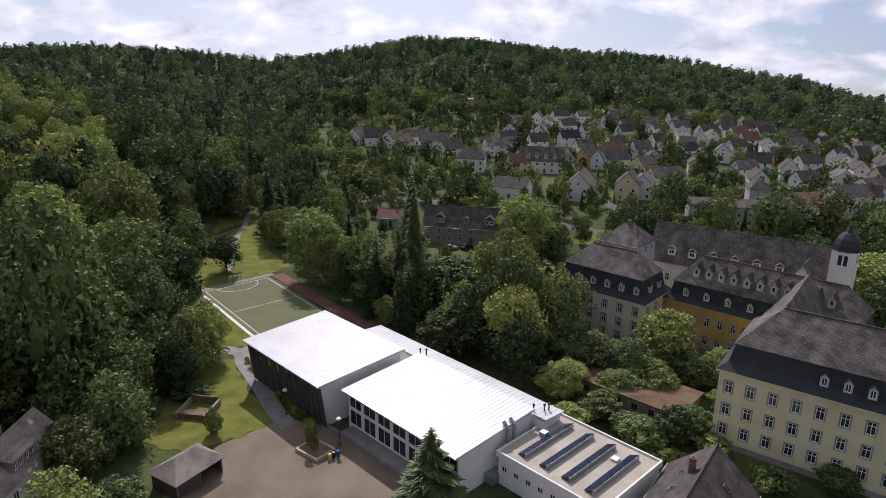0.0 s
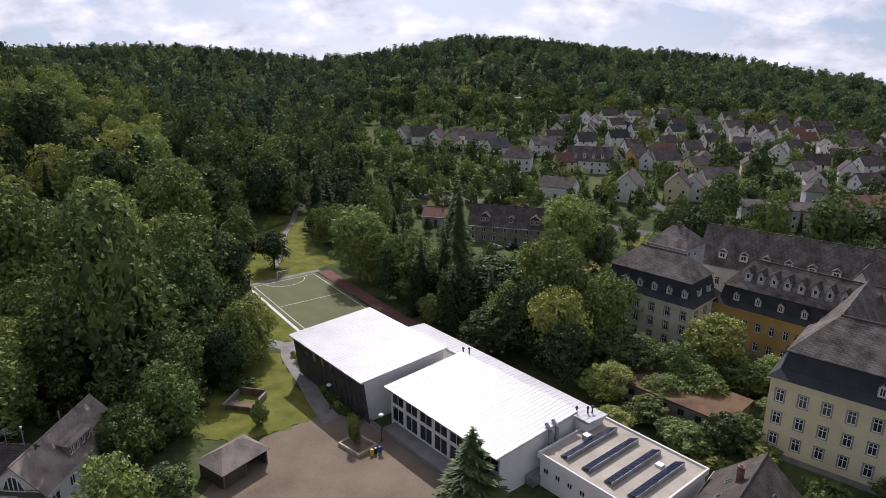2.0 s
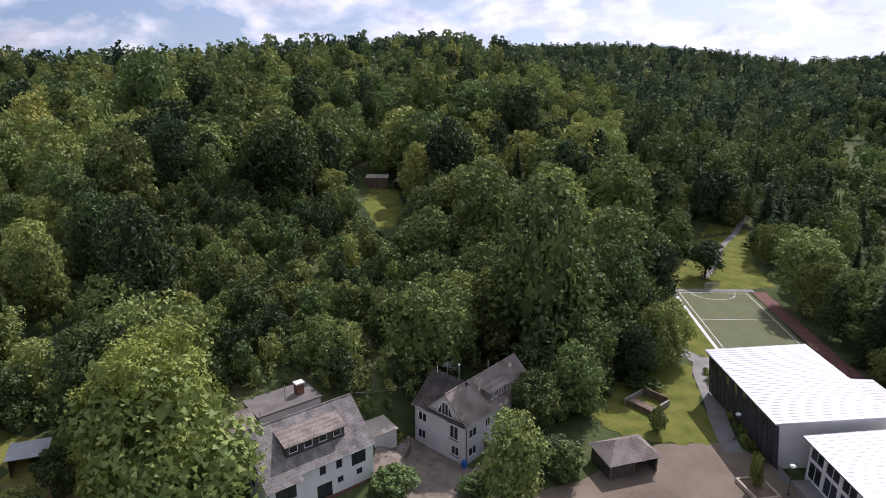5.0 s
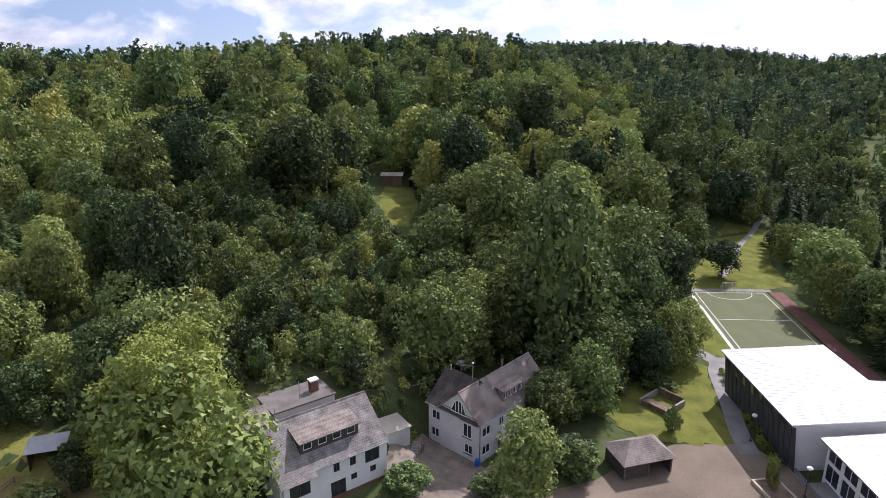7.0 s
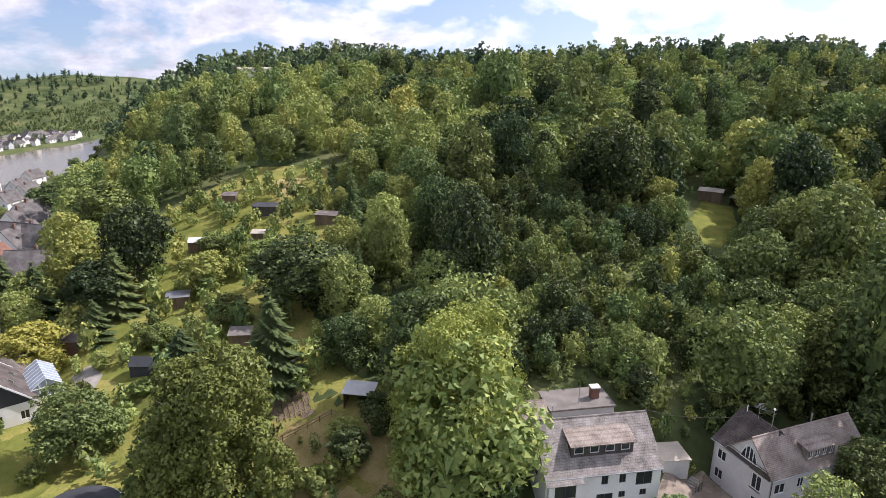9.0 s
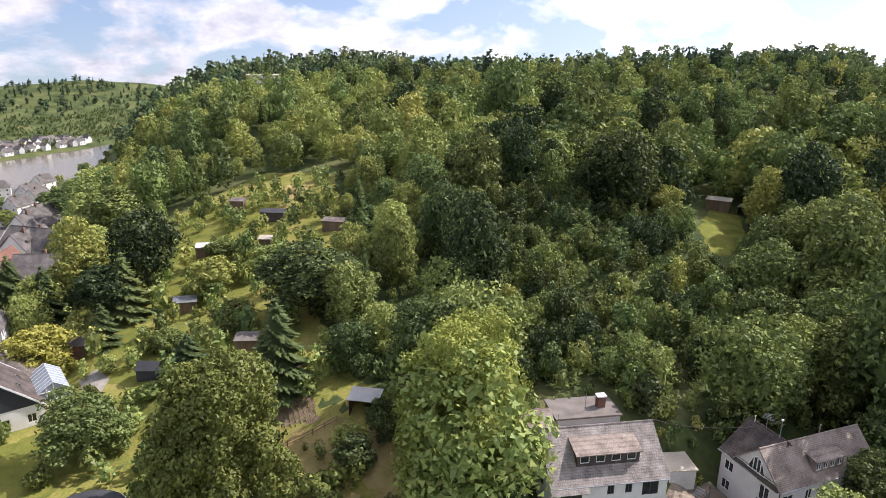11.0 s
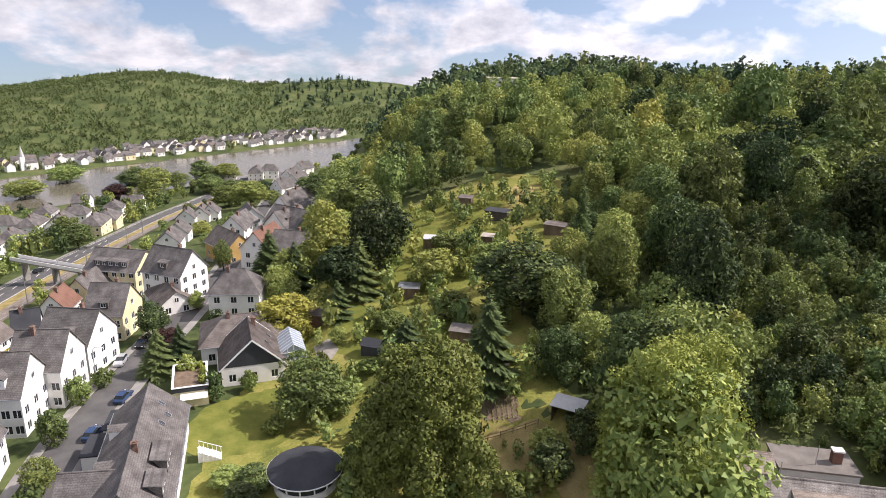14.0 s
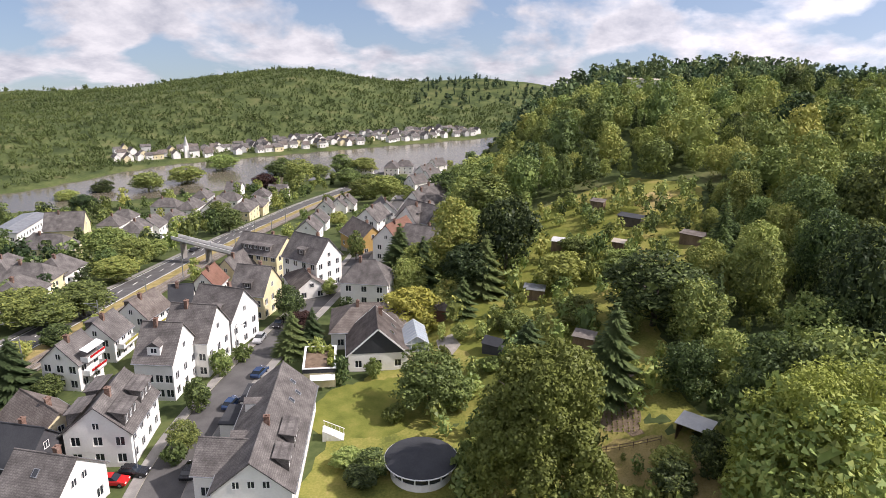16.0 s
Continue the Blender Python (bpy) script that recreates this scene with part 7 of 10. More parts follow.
# ---------------------------------------------------------------- two villas under the hill
def block(root, name, lo, hi, mat, label=""):
    bm = bmesh.new()
    box(bm, lo[0], hi[0], lo[1], hi[1], lo[2], hi[2])
    return part(name, bm, mat, root, label)


def rod(root, name, a, b, thick, mat="steel", label=""):
    bm = bmesh.new()
    tube(bm, a, b, thick, thick, 7)
    return part(name, bm, mat, root, label)


def chunky_frames(root, name, hole, origin, along, mat="frame"):
    set_window(root, origin, along, hole, mat, 1, name)


# villa with a cross wing: front gable towards -y, long side towards +x
villa = house("villa", -56.2, 74.4, -90.0, 17.0, 7.6, 6.8, 10.4, "grey-white two-storey villa with brown worn roof and dormer", wall="palegrey", roof="wornroof", over=0.35, gablewin=0, door=False, base=0.0, chimneys=(), group="villas",
              openings={1: [(4.9, 1.0, 1.5, 1.5), (4.6, 3.6, 1.6, 2.2)],
                        2: [(0.9, 1.0, 1.8, 1.5), (4.6, 0.15, 1.1, 2.1), (7.4, 1.2, 1.6, 1.3), (12.4, 1.0, 1.5, 1.5), (0.9, 4.0, 1.8, 1.5), (4.8, 4.1, 1.1, 1.5), (7.7, 4.1, 1.1, 1.5), (11.6, 4.0, 1.2, 1.7)],
                        0: [(2.0, 4.0, 1.2, 1.5), (6.0, 4.0, 1.2, 1.5)], 3: [(1.5, 4.0, 1.2, 1.5), (5.0, 1.0, 1.2, 1.5)]},
              dormers=((1, 0.3, 4.9, "shed", 1.75, 4),))
# glazed gable above a dark loggia
bm = bmesh.new()
slab(bm, [(8.53, -1.5, 7.0), (8.53, 1.5, 7.0), (8.53, 0.75, 8.75), (8.53, 0.0, 9.15), (8.53, -0.75, 8.75)], 0.05)
gable = part("gable_window", bm, "glass", villa)
for a, b in (((-1.5, 7.0), (-0.75, 8.75)), ((-0.75, 8.75), (0, 9.15)), ((0, 9.15), (0.75, 8.75)), ((0.75, 8.75), (1.5, 7.0)), ((-0.6, 7.0), (-0.6, 8.8)), ((0.6, 7.0), (0.6, 8.8)), ((0, 7.0), (0, 9.1)), ((-1.5, 7.0), (1.5, 7.0))):
    rod(gable, "glazing_bar", (8.57, *a), (8.57, *b), 0.07, "frame")
block(villa, "loggia_beam", (8.52, -3.7, 6.25), (8.72, 3.7, 6.95), "darkframe", "dark timber band below the gable window")
rod(villa, "railing", (8.7, -3.5, 7.35), (8.7, 3.5, 7.35), 0.04, "darkframe")
bm = bmesh.new()
slab(bm, [(2.3, 3.85, 2.75), (4.4, 3.85, 2.75), (4.4, 5.0, 2.45), (2.3, 5.0, 2.45)], 0.09)
part("canopy", bm, "paleroof", villa, "small white canopy over the door")
for k in range(2):
    block(villa, "doorstep", (2.4 + 0.2 * k, 3.84, -0.3), (4.3 - 0.2 * k, 5.1 - 0.45 * k, 0.12 + 0.14 * k), "paving")
rod(villa, "downpipe", (8.35, 3.9, 0.1), (8.35, 3.9, 6.5), 0.06, "darkframe")
block(villa, "rear_balcony", (-9.2, 1.2, 3.7), (-8.55, 3.9, 3.9), "paving")
rod(villa, "balcony_rail", (-9.15, 1.2, 4.9), (-9.15, 3.9, 4.9), 0.04, "frame")
rod(villa, "vent_pipe", (-1.6, 0, 10.3), (-1.6, 0, 11.9), 0.09)
for hole, o in (((4.9, 1.0, 1.5, 1.5), 1), ((4.6, 3.6, 1.6, 2.2), 1)):
    block(villa, "sill", (8.5, -3.8 + hole[0] - 0.1, hole[1] - 0.09), (8.63, -3.8 + hole[0] + hole[2] + 0.1, hole[1] - 0.01), "darkframe")
wing = house("villa_wing", -59.2, 70.42, 0.0, 6.5, 8.8, 6.8, 10.4, "grey-white villa wing with dark slate roof", wall="palegrey", roof="slatedark", over=0.4, gablewin=1, door=False, base=0.0, chimneys=(), group="villas",
             openings={0: [(0.7, 1.0, 1.5, 1.5), (0.8, 4.0, 1.6, 1.5)], 3: [(2.0, 4.0, 1.2, 1.5), (5.4, 4.0, 1.2, 1.5), (3.6, 1.0, 1.2, 1.5)], 2: [(2.0, 4.0, 1.2, 1.5)]})
rod(wing, "downpipe", (-3.15, -4.48, 0.1), (-3.15, -4.48, 6.5), 0.05, "darkframe")
mast = thing("roof_antenna", pose(-59.6, 70.3, 10.4), "thin roof antenna with dipole rods", "antenna")
rod(mast, "pole", (0, 0, -0.1), (0, 0, 2.3), 0.04)
for k in range(5):
    rod(mast, "dipole", (-0.75 + 0.1 * k, -0.3, 1.4 + 0.2 * k), (0.75 - 0.1 * k, 0.3, 1.5 + 0.2 * k), 0.03)
mast = thing("roof_pole", pose(-57.3, 70.3, 10.4), "steel roof pole carrying overhead wires", "pole")
rod(mast, "pole", (0, 0, -0.1), (0, 0, 2.5), 0.07)
block(mast, "cap", (-0.12, -0.12, 2.5), (0.12, 0.12, 2.7), "frame")
rod(mast, "stay", (0, 0, 2.2), (-2.2, 0, 1.5), 0.025)
pipe = thing("roof_pole", pose(-61.6, 70.3, 10.4), "short pale vent pole on the ridge", "pole")
rod(pipe, "pole", (0, 0, -0.1), (0, 0, 0.9), 0.07, "frame")
bin_ = thing("recycling_bin", pose(-52.3, 65.6, 0.05, 0, 0, 12), "small blue plastic recycling bin beside the villa", "bin")
block(bin_, "body", (-0.3, -0.35, 0), (0.3, 0.35, 0.95), "blue")
block(bin_, "lid", (-0.33, -0.4, 0.95), (0.33, 0.38, 1.03), "blue")

# lower villa with the long dormer
low = house("villa", -65.9, 47.4, 78.8, 15.4, 11.4, 5.9, 10.4, "white house with worn slate roof and long dormer", wall="white", roof="wornslate", over=0.35, gablewin=1, door=False, base=1.6, chimneys=(), group="villas",
            openings={0: [(6.9, 0.2, 2.2, 2.3), (9.9, 1.7, 0.9, 0.9), (12.8, 1.7, 0.9, 0.9), (7.4, 3.9, 0.9, 1.3), (9.8, 3.9, 0.9, 1.3), (12.1, 3.3, 2.2, 2.0)],
                      1: [(2.0, 3.6, 1.1, 1.3), (7.0, 3.6, 1.1, 1.3)], 3: [(3.0, 3.6, 1.1, 1.3), (7.0, 3.6, 1.1, 1.3)]},
            frame="darkframe")
# long dormer, slate-hung, with four white windows
dw, y1, zb = 8.4, 4.1, 7.15
bm = bmesh.new()
holes = row_of(4, dw, 0.45, 1.25, 1.0)
facade(bm, (-4.0, -y1, zb), (1, 0, 0), dw, 1.75, holes)
for px in (-4.0, -4.0 + dw):
    bm.faces.new([bm.verts.new(q) for q in ((px, -y1, zb), (px, -y1, zb + 1.75), (px, -1.3, zb + 2.4))])
dorm = part("dormer", bm, "slatedark", low, "dark slate-hung dormer")
for hole in holes:
    set_window(dorm, (-4.0, -y1, zb), (1, 0, 0), hole, "frame", 0)
bm = bmesh.new()
slab(bm, [(-4.25, -y1 - 0.35, zb + 1.78), (-3.75 + dw, -y1 - 0.35, zb + 1.78), (-3.75 + dw, -1.1, zb + 2.5), (-4.25, -1.1, zb + 2.5)], 0.14)
part("dormer_roof", bm, "wornroof", dorm)
# bay with the picture window under a lower eave
bm = bmesh.new()
hole = (0.8, 2.9, 2.8, 1.9)
facade(bm, (-7.5, -6.35, 0), (1, 0, 0), 4.3, 5.1, [hole])
facade(bm, (-3.2, -6.35, 0), (0, 1, 0), 0.7, 5.3, [])
facade(bm, (-7.5, -5.65, 0), (0, -1, 0), 0.7, 5.3, [])
bay = part("bay", bm, "white", low)
set_window(bay, (-7.5, -6.35, 0), (1, 0, 0), hole, "darkframe", 1)
bm = bmesh.new()
slab(bm, [(-7.95, -6.8, 5.12), (-3.0, -6.8, 5.12), (-3.0, -5.5, 6.12), (-7.95, -5.5, 6.12)], 0.12)
part("bay_roof", bm, "wornslate", bay)
rod(low, "downpipe", (7.6, -5.85, 0.1), (7.6, -5.85, 5.7), 0.06, "frame")
block(low, "base_course", (-7.8, -5.85, -1.6), (7.8, -5.76, 0.35), "redtile", "dark red-brown base course")
rod(low, "roof_pole", (-5.2, 0.4, 10.2), (-5.2, 0.4, 12.2), 0.05)
ext = thing("rear_extension", pose(-73.6, 50.6, 3.0, 0, 0, 78.8), "low rear extension with flat grey felt roof", "extension")
block(ext, "wall", (-5.0, -2.6, -2.0), (4.4, 2.6, 6.6), "greywall")
block(ext, "roof", (-5.2, -2.8, 6.6), (4.6, 2.8, 6.85), "felt")
block(ext, "chimney", (1.7, -0.6, 6.85), (2.9, 0.3, 8.5), "redtile")
block(ext, "chimney_cap", (1.6, -0.7, 8.5), (3.0, 0.4, 8.7), "white")
rod(ext, "pole", (-0.4, -1.2, 6.8), (-0.4, -1.2, 9.6), 0.05)
side = thing("side_annexe", pose(-74.2, 43.4, 3.0, 0, 0, 78.8), "small annexe with worn brown roof behind the house", "annexe")
block(side, "wall", (-3.0, -2.6, -2.0), (1.6, 2.6, 6.0), "greywall")
bm = bmesh.new()
for sy in (-1, 1):
    slab(bm, [(-3.3, sy * 2.9, 5.9), (1.8, sy * 2.9, 5.9), (1.8, 0, 7.6), (-3.3, 0, 7.6)], 0.12)
part("roof", bm, "wornroof", side)
# grey flat shed, terrace posts and steps between the villas
sh = thing("garden_shed", pose(-63.6, 59.6, lie(-63.6, 59.6), 0, 0, 75), "small shed with grey flat roof between the villas", "shed")
block(sh, "wall", (-1.8, -2.0, -1.0), (1.8, 2.0, 2.0), "greywall")
block(sh, "roof", (-2.0, -2.2, 2.0), (2.0, 2.2, 2.14), "flatroof")
HOUSES.append((-63.6, 59.6, 3.0))
st = thing("garden_steps", pose(-60.4, 61.0, lie(-60.4, 61.0), 0, 0, 20), "pale timber-edged garden steps with handrail", "steps")
for k in range(7):
    block(st, "step", (-0.8, -1.6 + k * 0.42, -0.5), (0.8, -1.2 + k * 0.42, 0.08 + 0.14 * k), "paving")
for k in range(4):
    rod(st, "post", (0.9, -1.5 + k * 0.9, -0.2), (0.9, -1.5 + k * 0.9, 1.2 + 0.3 * k), 0.05, "timber")
rod(st, "handrail", (0.9, -1.6, 1.15), (0.9, 1.3, 2.1), 0.05, "timber")
wire = thing("overhead_wire", pose(0, 0, 0), "thin dark overhead wire between the villas", "wire")
ends = Vector((-57.3, 70.3, 12.8)), Vector((-64.4, 55.0, 12.2))
for k in range(8):
    a, b = ends[0].lerp(ends[1], k / 8), ends[0].lerp(ends[1], (k + 1) / 8)
    a.z -= 1.2 * (k / 8) * (1 - k / 8) * 4
    b.z -= 1.2 * ((k + 1) / 8) * (1 - (k + 1) / 8) * 4
    rod(wire, "strand", a, b, 0.03, "darkframe")
# ---------------------------------------------------------------- garden things
def shed(x, y, turn, w, d, h, label, wall="timber", roof="greywall", pitch=0.35, gable=False, open_front=False):
    root = thing("garden_shed", pose(x, y, lie(x, y) + 0.02, 0, 0, turn), label, "shed")
    HOUSES.append((x, y, max(w, d) * 0.5 + 1.2))
    hw, hd = w / 2, d / 2
    bm = bmesh.new()
    facade(bm, (hw, -hd, -0.6), (0, 1, 0), d, h + 0.6, [])
    facade(bm, (hw, hd, -0.6), (-1, 0, 0), w, h + 0.6, [])
    facade(bm, (-hw, hd, -0.6), (0, -1, 0), d, h + 0.6, [])
    if not open_front:
        facade(bm, (-hw, -hd, -0.6), (1, 0, 0), w, h + 0.6, [])
    bmesh.ops.remove_doubles(bm, verts=bm.verts, dist=0.001)
    bmesh.ops.solidify(bm, geom=bm.faces, thickness=-0.06)
    part("wall", bm, wall, root)
    if not open_front:
        bm = bmesh.new()
        box(bm, -0.45, 0.45, -hd - 0.04, -hd - 0.003, 0, 1.9)
        part("door", bm, "darkframe", root)
    bm = bmesh.new()
    if gable:
        for sy in (-1, 1):
            slab(bm, [(-hw - 0.25, sy * (hd + 0.3), h - 0.05), (hw + 0.25, sy * (hd + 0.3), h - 0.05), (hw + 0.25, 0, h + pitch * hd * 2), (-hw - 0.25, 0, h + pitch * hd * 2)], 0.08)
    else:
        slab(bm, [(-hw - 0.3, -hd - 0.4, h + 0.12), (hw + 0.3, -hd - 0.4, h + 0.12), (hw + 0.3, hd + 0.3, h + 0.12 + pitch), (-hw - 0.3, hd + 0.3, h + 0.12 + pitch)], 0.08)
    part("roof", bm, roof, root)
    return root


shed(-166.2, 2.5, 80, 3.7, 2.7, 2.2, "small grey-roofed garden shed on the meadow")
shed(-162.7, 16.5, 70, 2.7, 1.9, 1.9, "small pale-roofed garden hut on the meadow", roof="flatroof")
shed(-140.2, -2.6, 85, 4.2, 2.6, 2.3, "weathered timber shed with grey sheet roof", roof="steel")
shed(-115.2, 7.4, 75, 3.5, 2.6, 2.4, "timber shed with grey roof beside the fir", roof="felt")
shed(-90.0, 22.4, 60, 4.3, 3.0, 2.2, "open garden shelter with flat grey roof", open_front=True)
shed(-133.0, -20.8, 85, 4.5, 3.5, 2.2, "red-brown timber garden house with gabled roof", wall="redtile", roof="slatebrown", gable=True)
shed(-114.8, -8.8, 70, 3.4, 2.9, 1.9, "small black garden shed with gabled roof", wall="darkwall", roof="darkroof", gable=True)
shed(-190.0, 12.5, 70, 3.5, 2.6, 2.4, "brown allotment hut at the wood edge", roof="slatebrown")
shed(-176.0, 20.2, 65, 6.0, 2.7, 2.2, "long dark allotment shed with open front", wall="darkframe", roof="darkroof")
shed(-161.5, 33.2, 60, 5.2, 2.7, 2.2, "grey allotment shed among shrubs", roof="slatebrown")
shed(-198.5, -22.0, 75, 4.0, 2.4, 2.2, "white-roofed greenhouse below the slope", wall="greywall", roof="frame")
shed(-146.5, 139.5, 40, 6.2, 3.2, 3.0, "timber forest hut with pale flat roof", roof="flatroof")
shed(-140.6, 144.4, 30, 4.4, 2.8, 2.6, "open timber lean-to beside the forest hut", roof="felt", open_front=True)

# round pavilion
root = thing("round_pavilion", pose(-81.9, -15.9, lie(-81.9, -15.9), 0, 0, 0), "round white pavilion with dark felt roof", "pavilion")
bm = bmesh.new()
tube(bm, (0, 0, -0.5), (0, 0, 1.1), 4.4, 4.4, 28)
part("wall", bm, "white", root)
bm = bmesh.new()
tube(bm, (0, 0, 1.1), (0, 0, 2.6), 4.25, 4.25, 28)
band = part("window_band", bm, "glass", root)
for k in range(14):
    t = k * math.tau / 14
    bm = bmesh.new()
    box(bm, 4.22, 4.4, -0.09, 0.09, 1.1, 2.62)
    p = part("post", bm, "frame", root)
    p.matrix_basis = Matrix.Rotation(t, 4, "Z")
bm = bmesh.new()
apex = bm.verts.new((0, 0, 4.25))
rim = [bm.verts.new((5.2 * math.cos(k * math.tau / 28), 5.2 * math.sin(k * math.tau / 28), 2.75)) for k in range(28)]
low_rim = [bm.verts.new((5.2 * math.cos(k * math.tau / 28), 5.2 * math.sin(k * math.tau / 28), 2.55)) for k in range(28)]
for k in range(28):
    j = (k + 1) % 28
    bm.faces.new((rim[k], rim[j], apex))
    bm.faces.new((low_rim[k], low_rim[j], rim[j], rim[k]))
bm.faces.new(low_rim[::-1])
rf = part("roof", bm, "darkroof", root)
bm = bmesh.new()
for k in range(28):
    a, b = k * math.tau / 28, (k + 1) * math.tau / 28
    tube(bm, (5.24 * math.cos(a), 5.24 * math.sin(a), 2.6), (5.24 * math.cos(b), 5.24 * math.sin(b), 2.6), 0.09, sides=5)
part("gutter", bm, "frame", rf)

# house with dark gable and glass conservatory
bx, by = -116.2, -31.6
root = house("garden_house", bx, by, 17.5, 11.0, 11.0, 3.7, 8.6, "white house with dark slate gable roof and skylights", wall="white", roof="slatedark", rows=((0.8, 1.3, 1.5),), cols=(3, 3),
             gablewin=0, chimneys=((-0.5, 0.15),), skylights=((1, -2, 0.5), (1, 2, 0.6)), base=0.0)
for sx in (-1, 1):
    bm = bmesh.new()
    slab(bm, [(sx * 5.56, -5.4, 3.7), (sx * 5.56, 5.4, 3.7), (sx * 5.56, 0, 8.4)], 0.06)
    part("gable_cladding", bm, "darkroof", root, "dark slate cladding of the gable")
    for sy in (-1, 1):
        bm = bmesh.new()
        slab(bm, [(sx * 5.72, sy * 5.95, 3.32), (sx * 5.86, sy * 5.95, 3.32), (sx * 5.86, 0, 8.72), (sx * 5.72, 0, 8.72)], 0.26)
        part("barge_board", bm, "frame", root, "white painted barge board")
root = thing("conservatory", pose(-119.5, -24.8, 0.0, 0, 0, 17.5), "white-framed glass conservatory with gabled roof", "conservatory")
bm = bmesh.new()
box(bm, -4.2, 4.2, -2.3, 2.3, -0.6, 2.4)
part("base_wall", bm, "cream", root)
bm = bmesh.new()
box(bm, -4.1, 4.1, -2.2, 2.2, 2.4, 4.0)
for sy in (-1, 1):
    slab(bm, [(-4.2, sy * 2.35, 4.05), (4.2, sy * 2.35, 4.05), (4.2, 0, 5.6), (-4.2, 0, 5.6)], 0.05)
bm.faces.new([bm.verts.new(p) for p in ((4.1, -2.2, 4.0), (4.1, 2.2, 4.0), (4.1, 0, 5.5))])
part("glazing", bm, "sky_toned_glass", root)
for k in range(8):
    x = -4.2 + k * 1.2
    bm = bmesh.new()
    for sy in (-1, 1):
        slab(bm, [(x - 0.05, sy * 2.4, 4.09), (x + 0.05, sy * 2.4, 4.09), (x + 0.05, 0, 5.66), (x - 0.05, 0, 5.66)], 0.05)
        box(bm, x - 0.06, x + 0.06, sy * 2.26 - 0.06, sy * 2.26 + 0.06, 2.4, 4.05)
    part("glazing_bar", bm, "frame", root)
for k in range(5):
    y = -2.2 + k * 1.1
    bm = bmesh.new()
    box(bm, 4.1, 4.2, y - 0.06, y + 0.06, 2.4, 4.0 + (1.5 - abs(y) * 0.68))
    part("glazing_bar", bm, "frame", root)
bm = bmesh.new()
for z in (2.4, 3.95):
    box(bm, 4.1, 4.22, -2.3, 2.3, z, z + 0.14)
part("rail", bm, "frame", root)
root = thing("roof_terrace", pose(-106.6, -39.3, 0.0, 0, 0, 17.5), "flat-roofed cream extension with planted roof terrace", "extension")
bm = bmesh.new()
box(bm, -5, 4, -3.2, 2.4, -0.6, 2.9)
part("wall", bm, "cream", root)
bm = bmesh.new()
for q in ((-5.1, 4.1, -3.3, -3.0), (-5.1, 4.1, 2.2, 2.5), (-5.1, -4.8, -3.0, 2.2), (3.8, 4.1, -3.0, 2.2)):
    box(bm, *q, 2.9, 3.7)
part("parapet", bm, "darkroof", root)
for q in ((-5.15, 4.15, -3.35, -2.95), (-5.15, 4.15, 2.15, 2.55), (-5.15, -4.75, -2.95, 2.15), (3.75, 4.15, -2.95, 2.15)):
    bm = bmesh.new()
    box(bm, *q, 3.7, 3.8)
    part("coping", bm, "frame", root, "white metal coping")
bm = bmesh.new()
box(bm, -4.8, 3.8, -3.0, 2.2, 2.9, 3.0)
part("deck", bm, "timber", root)
bm = bmesh.new()
slab(bm, [(4.1, -2.0, 2.6), (4.1, 2.3, 2.6), (5.6, 2.3, 2.2), (5.6, -2.0, 2.2)], 0.05)
part("awning", bm, "frame", root, "white cloth awning")
# white garden stairs behind the row house
root = thing("garden_stairs", pose(-88.0, -30.8, 0, 0, 0, 13), "white garden stairs with railing behind the row house", "stairs")
for k in range(9):
    bm = bmesh.new()
    box(bm, -0.9, 0.9, -1.8 + k * 0.36, -1.46 + k * 0.36, 0, 1.7 - k * 0.18)
    part("step", bm, "white", root)
for sx in (-1, 1):
    bm = bmesh.new()
    tube(bm, (sx * 0.9, -1.8, 2.6), (sx * 0.9, 1.5, 1.1), 0.05)
    for k in range(6):
        tube(bm, (sx * 0.9, -1.7 + k * 0.6, 0.2), (sx * 0.9, -1.7 + k * 0.6, 2.55 - k * 0.27), 0.03)
    part("railing", bm, "frame", root)
# seedlings in the plot
bm = bmesh.new()
g = np.random.default_rng(5)
for i in range(7):
    for k in range(16):
        x, y = -92.8 - k * 0.5 + g.uniform(-0.08, 0.08), 10.6 + i * 0.78 + g.uniform(-0.08, 0.08)
        z = lie(x, y) + 0.06
        s = g.uniform(0.12, 0.24)
        c = bm.verts.new((x, y, z + s * 1.3))
        ring = [bm.verts.new((x + s * math.cos(t), y + s * math.sin(t), z)) for t in (0.3, 1.5, 2.8, 4.1, 5.4)]
        for a in range(5):
            bm.faces.new((ring[a], ring[(a + 1) % 5], c))
me = bpy.data.meshes.new("seedlings")
bm.to_mesh(me)
bm.free()
me.materials.append(M["lawn"])
tagged(new("seedlings", me), "rows of low green vegetables in brown soil", "vegetables", kind="stuff")
# timber fence by the plot
root = thing("garden_fence", pose(0, 0, 0), "weathered post and rail fence beside the plot", "fence")
line = [(-89.8 - k * 0.1, 8.5 + k * 1.9) for k in range(6)]
for i, (x, y) in enumerate(line):
    bm = bmesh.new()
    tube(bm, (x, y, lie(x, y) - 0.2), (x, y, lie(x, y) + 1.1), 0.06, sides=6)
    part("post", bm, "timber", root)
    if i:
        bm = bmesh.new()
        a, b = line[i - 1], (x, y)
        for h in (0.5, 0.95):
            tube(bm, (*a, lie(*a) + h), (*b, lie(*b) + h), 0.045, sides=6)
        part("rail", bm, "timber", root)

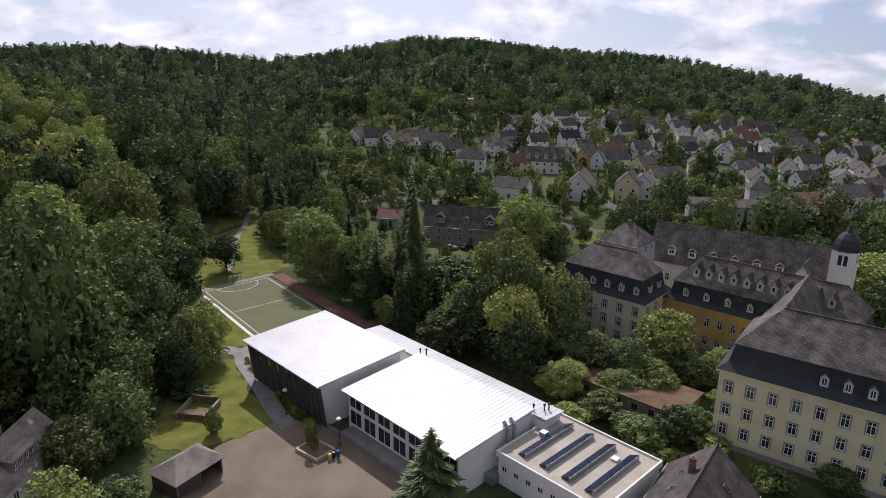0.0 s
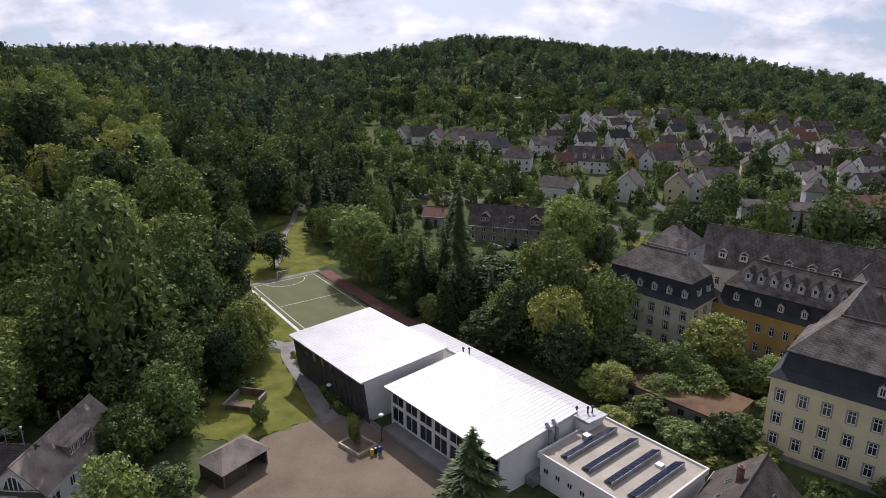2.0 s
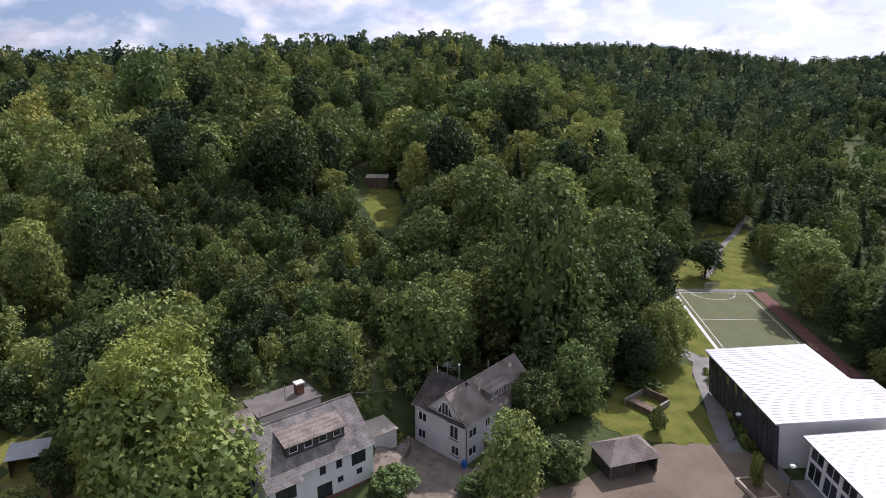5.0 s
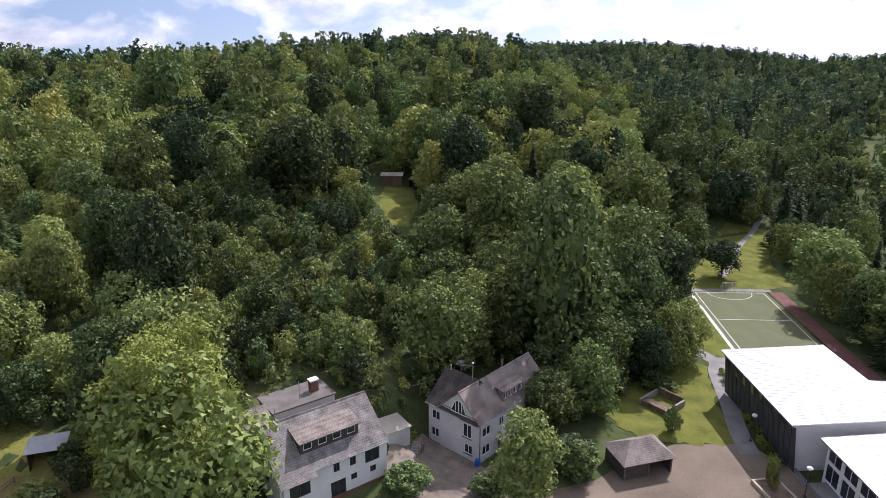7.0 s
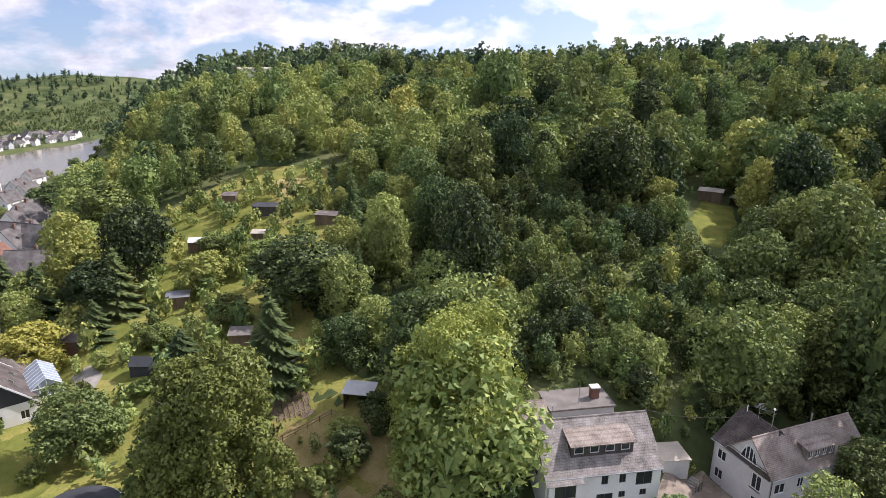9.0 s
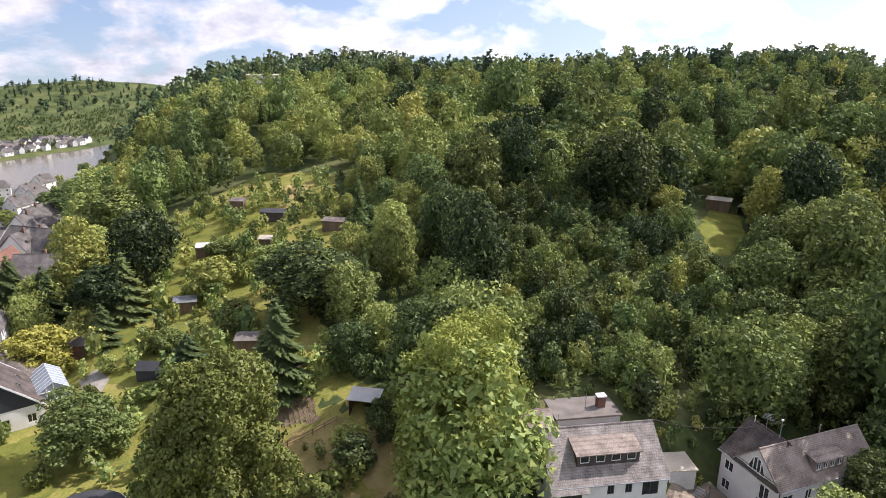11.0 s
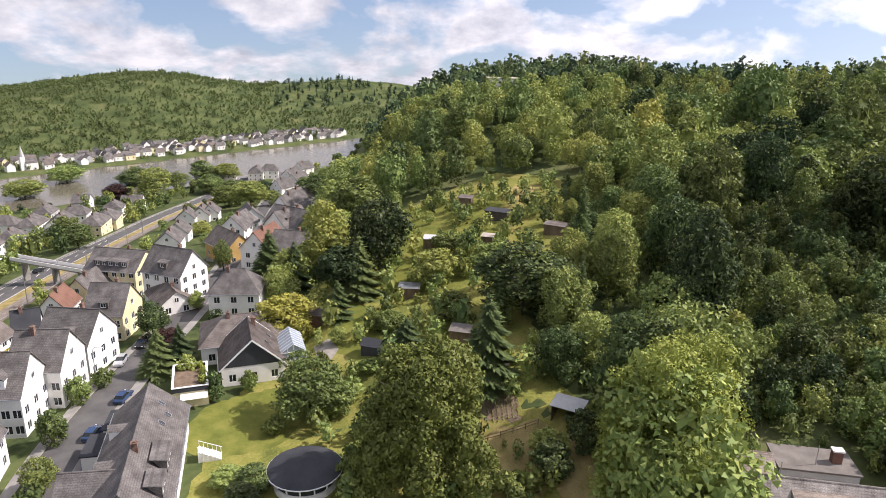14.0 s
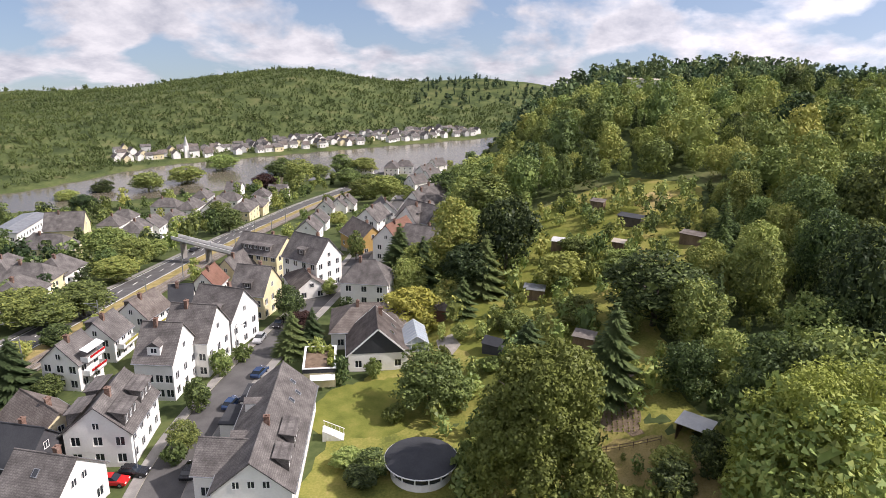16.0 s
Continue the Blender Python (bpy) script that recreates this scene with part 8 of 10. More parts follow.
# ---------------------------------------------------------------- vehicles
def car(x, y, turn, mat, label, lift=0.08):
    root = thing("car", pose(x, y, lie(x, y) + lift, 0, 0, turn), label, "car", "parked cars")
    prof = [(-2.1, 0.35), (-2.12, 0.75), (-1.95, 0.95), (-1.1, 1.0), (0.9, 1.0), (1.95, 0.8), (2.1, 0.62), (2.08, 0.32)]
    bm = bmesh.new()
    rows = [[bm.verts.new((px, sy * (0.86 if pz < 0.9 else 0.80), pz)) for px, pz in prof] for sy in (-1, 1)]
    k = len(prof)
    bm.faces.new(rows[0])
    bm.faces.new(rows[1][::-1])
    for i in range(k):
        j = (i + 1) % k
        bm.faces.new((rows[0][i], rows[1][i], rows[1][j], rows[0][j]))
    part("body", bm, mat, root)
    bm = bmesh.new()
    cab = [(-1.75, 0.97), (-1.35, 1.42), (0.1, 1.46), (0.95, 0.98)]
    rows = [[bm.verts.new((px, sy * (0.78 if pz < 1.2 else 0.62), pz)) for px, pz in cab] for sy in (-1, 1)]
    bm.faces.new(rows[0])
    bm.faces.new(rows[1][::-1])
    for i in range(4):
        j = (i + 1) % 4
        bm.faces.new((rows[0][i], rows[1][i], rows[1][j], rows[0][j]))
    part("cabin_glass", bm, "carglass", root)
    bm = bmesh.new()
    slab(bm, [(-1.38, -0.62, 1.47), (0.12, -0.62, 1.5), (0.12, 0.62, 1.5), (-1.38, 0.62, 1.47)], 0.04)
    part("roof", bm, mat, root)
    for sx in (-1.3, 1.3):
        for sy in (-1, 1):
            bm = bmesh.new()
            tube(bm, (sx, sy * 0.70, 0.32), (sx, sy * 0.90, 0.32), 0.32, sides=14)
            wh = part("wheel", bm, "rubber", root)
            bm = bmesh.new()
            tube(bm, (sx, sy * 0.90, 0.32), (sx, sy * 0.915, 0.32), 0.19, sides=10)
            part("rim", bm, "steel", wh)
    for sy in (-1, 1):
        bm = bmesh.new()
        box(bm, 2.02, 2.12, sy * 0.62 - 0.16, sy * 0.62 + 0.16, 0.62, 0.74)
        part("headlight", bm, "frame", root)
    return root


car(-93.6, -50.6, 178, "carblue", "dark blue parked hatchback beside the kerb", 0.1)
car(-75.2, -47.9, 192, "carblack", "dark parked car beside the row house", 0.1)
car(-71.0, -57.0, 100, "carred", "bright red small car on a drive")
car(-73.4, -55.4, 100, "carblack", "dark car parked before the house")
car(-119.5, -57.4, 5, "carsilver", "silver car parked beside the footway")
car(-105.0, -50.8, 178, "carblue", "dark car parked at the kerb", 0.1)
car(-128, -56.8, 5, "carblack", "dark car parked under the trees")
car(-268, -67.5, 188, "frame", "white van-like car on the street", 0.1)
car(-208, -122, 172, "carblack", "dark car driving lane on the main road", 0.2)
car(3.0, 189.0, 30, "carsilver", "silver car parked before the old house")
car(8.0, 190.0, 40, "carblack", "dark car parked before the old house")


def street_lamp(x, y, turn):
    root = thing("street_lamp", pose(x, y, lie(x, y), 0, 0, turn), "grey steel street lamp with curved arm", "lamp", "street lamps")
    bm = bmesh.new()
    tube(bm, (0, 0, 0), (0, 0, 6.3), 0.09, 0.06, 8)
    tube(bm, (0, 0, 6.3), (0.5, 0, 6.9), 0.06, 0.05, 8)
    tube(bm, (0.5, 0, 6.9), (1.6, 0, 7.0), 0.05, 0.05, 8)
    part("post", bm, "steel", root)
    bm = bmesh.new()
    box(bm, 1.4, 2.2, -0.14, 0.14, 6.92, 7.06)
    part("head", bm, "frame", root)


street_lamp(-73.5, -54.8, 60)
street_lamp(-112.0, -58.6, 80)
street_lamp(-150.0, -57.4, 80)
for k in range(9):
    x = -100 - k * 22
    y = -95.5 - max(0, k - 1) * 3.0
    root = thing("catenary_mast", pose(x, y, lie(x, y)), "thin steel railway mast with bracket", "mast", "railway masts")
    bm = bmesh.new()
    tube(bm, (0, 0, 0), (0, 0, 7.0), 0.13, 0.10, 6)
    part("mast", bm, "steel", root)
    bm = bmesh.new()
    tube(bm, (0, 0, 6.3), (0.2, -3.2, 6.0), 0.05, 0.05, 6)
    tube(bm, (0, 0, 5.3), (0.2, -2.4, 5.9), 0.04, 0.04, 6)
    part("bracket", bm, "steel", root)
# footbridge over road and railway
root = thing("footbridge", pose(-189.5, -108.5, lie(-189.5, -108.5), 0, 0, 68), "pale concrete footbridge over road and railway", "bridge")
bm = bmesh.new()
box(bm, -13, 15, -1.4, 1.4, 5.2, 5.6)
part("deck", bm, "paving", root)
for sy in (-1, 1):
    bm = bmesh.new()
    box(bm, -13, 15, sy * 1.45 - 0.06, sy * 1.45 + 0.06, 5.6, 6.6)
    part("parapet", bm, "white", root)
for px in (-9, 3, 13):
    bm = bmesh.new()
    box(bm, px - 0.4, px + 0.4, -0.9, 0.9, -0.5, 5.2)
    part("pier", bm, "paving", root)
# old house in the park with orange roof beside it
house("park_house", 8.5, 199, -12, 26, 10, 5.5, 10.5, "old tan park house with dark slate roof and gables", wall="stone", roof="slatedark", rows=((0.9, 1.0, 1.5), (3.4, 1.0, 1.3)), cols=(8, 3), dormers=((-1, -8, 3.0, "gable"), (-1, 0, 1.4, "gable"), (-1, 7, 3.0, "gable")))
house("park_house", -15.5, 216, -12, 9, 7, 3.4, 5.6, "low outbuilding with orange tiled roof", wall="greywall", roof="redtile", rows=((0.9, 1.0, 1.3),), cols=(3, 2))


# ---------------------------------------------------------------- village on the far bank
g = np.random.default_rng(21)
FAR_WALLS = (("white", "white"), ("cream", "cream"), ("greywall", "grey"), ("white", "white"), ("white", "white"))
for i in range(235):
    k = g.uniform(0, 1) ** 0.85 * 360
    off = g.uniform(4, 50)
    x, y = -463 - 0.712 * k - 0.702 * off, -327 + 0.702 * k - 0.712 * off
    wmat, word = FAR_WALLS[int(g.integers(5))]
    if any(math.hypot(x - hx, y - hy) < 5.2 for hx, hy, _ in HOUSES):
        continue
    house("village_house", x, y, float(g.choice([45, -45, -40, 50])), g.uniform(5.6, 8.2), g.uniform(4.6, 5.6), g.uniform(3.2, 4.6), g.uniform(5.4, 7.0), word + " village house with slate roof on the far river bank",
          wall=wmat, roof="slate" if g.uniform() < 0.75 else "slatebrown", rows=((1.2, 0.9, 1.2),) if off < 16 else (), cols=(2, 0), chimneys=(), gablewin=0, fine=False, door=False, group="village houses")
root = thing("village_church", pose(-508, -293, lie(-508, -293), 0, 0, -45), "white village church with slender grey spire", "church")
bm = bmesh.new()
box(bm, -6, 2, -2.7, 2.7, -3, 5.5)
box(bm, 2, 5.2, -1.6, 1.6, -3, 10)
part("wall", bm, "white", root)
bm = bmesh.new()
for sy in (-1, 1):
    slab(bm, [(-6.2, sy * 3.0, 5.3), (2, sy * 3.0, 5.3), (2, 0, 8.6), (-6.2, 0, 8.6)], 0.2)
part("roof", bm, "slate", root)
bm = bmesh.new()
tube(bm, (3.6, 0, 10), (3.6, 0, 18), 1.9, 0.1, 8)
part("spire", bm, "greywall", root)

# balconies on the sunny long side of three houses
def balconies(x, y, width, deep, floors, awning):
    for root in [o for o in scene.objects if o.type == "EMPTY" and o.name.startswith("town_house") and abs(o.location.x - x) < 0.2 and abs(o.location.y - y) < 0.2]:
        for z in floors:
            bm = bmesh.new()
            box(bm, -width / 2, width / 2, deep, deep + 1.4, z - 0.16, z)
            bal = part("balcony", bm, "paving", root)
            bm = bmesh.new()
            box(bm, -width / 2, width / 2, deep + 1.34, deep + 1.4, z + 0.002, z + 0.95)
            for sx in (-1, 1):
                box(bm, sx * (width / 2 - 0.03) - 0.03, sx * (width / 2 - 0.03) + 0.03, deep, deep + 1.335, z + 0.002, z + 0.95)
            part("parapet", bm, "frame", bal, "white balcony parapet")
            bm = bmesh.new()
            for k in range(int(width / 0.7)):
                box(bm, -width / 2 + 0.1 + k * 0.7, -width / 2 + 0.62 + k * 0.7, deep + 1.404, deep + 1.6, z + 0.62, z + 0.98)
            part("flower_box", bm, "carred" if awning else "golden", bal, "flower box in bloom")
        if awning:
            bm = bmesh.new()
            slab(bm, [(-width / 2, deep, floors[-1] + 2.35), (width / 2, deep, floors[-1] + 2.35), (width / 2, deep + 1.5, floors[-1] + 1.95), (-width / 2, deep + 1.5, floors[-1] + 1.95)], 0.04)
            part("awning", bm, "frame", root, "pale cloth awning")


balconies(-97.0, -82.5, 4.8, 3.51, (2.9, 5.5), True)
balconies(-109.0, -84.4, 5.4, 3.61, (2.9,), False)
balconies(-122.0, -84.6, 6.6, 3.71, (2.9,), False)

# garages between the row house and the street
for gx, gy in ((-87.5, -46.6), (-94.5, -46.6)):
    root = thing("garage", pose(gx, gy, lie(gx, gy), 0, 0, 10), "low garage with dark flat felt roof beside the street", "garage", "garages")
    bm = bmesh.new()
    box(bm, -2.8, 2.8, -1.9, 2.2, -0.4, 2.4)
    part("wall", bm, "white", root)
    bm = bmesh.new()
    box(bm, -3.0, 3.0, -2.1, 2.4, 2.4, 2.6)
    part("roof", bm, "darkroof", root)
    bm = bmesh.new()
    box(bm, -2.4, 2.4, -1.98, -1.905, 0, 2.1)
    part("door", bm, "steel", root)

# low pale building on the hill top
house("hill_building", -427, 48.5, 84, 20, 7, 4.2, 4.7, "long low white building on the hill top", wall="white", roof="flatroof", rows=((0.9, 1.4, 1.5),), cols=(7, 2), chimneys=(), gablewin=0, fine=False, door=False, base=lie(-427, 48.5) + 1.0)
# ---------------------------------------------------------------- trees
def ball(steps):
    """The triangles of a round ball of radius 1."""
    bm = bmesh.new()
    bmesh.ops.create_icosphere(bm, subdivisions=steps, radius=1.0)
    out = np.array([[v.co[:] for v in f.verts] for f in bm.faces])
    bm.free()
    return out


BALL = {k: ball(k) for k in (1, 2, 3)}


def crown(rng, rad, tall, low, domes, clumps, n, size, fine=2, lean=0.42, loose=False):
    """A leafy crown: a few large domes, many leaf clumps on their skin, sprays on each clump, and the dense inner foliage that closes them."""
    h = tall - low
    big = [((0, 0, low + h * 0.5), (rad * (0.56 if loose else 0.74), rad * (0.56 if loose else 0.74), h * (0.44 if loose else 0.47)))]
    turn = rng.uniform(0, math.tau)
    for i in range(domes):
        t = turn + i * 2.4 + rng.uniform(-0.5, 0.5)
        up = rng.uniform(0.22, 0.8)
        out = rad * rng.uniform(0.42, 0.68) * (1.0 - 0.45 * max(0, up - 0.5))
        rr = rad * (rng.uniform(0.2, 0.34) if loose else rng.uniform(0.3, 0.46))
        if loose:
            up = 0.12 + 0.8 * i / domes
            out = rad * rng.uniform(0.5, 0.78) * (1.0 - 0.75 * max(0, up - 0.45))
        big.append(((math.cos(t) * out, math.sin(t) * out, low + h * up), (rr, rr, rr * (rng.uniform(1.2, 1.9) if loose else rng.uniform(0.8, 1.15)))))
    c, r = np.array([q[0] for q in big], float), np.array([q[1] for q in big], float)

    def skin(count, c, r, bias, lo, hi, inner):
        wgt = (r[:, 0] * r[:, 2]) ** 0.9
        pick = rng.choice(len(c), count * 4, p=wgt / wgt.sum())
        d = rng.normal(size=(count * 4, 3))
        d[:, 2] += bias
        d /= np.linalg.norm(d, axis=1)[:, None]
        p = c[pick] + d * r[pick] * rng.uniform(lo, hi, (count * 4, 1))
        q = (p[:, None, :] - big_c[None]) / (big_r[None] * inner)
        keep = np.nonzero(~((q ** 2).sum(-1) < 1).any(1))[0][:count]
        return p[keep], d[keep]
    big_c, big_r = c, r
    cc, _ = skin(round(clumps * 1.3), c, r, 0.35, 0.92, 1.06, 0.9)
    cr = rad * rng.uniform(*((0.07, 0.15) if loose else (0.12, 0.235)), (len(cc), 1)) * np.array([[1.0, 1.0, 0.85]])
    p, d = skin(round(n * (0.8 if loose else 0.66)), cc, cr, 0.5, 0.7, 1.3 if loose else 1.14, 0.86)
    pb, db = skin(n - len(p), c, r, 0.1, 0.78, 1.0, 0.74)
    p, d = np.concatenate([p, pb]), np.concatenate([d, db])
    k = len(p)
    nn = d + rng.normal(size=(k, 3)) * lean
    nn /= np.linalg.norm(nn, axis=1)[:, None]
    a = np.cross(nn, rng.normal(size=(k, 3)))
    a /= np.linalg.norm(a, axis=1)[:, None]
    b = np.cross(nn, a)
    s = size * rng.uniform(0.55, 1.3, (k, 1))
    side = rng.uniform(-0.5, 0.5, (k, 1))
    leaves = np.stack([p - a * s * 0.8 - b * s * 0.5, p + a * s * 0.8 - b * s * 0.45, p + (b * 0.85 + a * side) * s - nn * s * 0.2], 1)
    cores = []
    for i, (q, e) in enumerate(big):
        cell = BALL[fine if i == 0 else max(1, fine - 1)]
        wob = 1 + 0.09 * np.sin(cell[..., :1] * 7 + i) * np.cos(cell[..., 1:2] * 6 + 2 * i) + 0.06 * np.sin(cell[..., 2:] * 9 + i)
        shift = rng.normal(size=(len(cell), 1, 3)) * 0.07 + rng.normal(size=cell.shape) * 0.08
        cores.append((cell * wob * 0.62 + shift) * np.array(e) + np.array(q))
    return np.concatenate([leaves] + cores)


def cone_cloud(rng, rad, tall, low, n, size):
    h = 1 - np.sqrt(rng.uniform(0.0, 1, n))
    tier = np.floor(h * 13) / 13 + rng.uniform(0, 0.075, n)
    t = rng.uniform(0, math.tau, n)
    rr = rad * (1 - h) ** 0.85 * (0.72 + 0.3 * np.sin(t * 5 + tier * 40)) * rng.uniform(0.5, 1.05, n)
    p = np.stack([np.cos(t) * rr, np.sin(t) * rr, low + (tall - low) * tier - rr * 0.22], 1)
    out = np.stack([np.cos(t), np.sin(t), np.full(n, -0.35)], 1)
    side = np.stack([-np.sin(t), np.cos(t), np.zeros(n)], 1)
    upw = np.cross(out, side) * 0.25
    s = size * rng.uniform(0.6, 1.3, (n, 1)) * (0.55 + 0.6 * (1 - h))[:, None]
    sprays = np.stack([p - out * s * 0.7 - side * s * 0.5 - upw * s, p - out * s * 0.7 + side * s * 0.5 - upw * s, p + out * s * 1.1], 1)
    k = np.arange(9) * math.tau / 9
    rim = np.stack([np.cos(k) * rad * 0.5, np.sin(k) * rad * 0.5, np.full(9, low + 0.06 * tall)], 1)
    tip = np.tile([0, 0, low + (tall - low) * 0.72], (9, 1))
    return np.concatenate([sprays, np.stack([rim, np.roll(rim, -1, 0), tip], 1)])


def leaf_mesh(name, leaves, mat, tone=None):
    n = len(leaves)
    me = bpy.data.meshes.new(name)
    me.vertices.add(n * 3)
    me.vertices.foreach_set("co", np.ascontiguousarray(leaves, dtype=np.float32).ravel())
    me.loops.add(n * 3)
    me.loops.foreach_set("vertex_index", np.arange(n * 3, dtype=np.int32))
    me.polygons.add(n)
    me.polygons.foreach_set("loop_start", np.arange(0, n * 3, 3, dtype=np.int32))
    me.update(calc_edges=True)
    if tone is not None:
        at = me.attributes.new("tone", "FLOAT", "POINT")
        at.data.foreach_set("value", np.repeat(np.asarray(tone, dtype=np.float32), 3))
    me.materials.append(M[mat])
    return me


def trunk_mesh(rng, tall, thick, limbs, mat="bark"):
    bm = bmesh.new()
    tube(bm, (0, 0, -0.4), (0.05 * thick, 0, tall * 0.45), thick, thick * 0.7, 8)
    tube(bm, (0.05 * thick, 0, tall * 0.44), (0, 0.2, tall * 0.85), thick * 0.7, thick * 0.15, 7)
    for i in range(limbs):
        t = i * math.tau / max(1, limbs) + rng.uniform(-0.4, 0.4)
        z0 = tall * rng.uniform(0.28, 0.6)
        ln = tall * rng.uniform(0.2, 0.3)
        tube(bm, (0, 0, z0), (math.cos(t) * ln, math.sin(t) * ln, z0 + ln * 0.9), thick * 0.4, thick * 0.1, 6)
    me = bpy.data.meshes.new("trunk")
    bm.to_mesh(me)
    bm.free()
    me.materials.append(M[mat])
    return me


TREES = {}


def tree_kind(kind, rad, tall, low, domes, clumps, n, size, mat, limbs=5, thick=0.3, seed=1, fine=2):
    rng = np.random.default_rng(seed)
    if kind == "cone":
        leaves = cone_cloud(rng, rad, tall, low, n, size)
    else:
        leaves = crown(rng, rad, tall, low, domes, clumps, n, size, fine, loose=fine == 3)
    return leaf_mesh("crown", leaves, mat), trunk_mesh(rng, tall, thick, limbs)


def tree(name, x, y, kind, scale=1.0, turn=0.0, label="", stretch=1.0, group="", z=None):
    crown, trunk = TREES[kind]
    root = thing(name, pose(x, y, (lie(x, y) if z is None else z), 0, 0, turn), label, "shrub" if "shrub" in name or "hedge" in name else "tree", group)
    root.scale = (scale, scale, scale * stretch)
    put_part("trunk", trunk, root)
    put_part("crown", crown, root)
    return root


TREES["oak"] = tree_kind("round", 5.2, 13.5, 1.2, 9, 90, 4600, 0.30, "leaf", seed=3)
TREES["ash"] = tree_kind("round", 4.4, 15.5, 1.2, 10, 90, 4400, 0.30, "leaf", seed=5)
TREES["lime"] = tree_kind("round", 4.8, 12.0, 0.6, 8, 80, 4300, 0.28, "leaf", seed=8)
TREES["poplar"] = tree_kind("round", 7.2, 19.5, 0.6, 24, 320, 34000, 0.155, "limelit", seed=11, fine=3)
TREES["chestnut"] = tree_kind("round", 6.0, 15.5, 0.6, 22, 300, 32000, 0.185, "olive", seed=12, fine=3)
TREES["spruce"] = tree_kind("cone", 3.2, 17.0, 1.0, 0, 0, 4600, 0.5, "needle", limbs=0, thick=0.25, seed=14)
TREES["fir"] = tree_kind("cone", 3.9, 14.0, 0.6, 0, 0, 5200, 0.46, "needle", limbs=0, thick=0.25, seed=15)
TREES["apple"] = tree_kind("round", 2.3, 4.6, 0.6, 6, 46, 2000, 0.18, "orchard", limbs=4, thick=0.13, seed=17)
TREES["shrub"] = tree_kind("round", 1.3, 2.0, 0.0, 4, 26, 1000, 0.15, "orchard", limbs=3, thick=0.06, seed=19, fine=1)
TREES["bush"] = tree_kind("round", 0.8, 1.15, 0.0, 3, 14, 420, 0.125, "limelit", limbs=2, thick=0.04, seed=21, fine=1)
TREES["copper"] = tree_kind("round", 4.2, 10.0, 1.0, 7, 70, 3400, 0.29, "copper", seed=23)
TREES["tall_shrub"] = tree_kind("round", 2.6, 6.5, 0.2, 8, 60, 3000, 0.20, "leaf", limbs=4, thick=0.12, seed=25)
TREES["yellow"] = tree_kind("round", 3.2, 6.5, 0.4, 7, 60, 3300, 0.20, "golden", limbs=4, thick=0.14, seed=27)
TREES["maple"] = tree_kind("round", 4.0, 9.0, 0.8, 9, 90, 5000, 0.22, "orchard", limbs=5, thick=0.2, seed=29)


# woods, too many to count
def templates(n, size, count, cone, clumps=60, domes=6, fine=2, slim=1.0):
    out = []
    for k in range(count):
        g = np.random.default_rng(60 + k)
        if cone:
            out.append(cone_cloud(g, 3.0, 16.0, 1.0, n, size * 1.3))
        else:
            out.append(crown(g, slim * (4.7 + 0.6 * (k % 3)), 11.0 + (k % 4) * 1.5, 0.6, domes + k % 3, clumps, n, size, fine))
    return out


def plant(name, spots, temps, cones, label, category, tones, mat="wood"):
    """spots: x, y, scale, is_cone. Joins all crowns into one object."""
    g = np.random.default_rng(7)
    chunks, tone = [], []
    for (x, y, s, cone), tn in zip(spots, tones):
        src = (cones if cone else temps)[g.integers(len(cones if cone else temps))]
        t = g.uniform(0, math.tau)
        ca, sa = math.cos(t), math.sin(t)
        q = src * (s * g.uniform(0.9, 1.1), s * g.uniform(0.9, 1.1), s * g.uniform(0.9, 1.12))
        p = np.empty_like(q)
        p[..., 0] = q[..., 0] * ca - q[..., 1] * sa + x
        p[..., 1] = q[..., 0] * sa + q[..., 1] * ca + y
        p[..., 2] = q[..., 2] + lie(x, y) - 0.4
        chunks.append(p)
        tone.append(np.full(len(p), tn))
    me = leaf_mesh(name, np.concatenate(chunks), mat, np.concatenate(tone))
    return tagged(new(name, me), label, category, kind="stuff")
# ---------------------------------------------------------------- single trees
tree("broadleaf_tree", -72.7, 30.9, "poplar", 1.36, 121, "tall bright green poplar with pale leaves", 0.90)
tree("broadleaf_tree", -79.2, 0.1, "chestnut", 1.52, 303, "broad dark green chestnut tree", 0.99)
tree("conifer_tree", -100.4, 11.1, "fir", 1.59, 278, "dense dark green fir tree", 0.70)
tree("conifer_tree", -111.2, -2.5, "fir", 1.23, 66, "dense dark green fir tree", 0.45)
tree("conifer_tree", -162.1, -37.9, "spruce", 1.94, 189, "dark green pointed spruce tree", 0.46)
tree("conifer_tree", -153.8, -30.2, "spruce", 1.64, 309, "dark green pointed spruce tree", 0.51)
tree("conifer_tree", -142.6, -13.9, "spruce", 1.76, 242, "dark green pointed spruce tree", 0.47)
tree("broadleaf_tree", -129.5, -28.1, "yellow", 2.01, 320, "golden yellow-green garden tree", 0.71)
tree("conifer_tree", -132.1, -17.3, "fir", 1.03, 297, "dense dark green fir tree", 0.59)
tree("broadleaf_tree", -151.2, -9.8, "oak", 1.42, 33, "full green broadleaf tree", 1.03)
tree("broadleaf_tree", -143.2, -17.4, "oak", 1.23, 310, "full green broadleaf tree", 0.71)
tree("broadleaf_tree", -170.5, -27.6, "lime", 1.59, 6, "rounded green lime tree", 0.48)
tree("broadleaf_tree", -164.6, -17.3, "oak", 1.24, 240, "full green broadleaf tree", 0.60)
tree("broadleaf_tree", -202.4, -29.3, "oak", 1.52, 132, "full green broadleaf tree", 0.59)
tree("broadleaf_tree", -266.4, -40.5, "oak", 1.98, 282, "full green broadleaf tree", 0.45)
tree("broadleaf_tree", -277.2, -31.2, "oak", 1.84, 119, "full green broadleaf tree", 0.58)
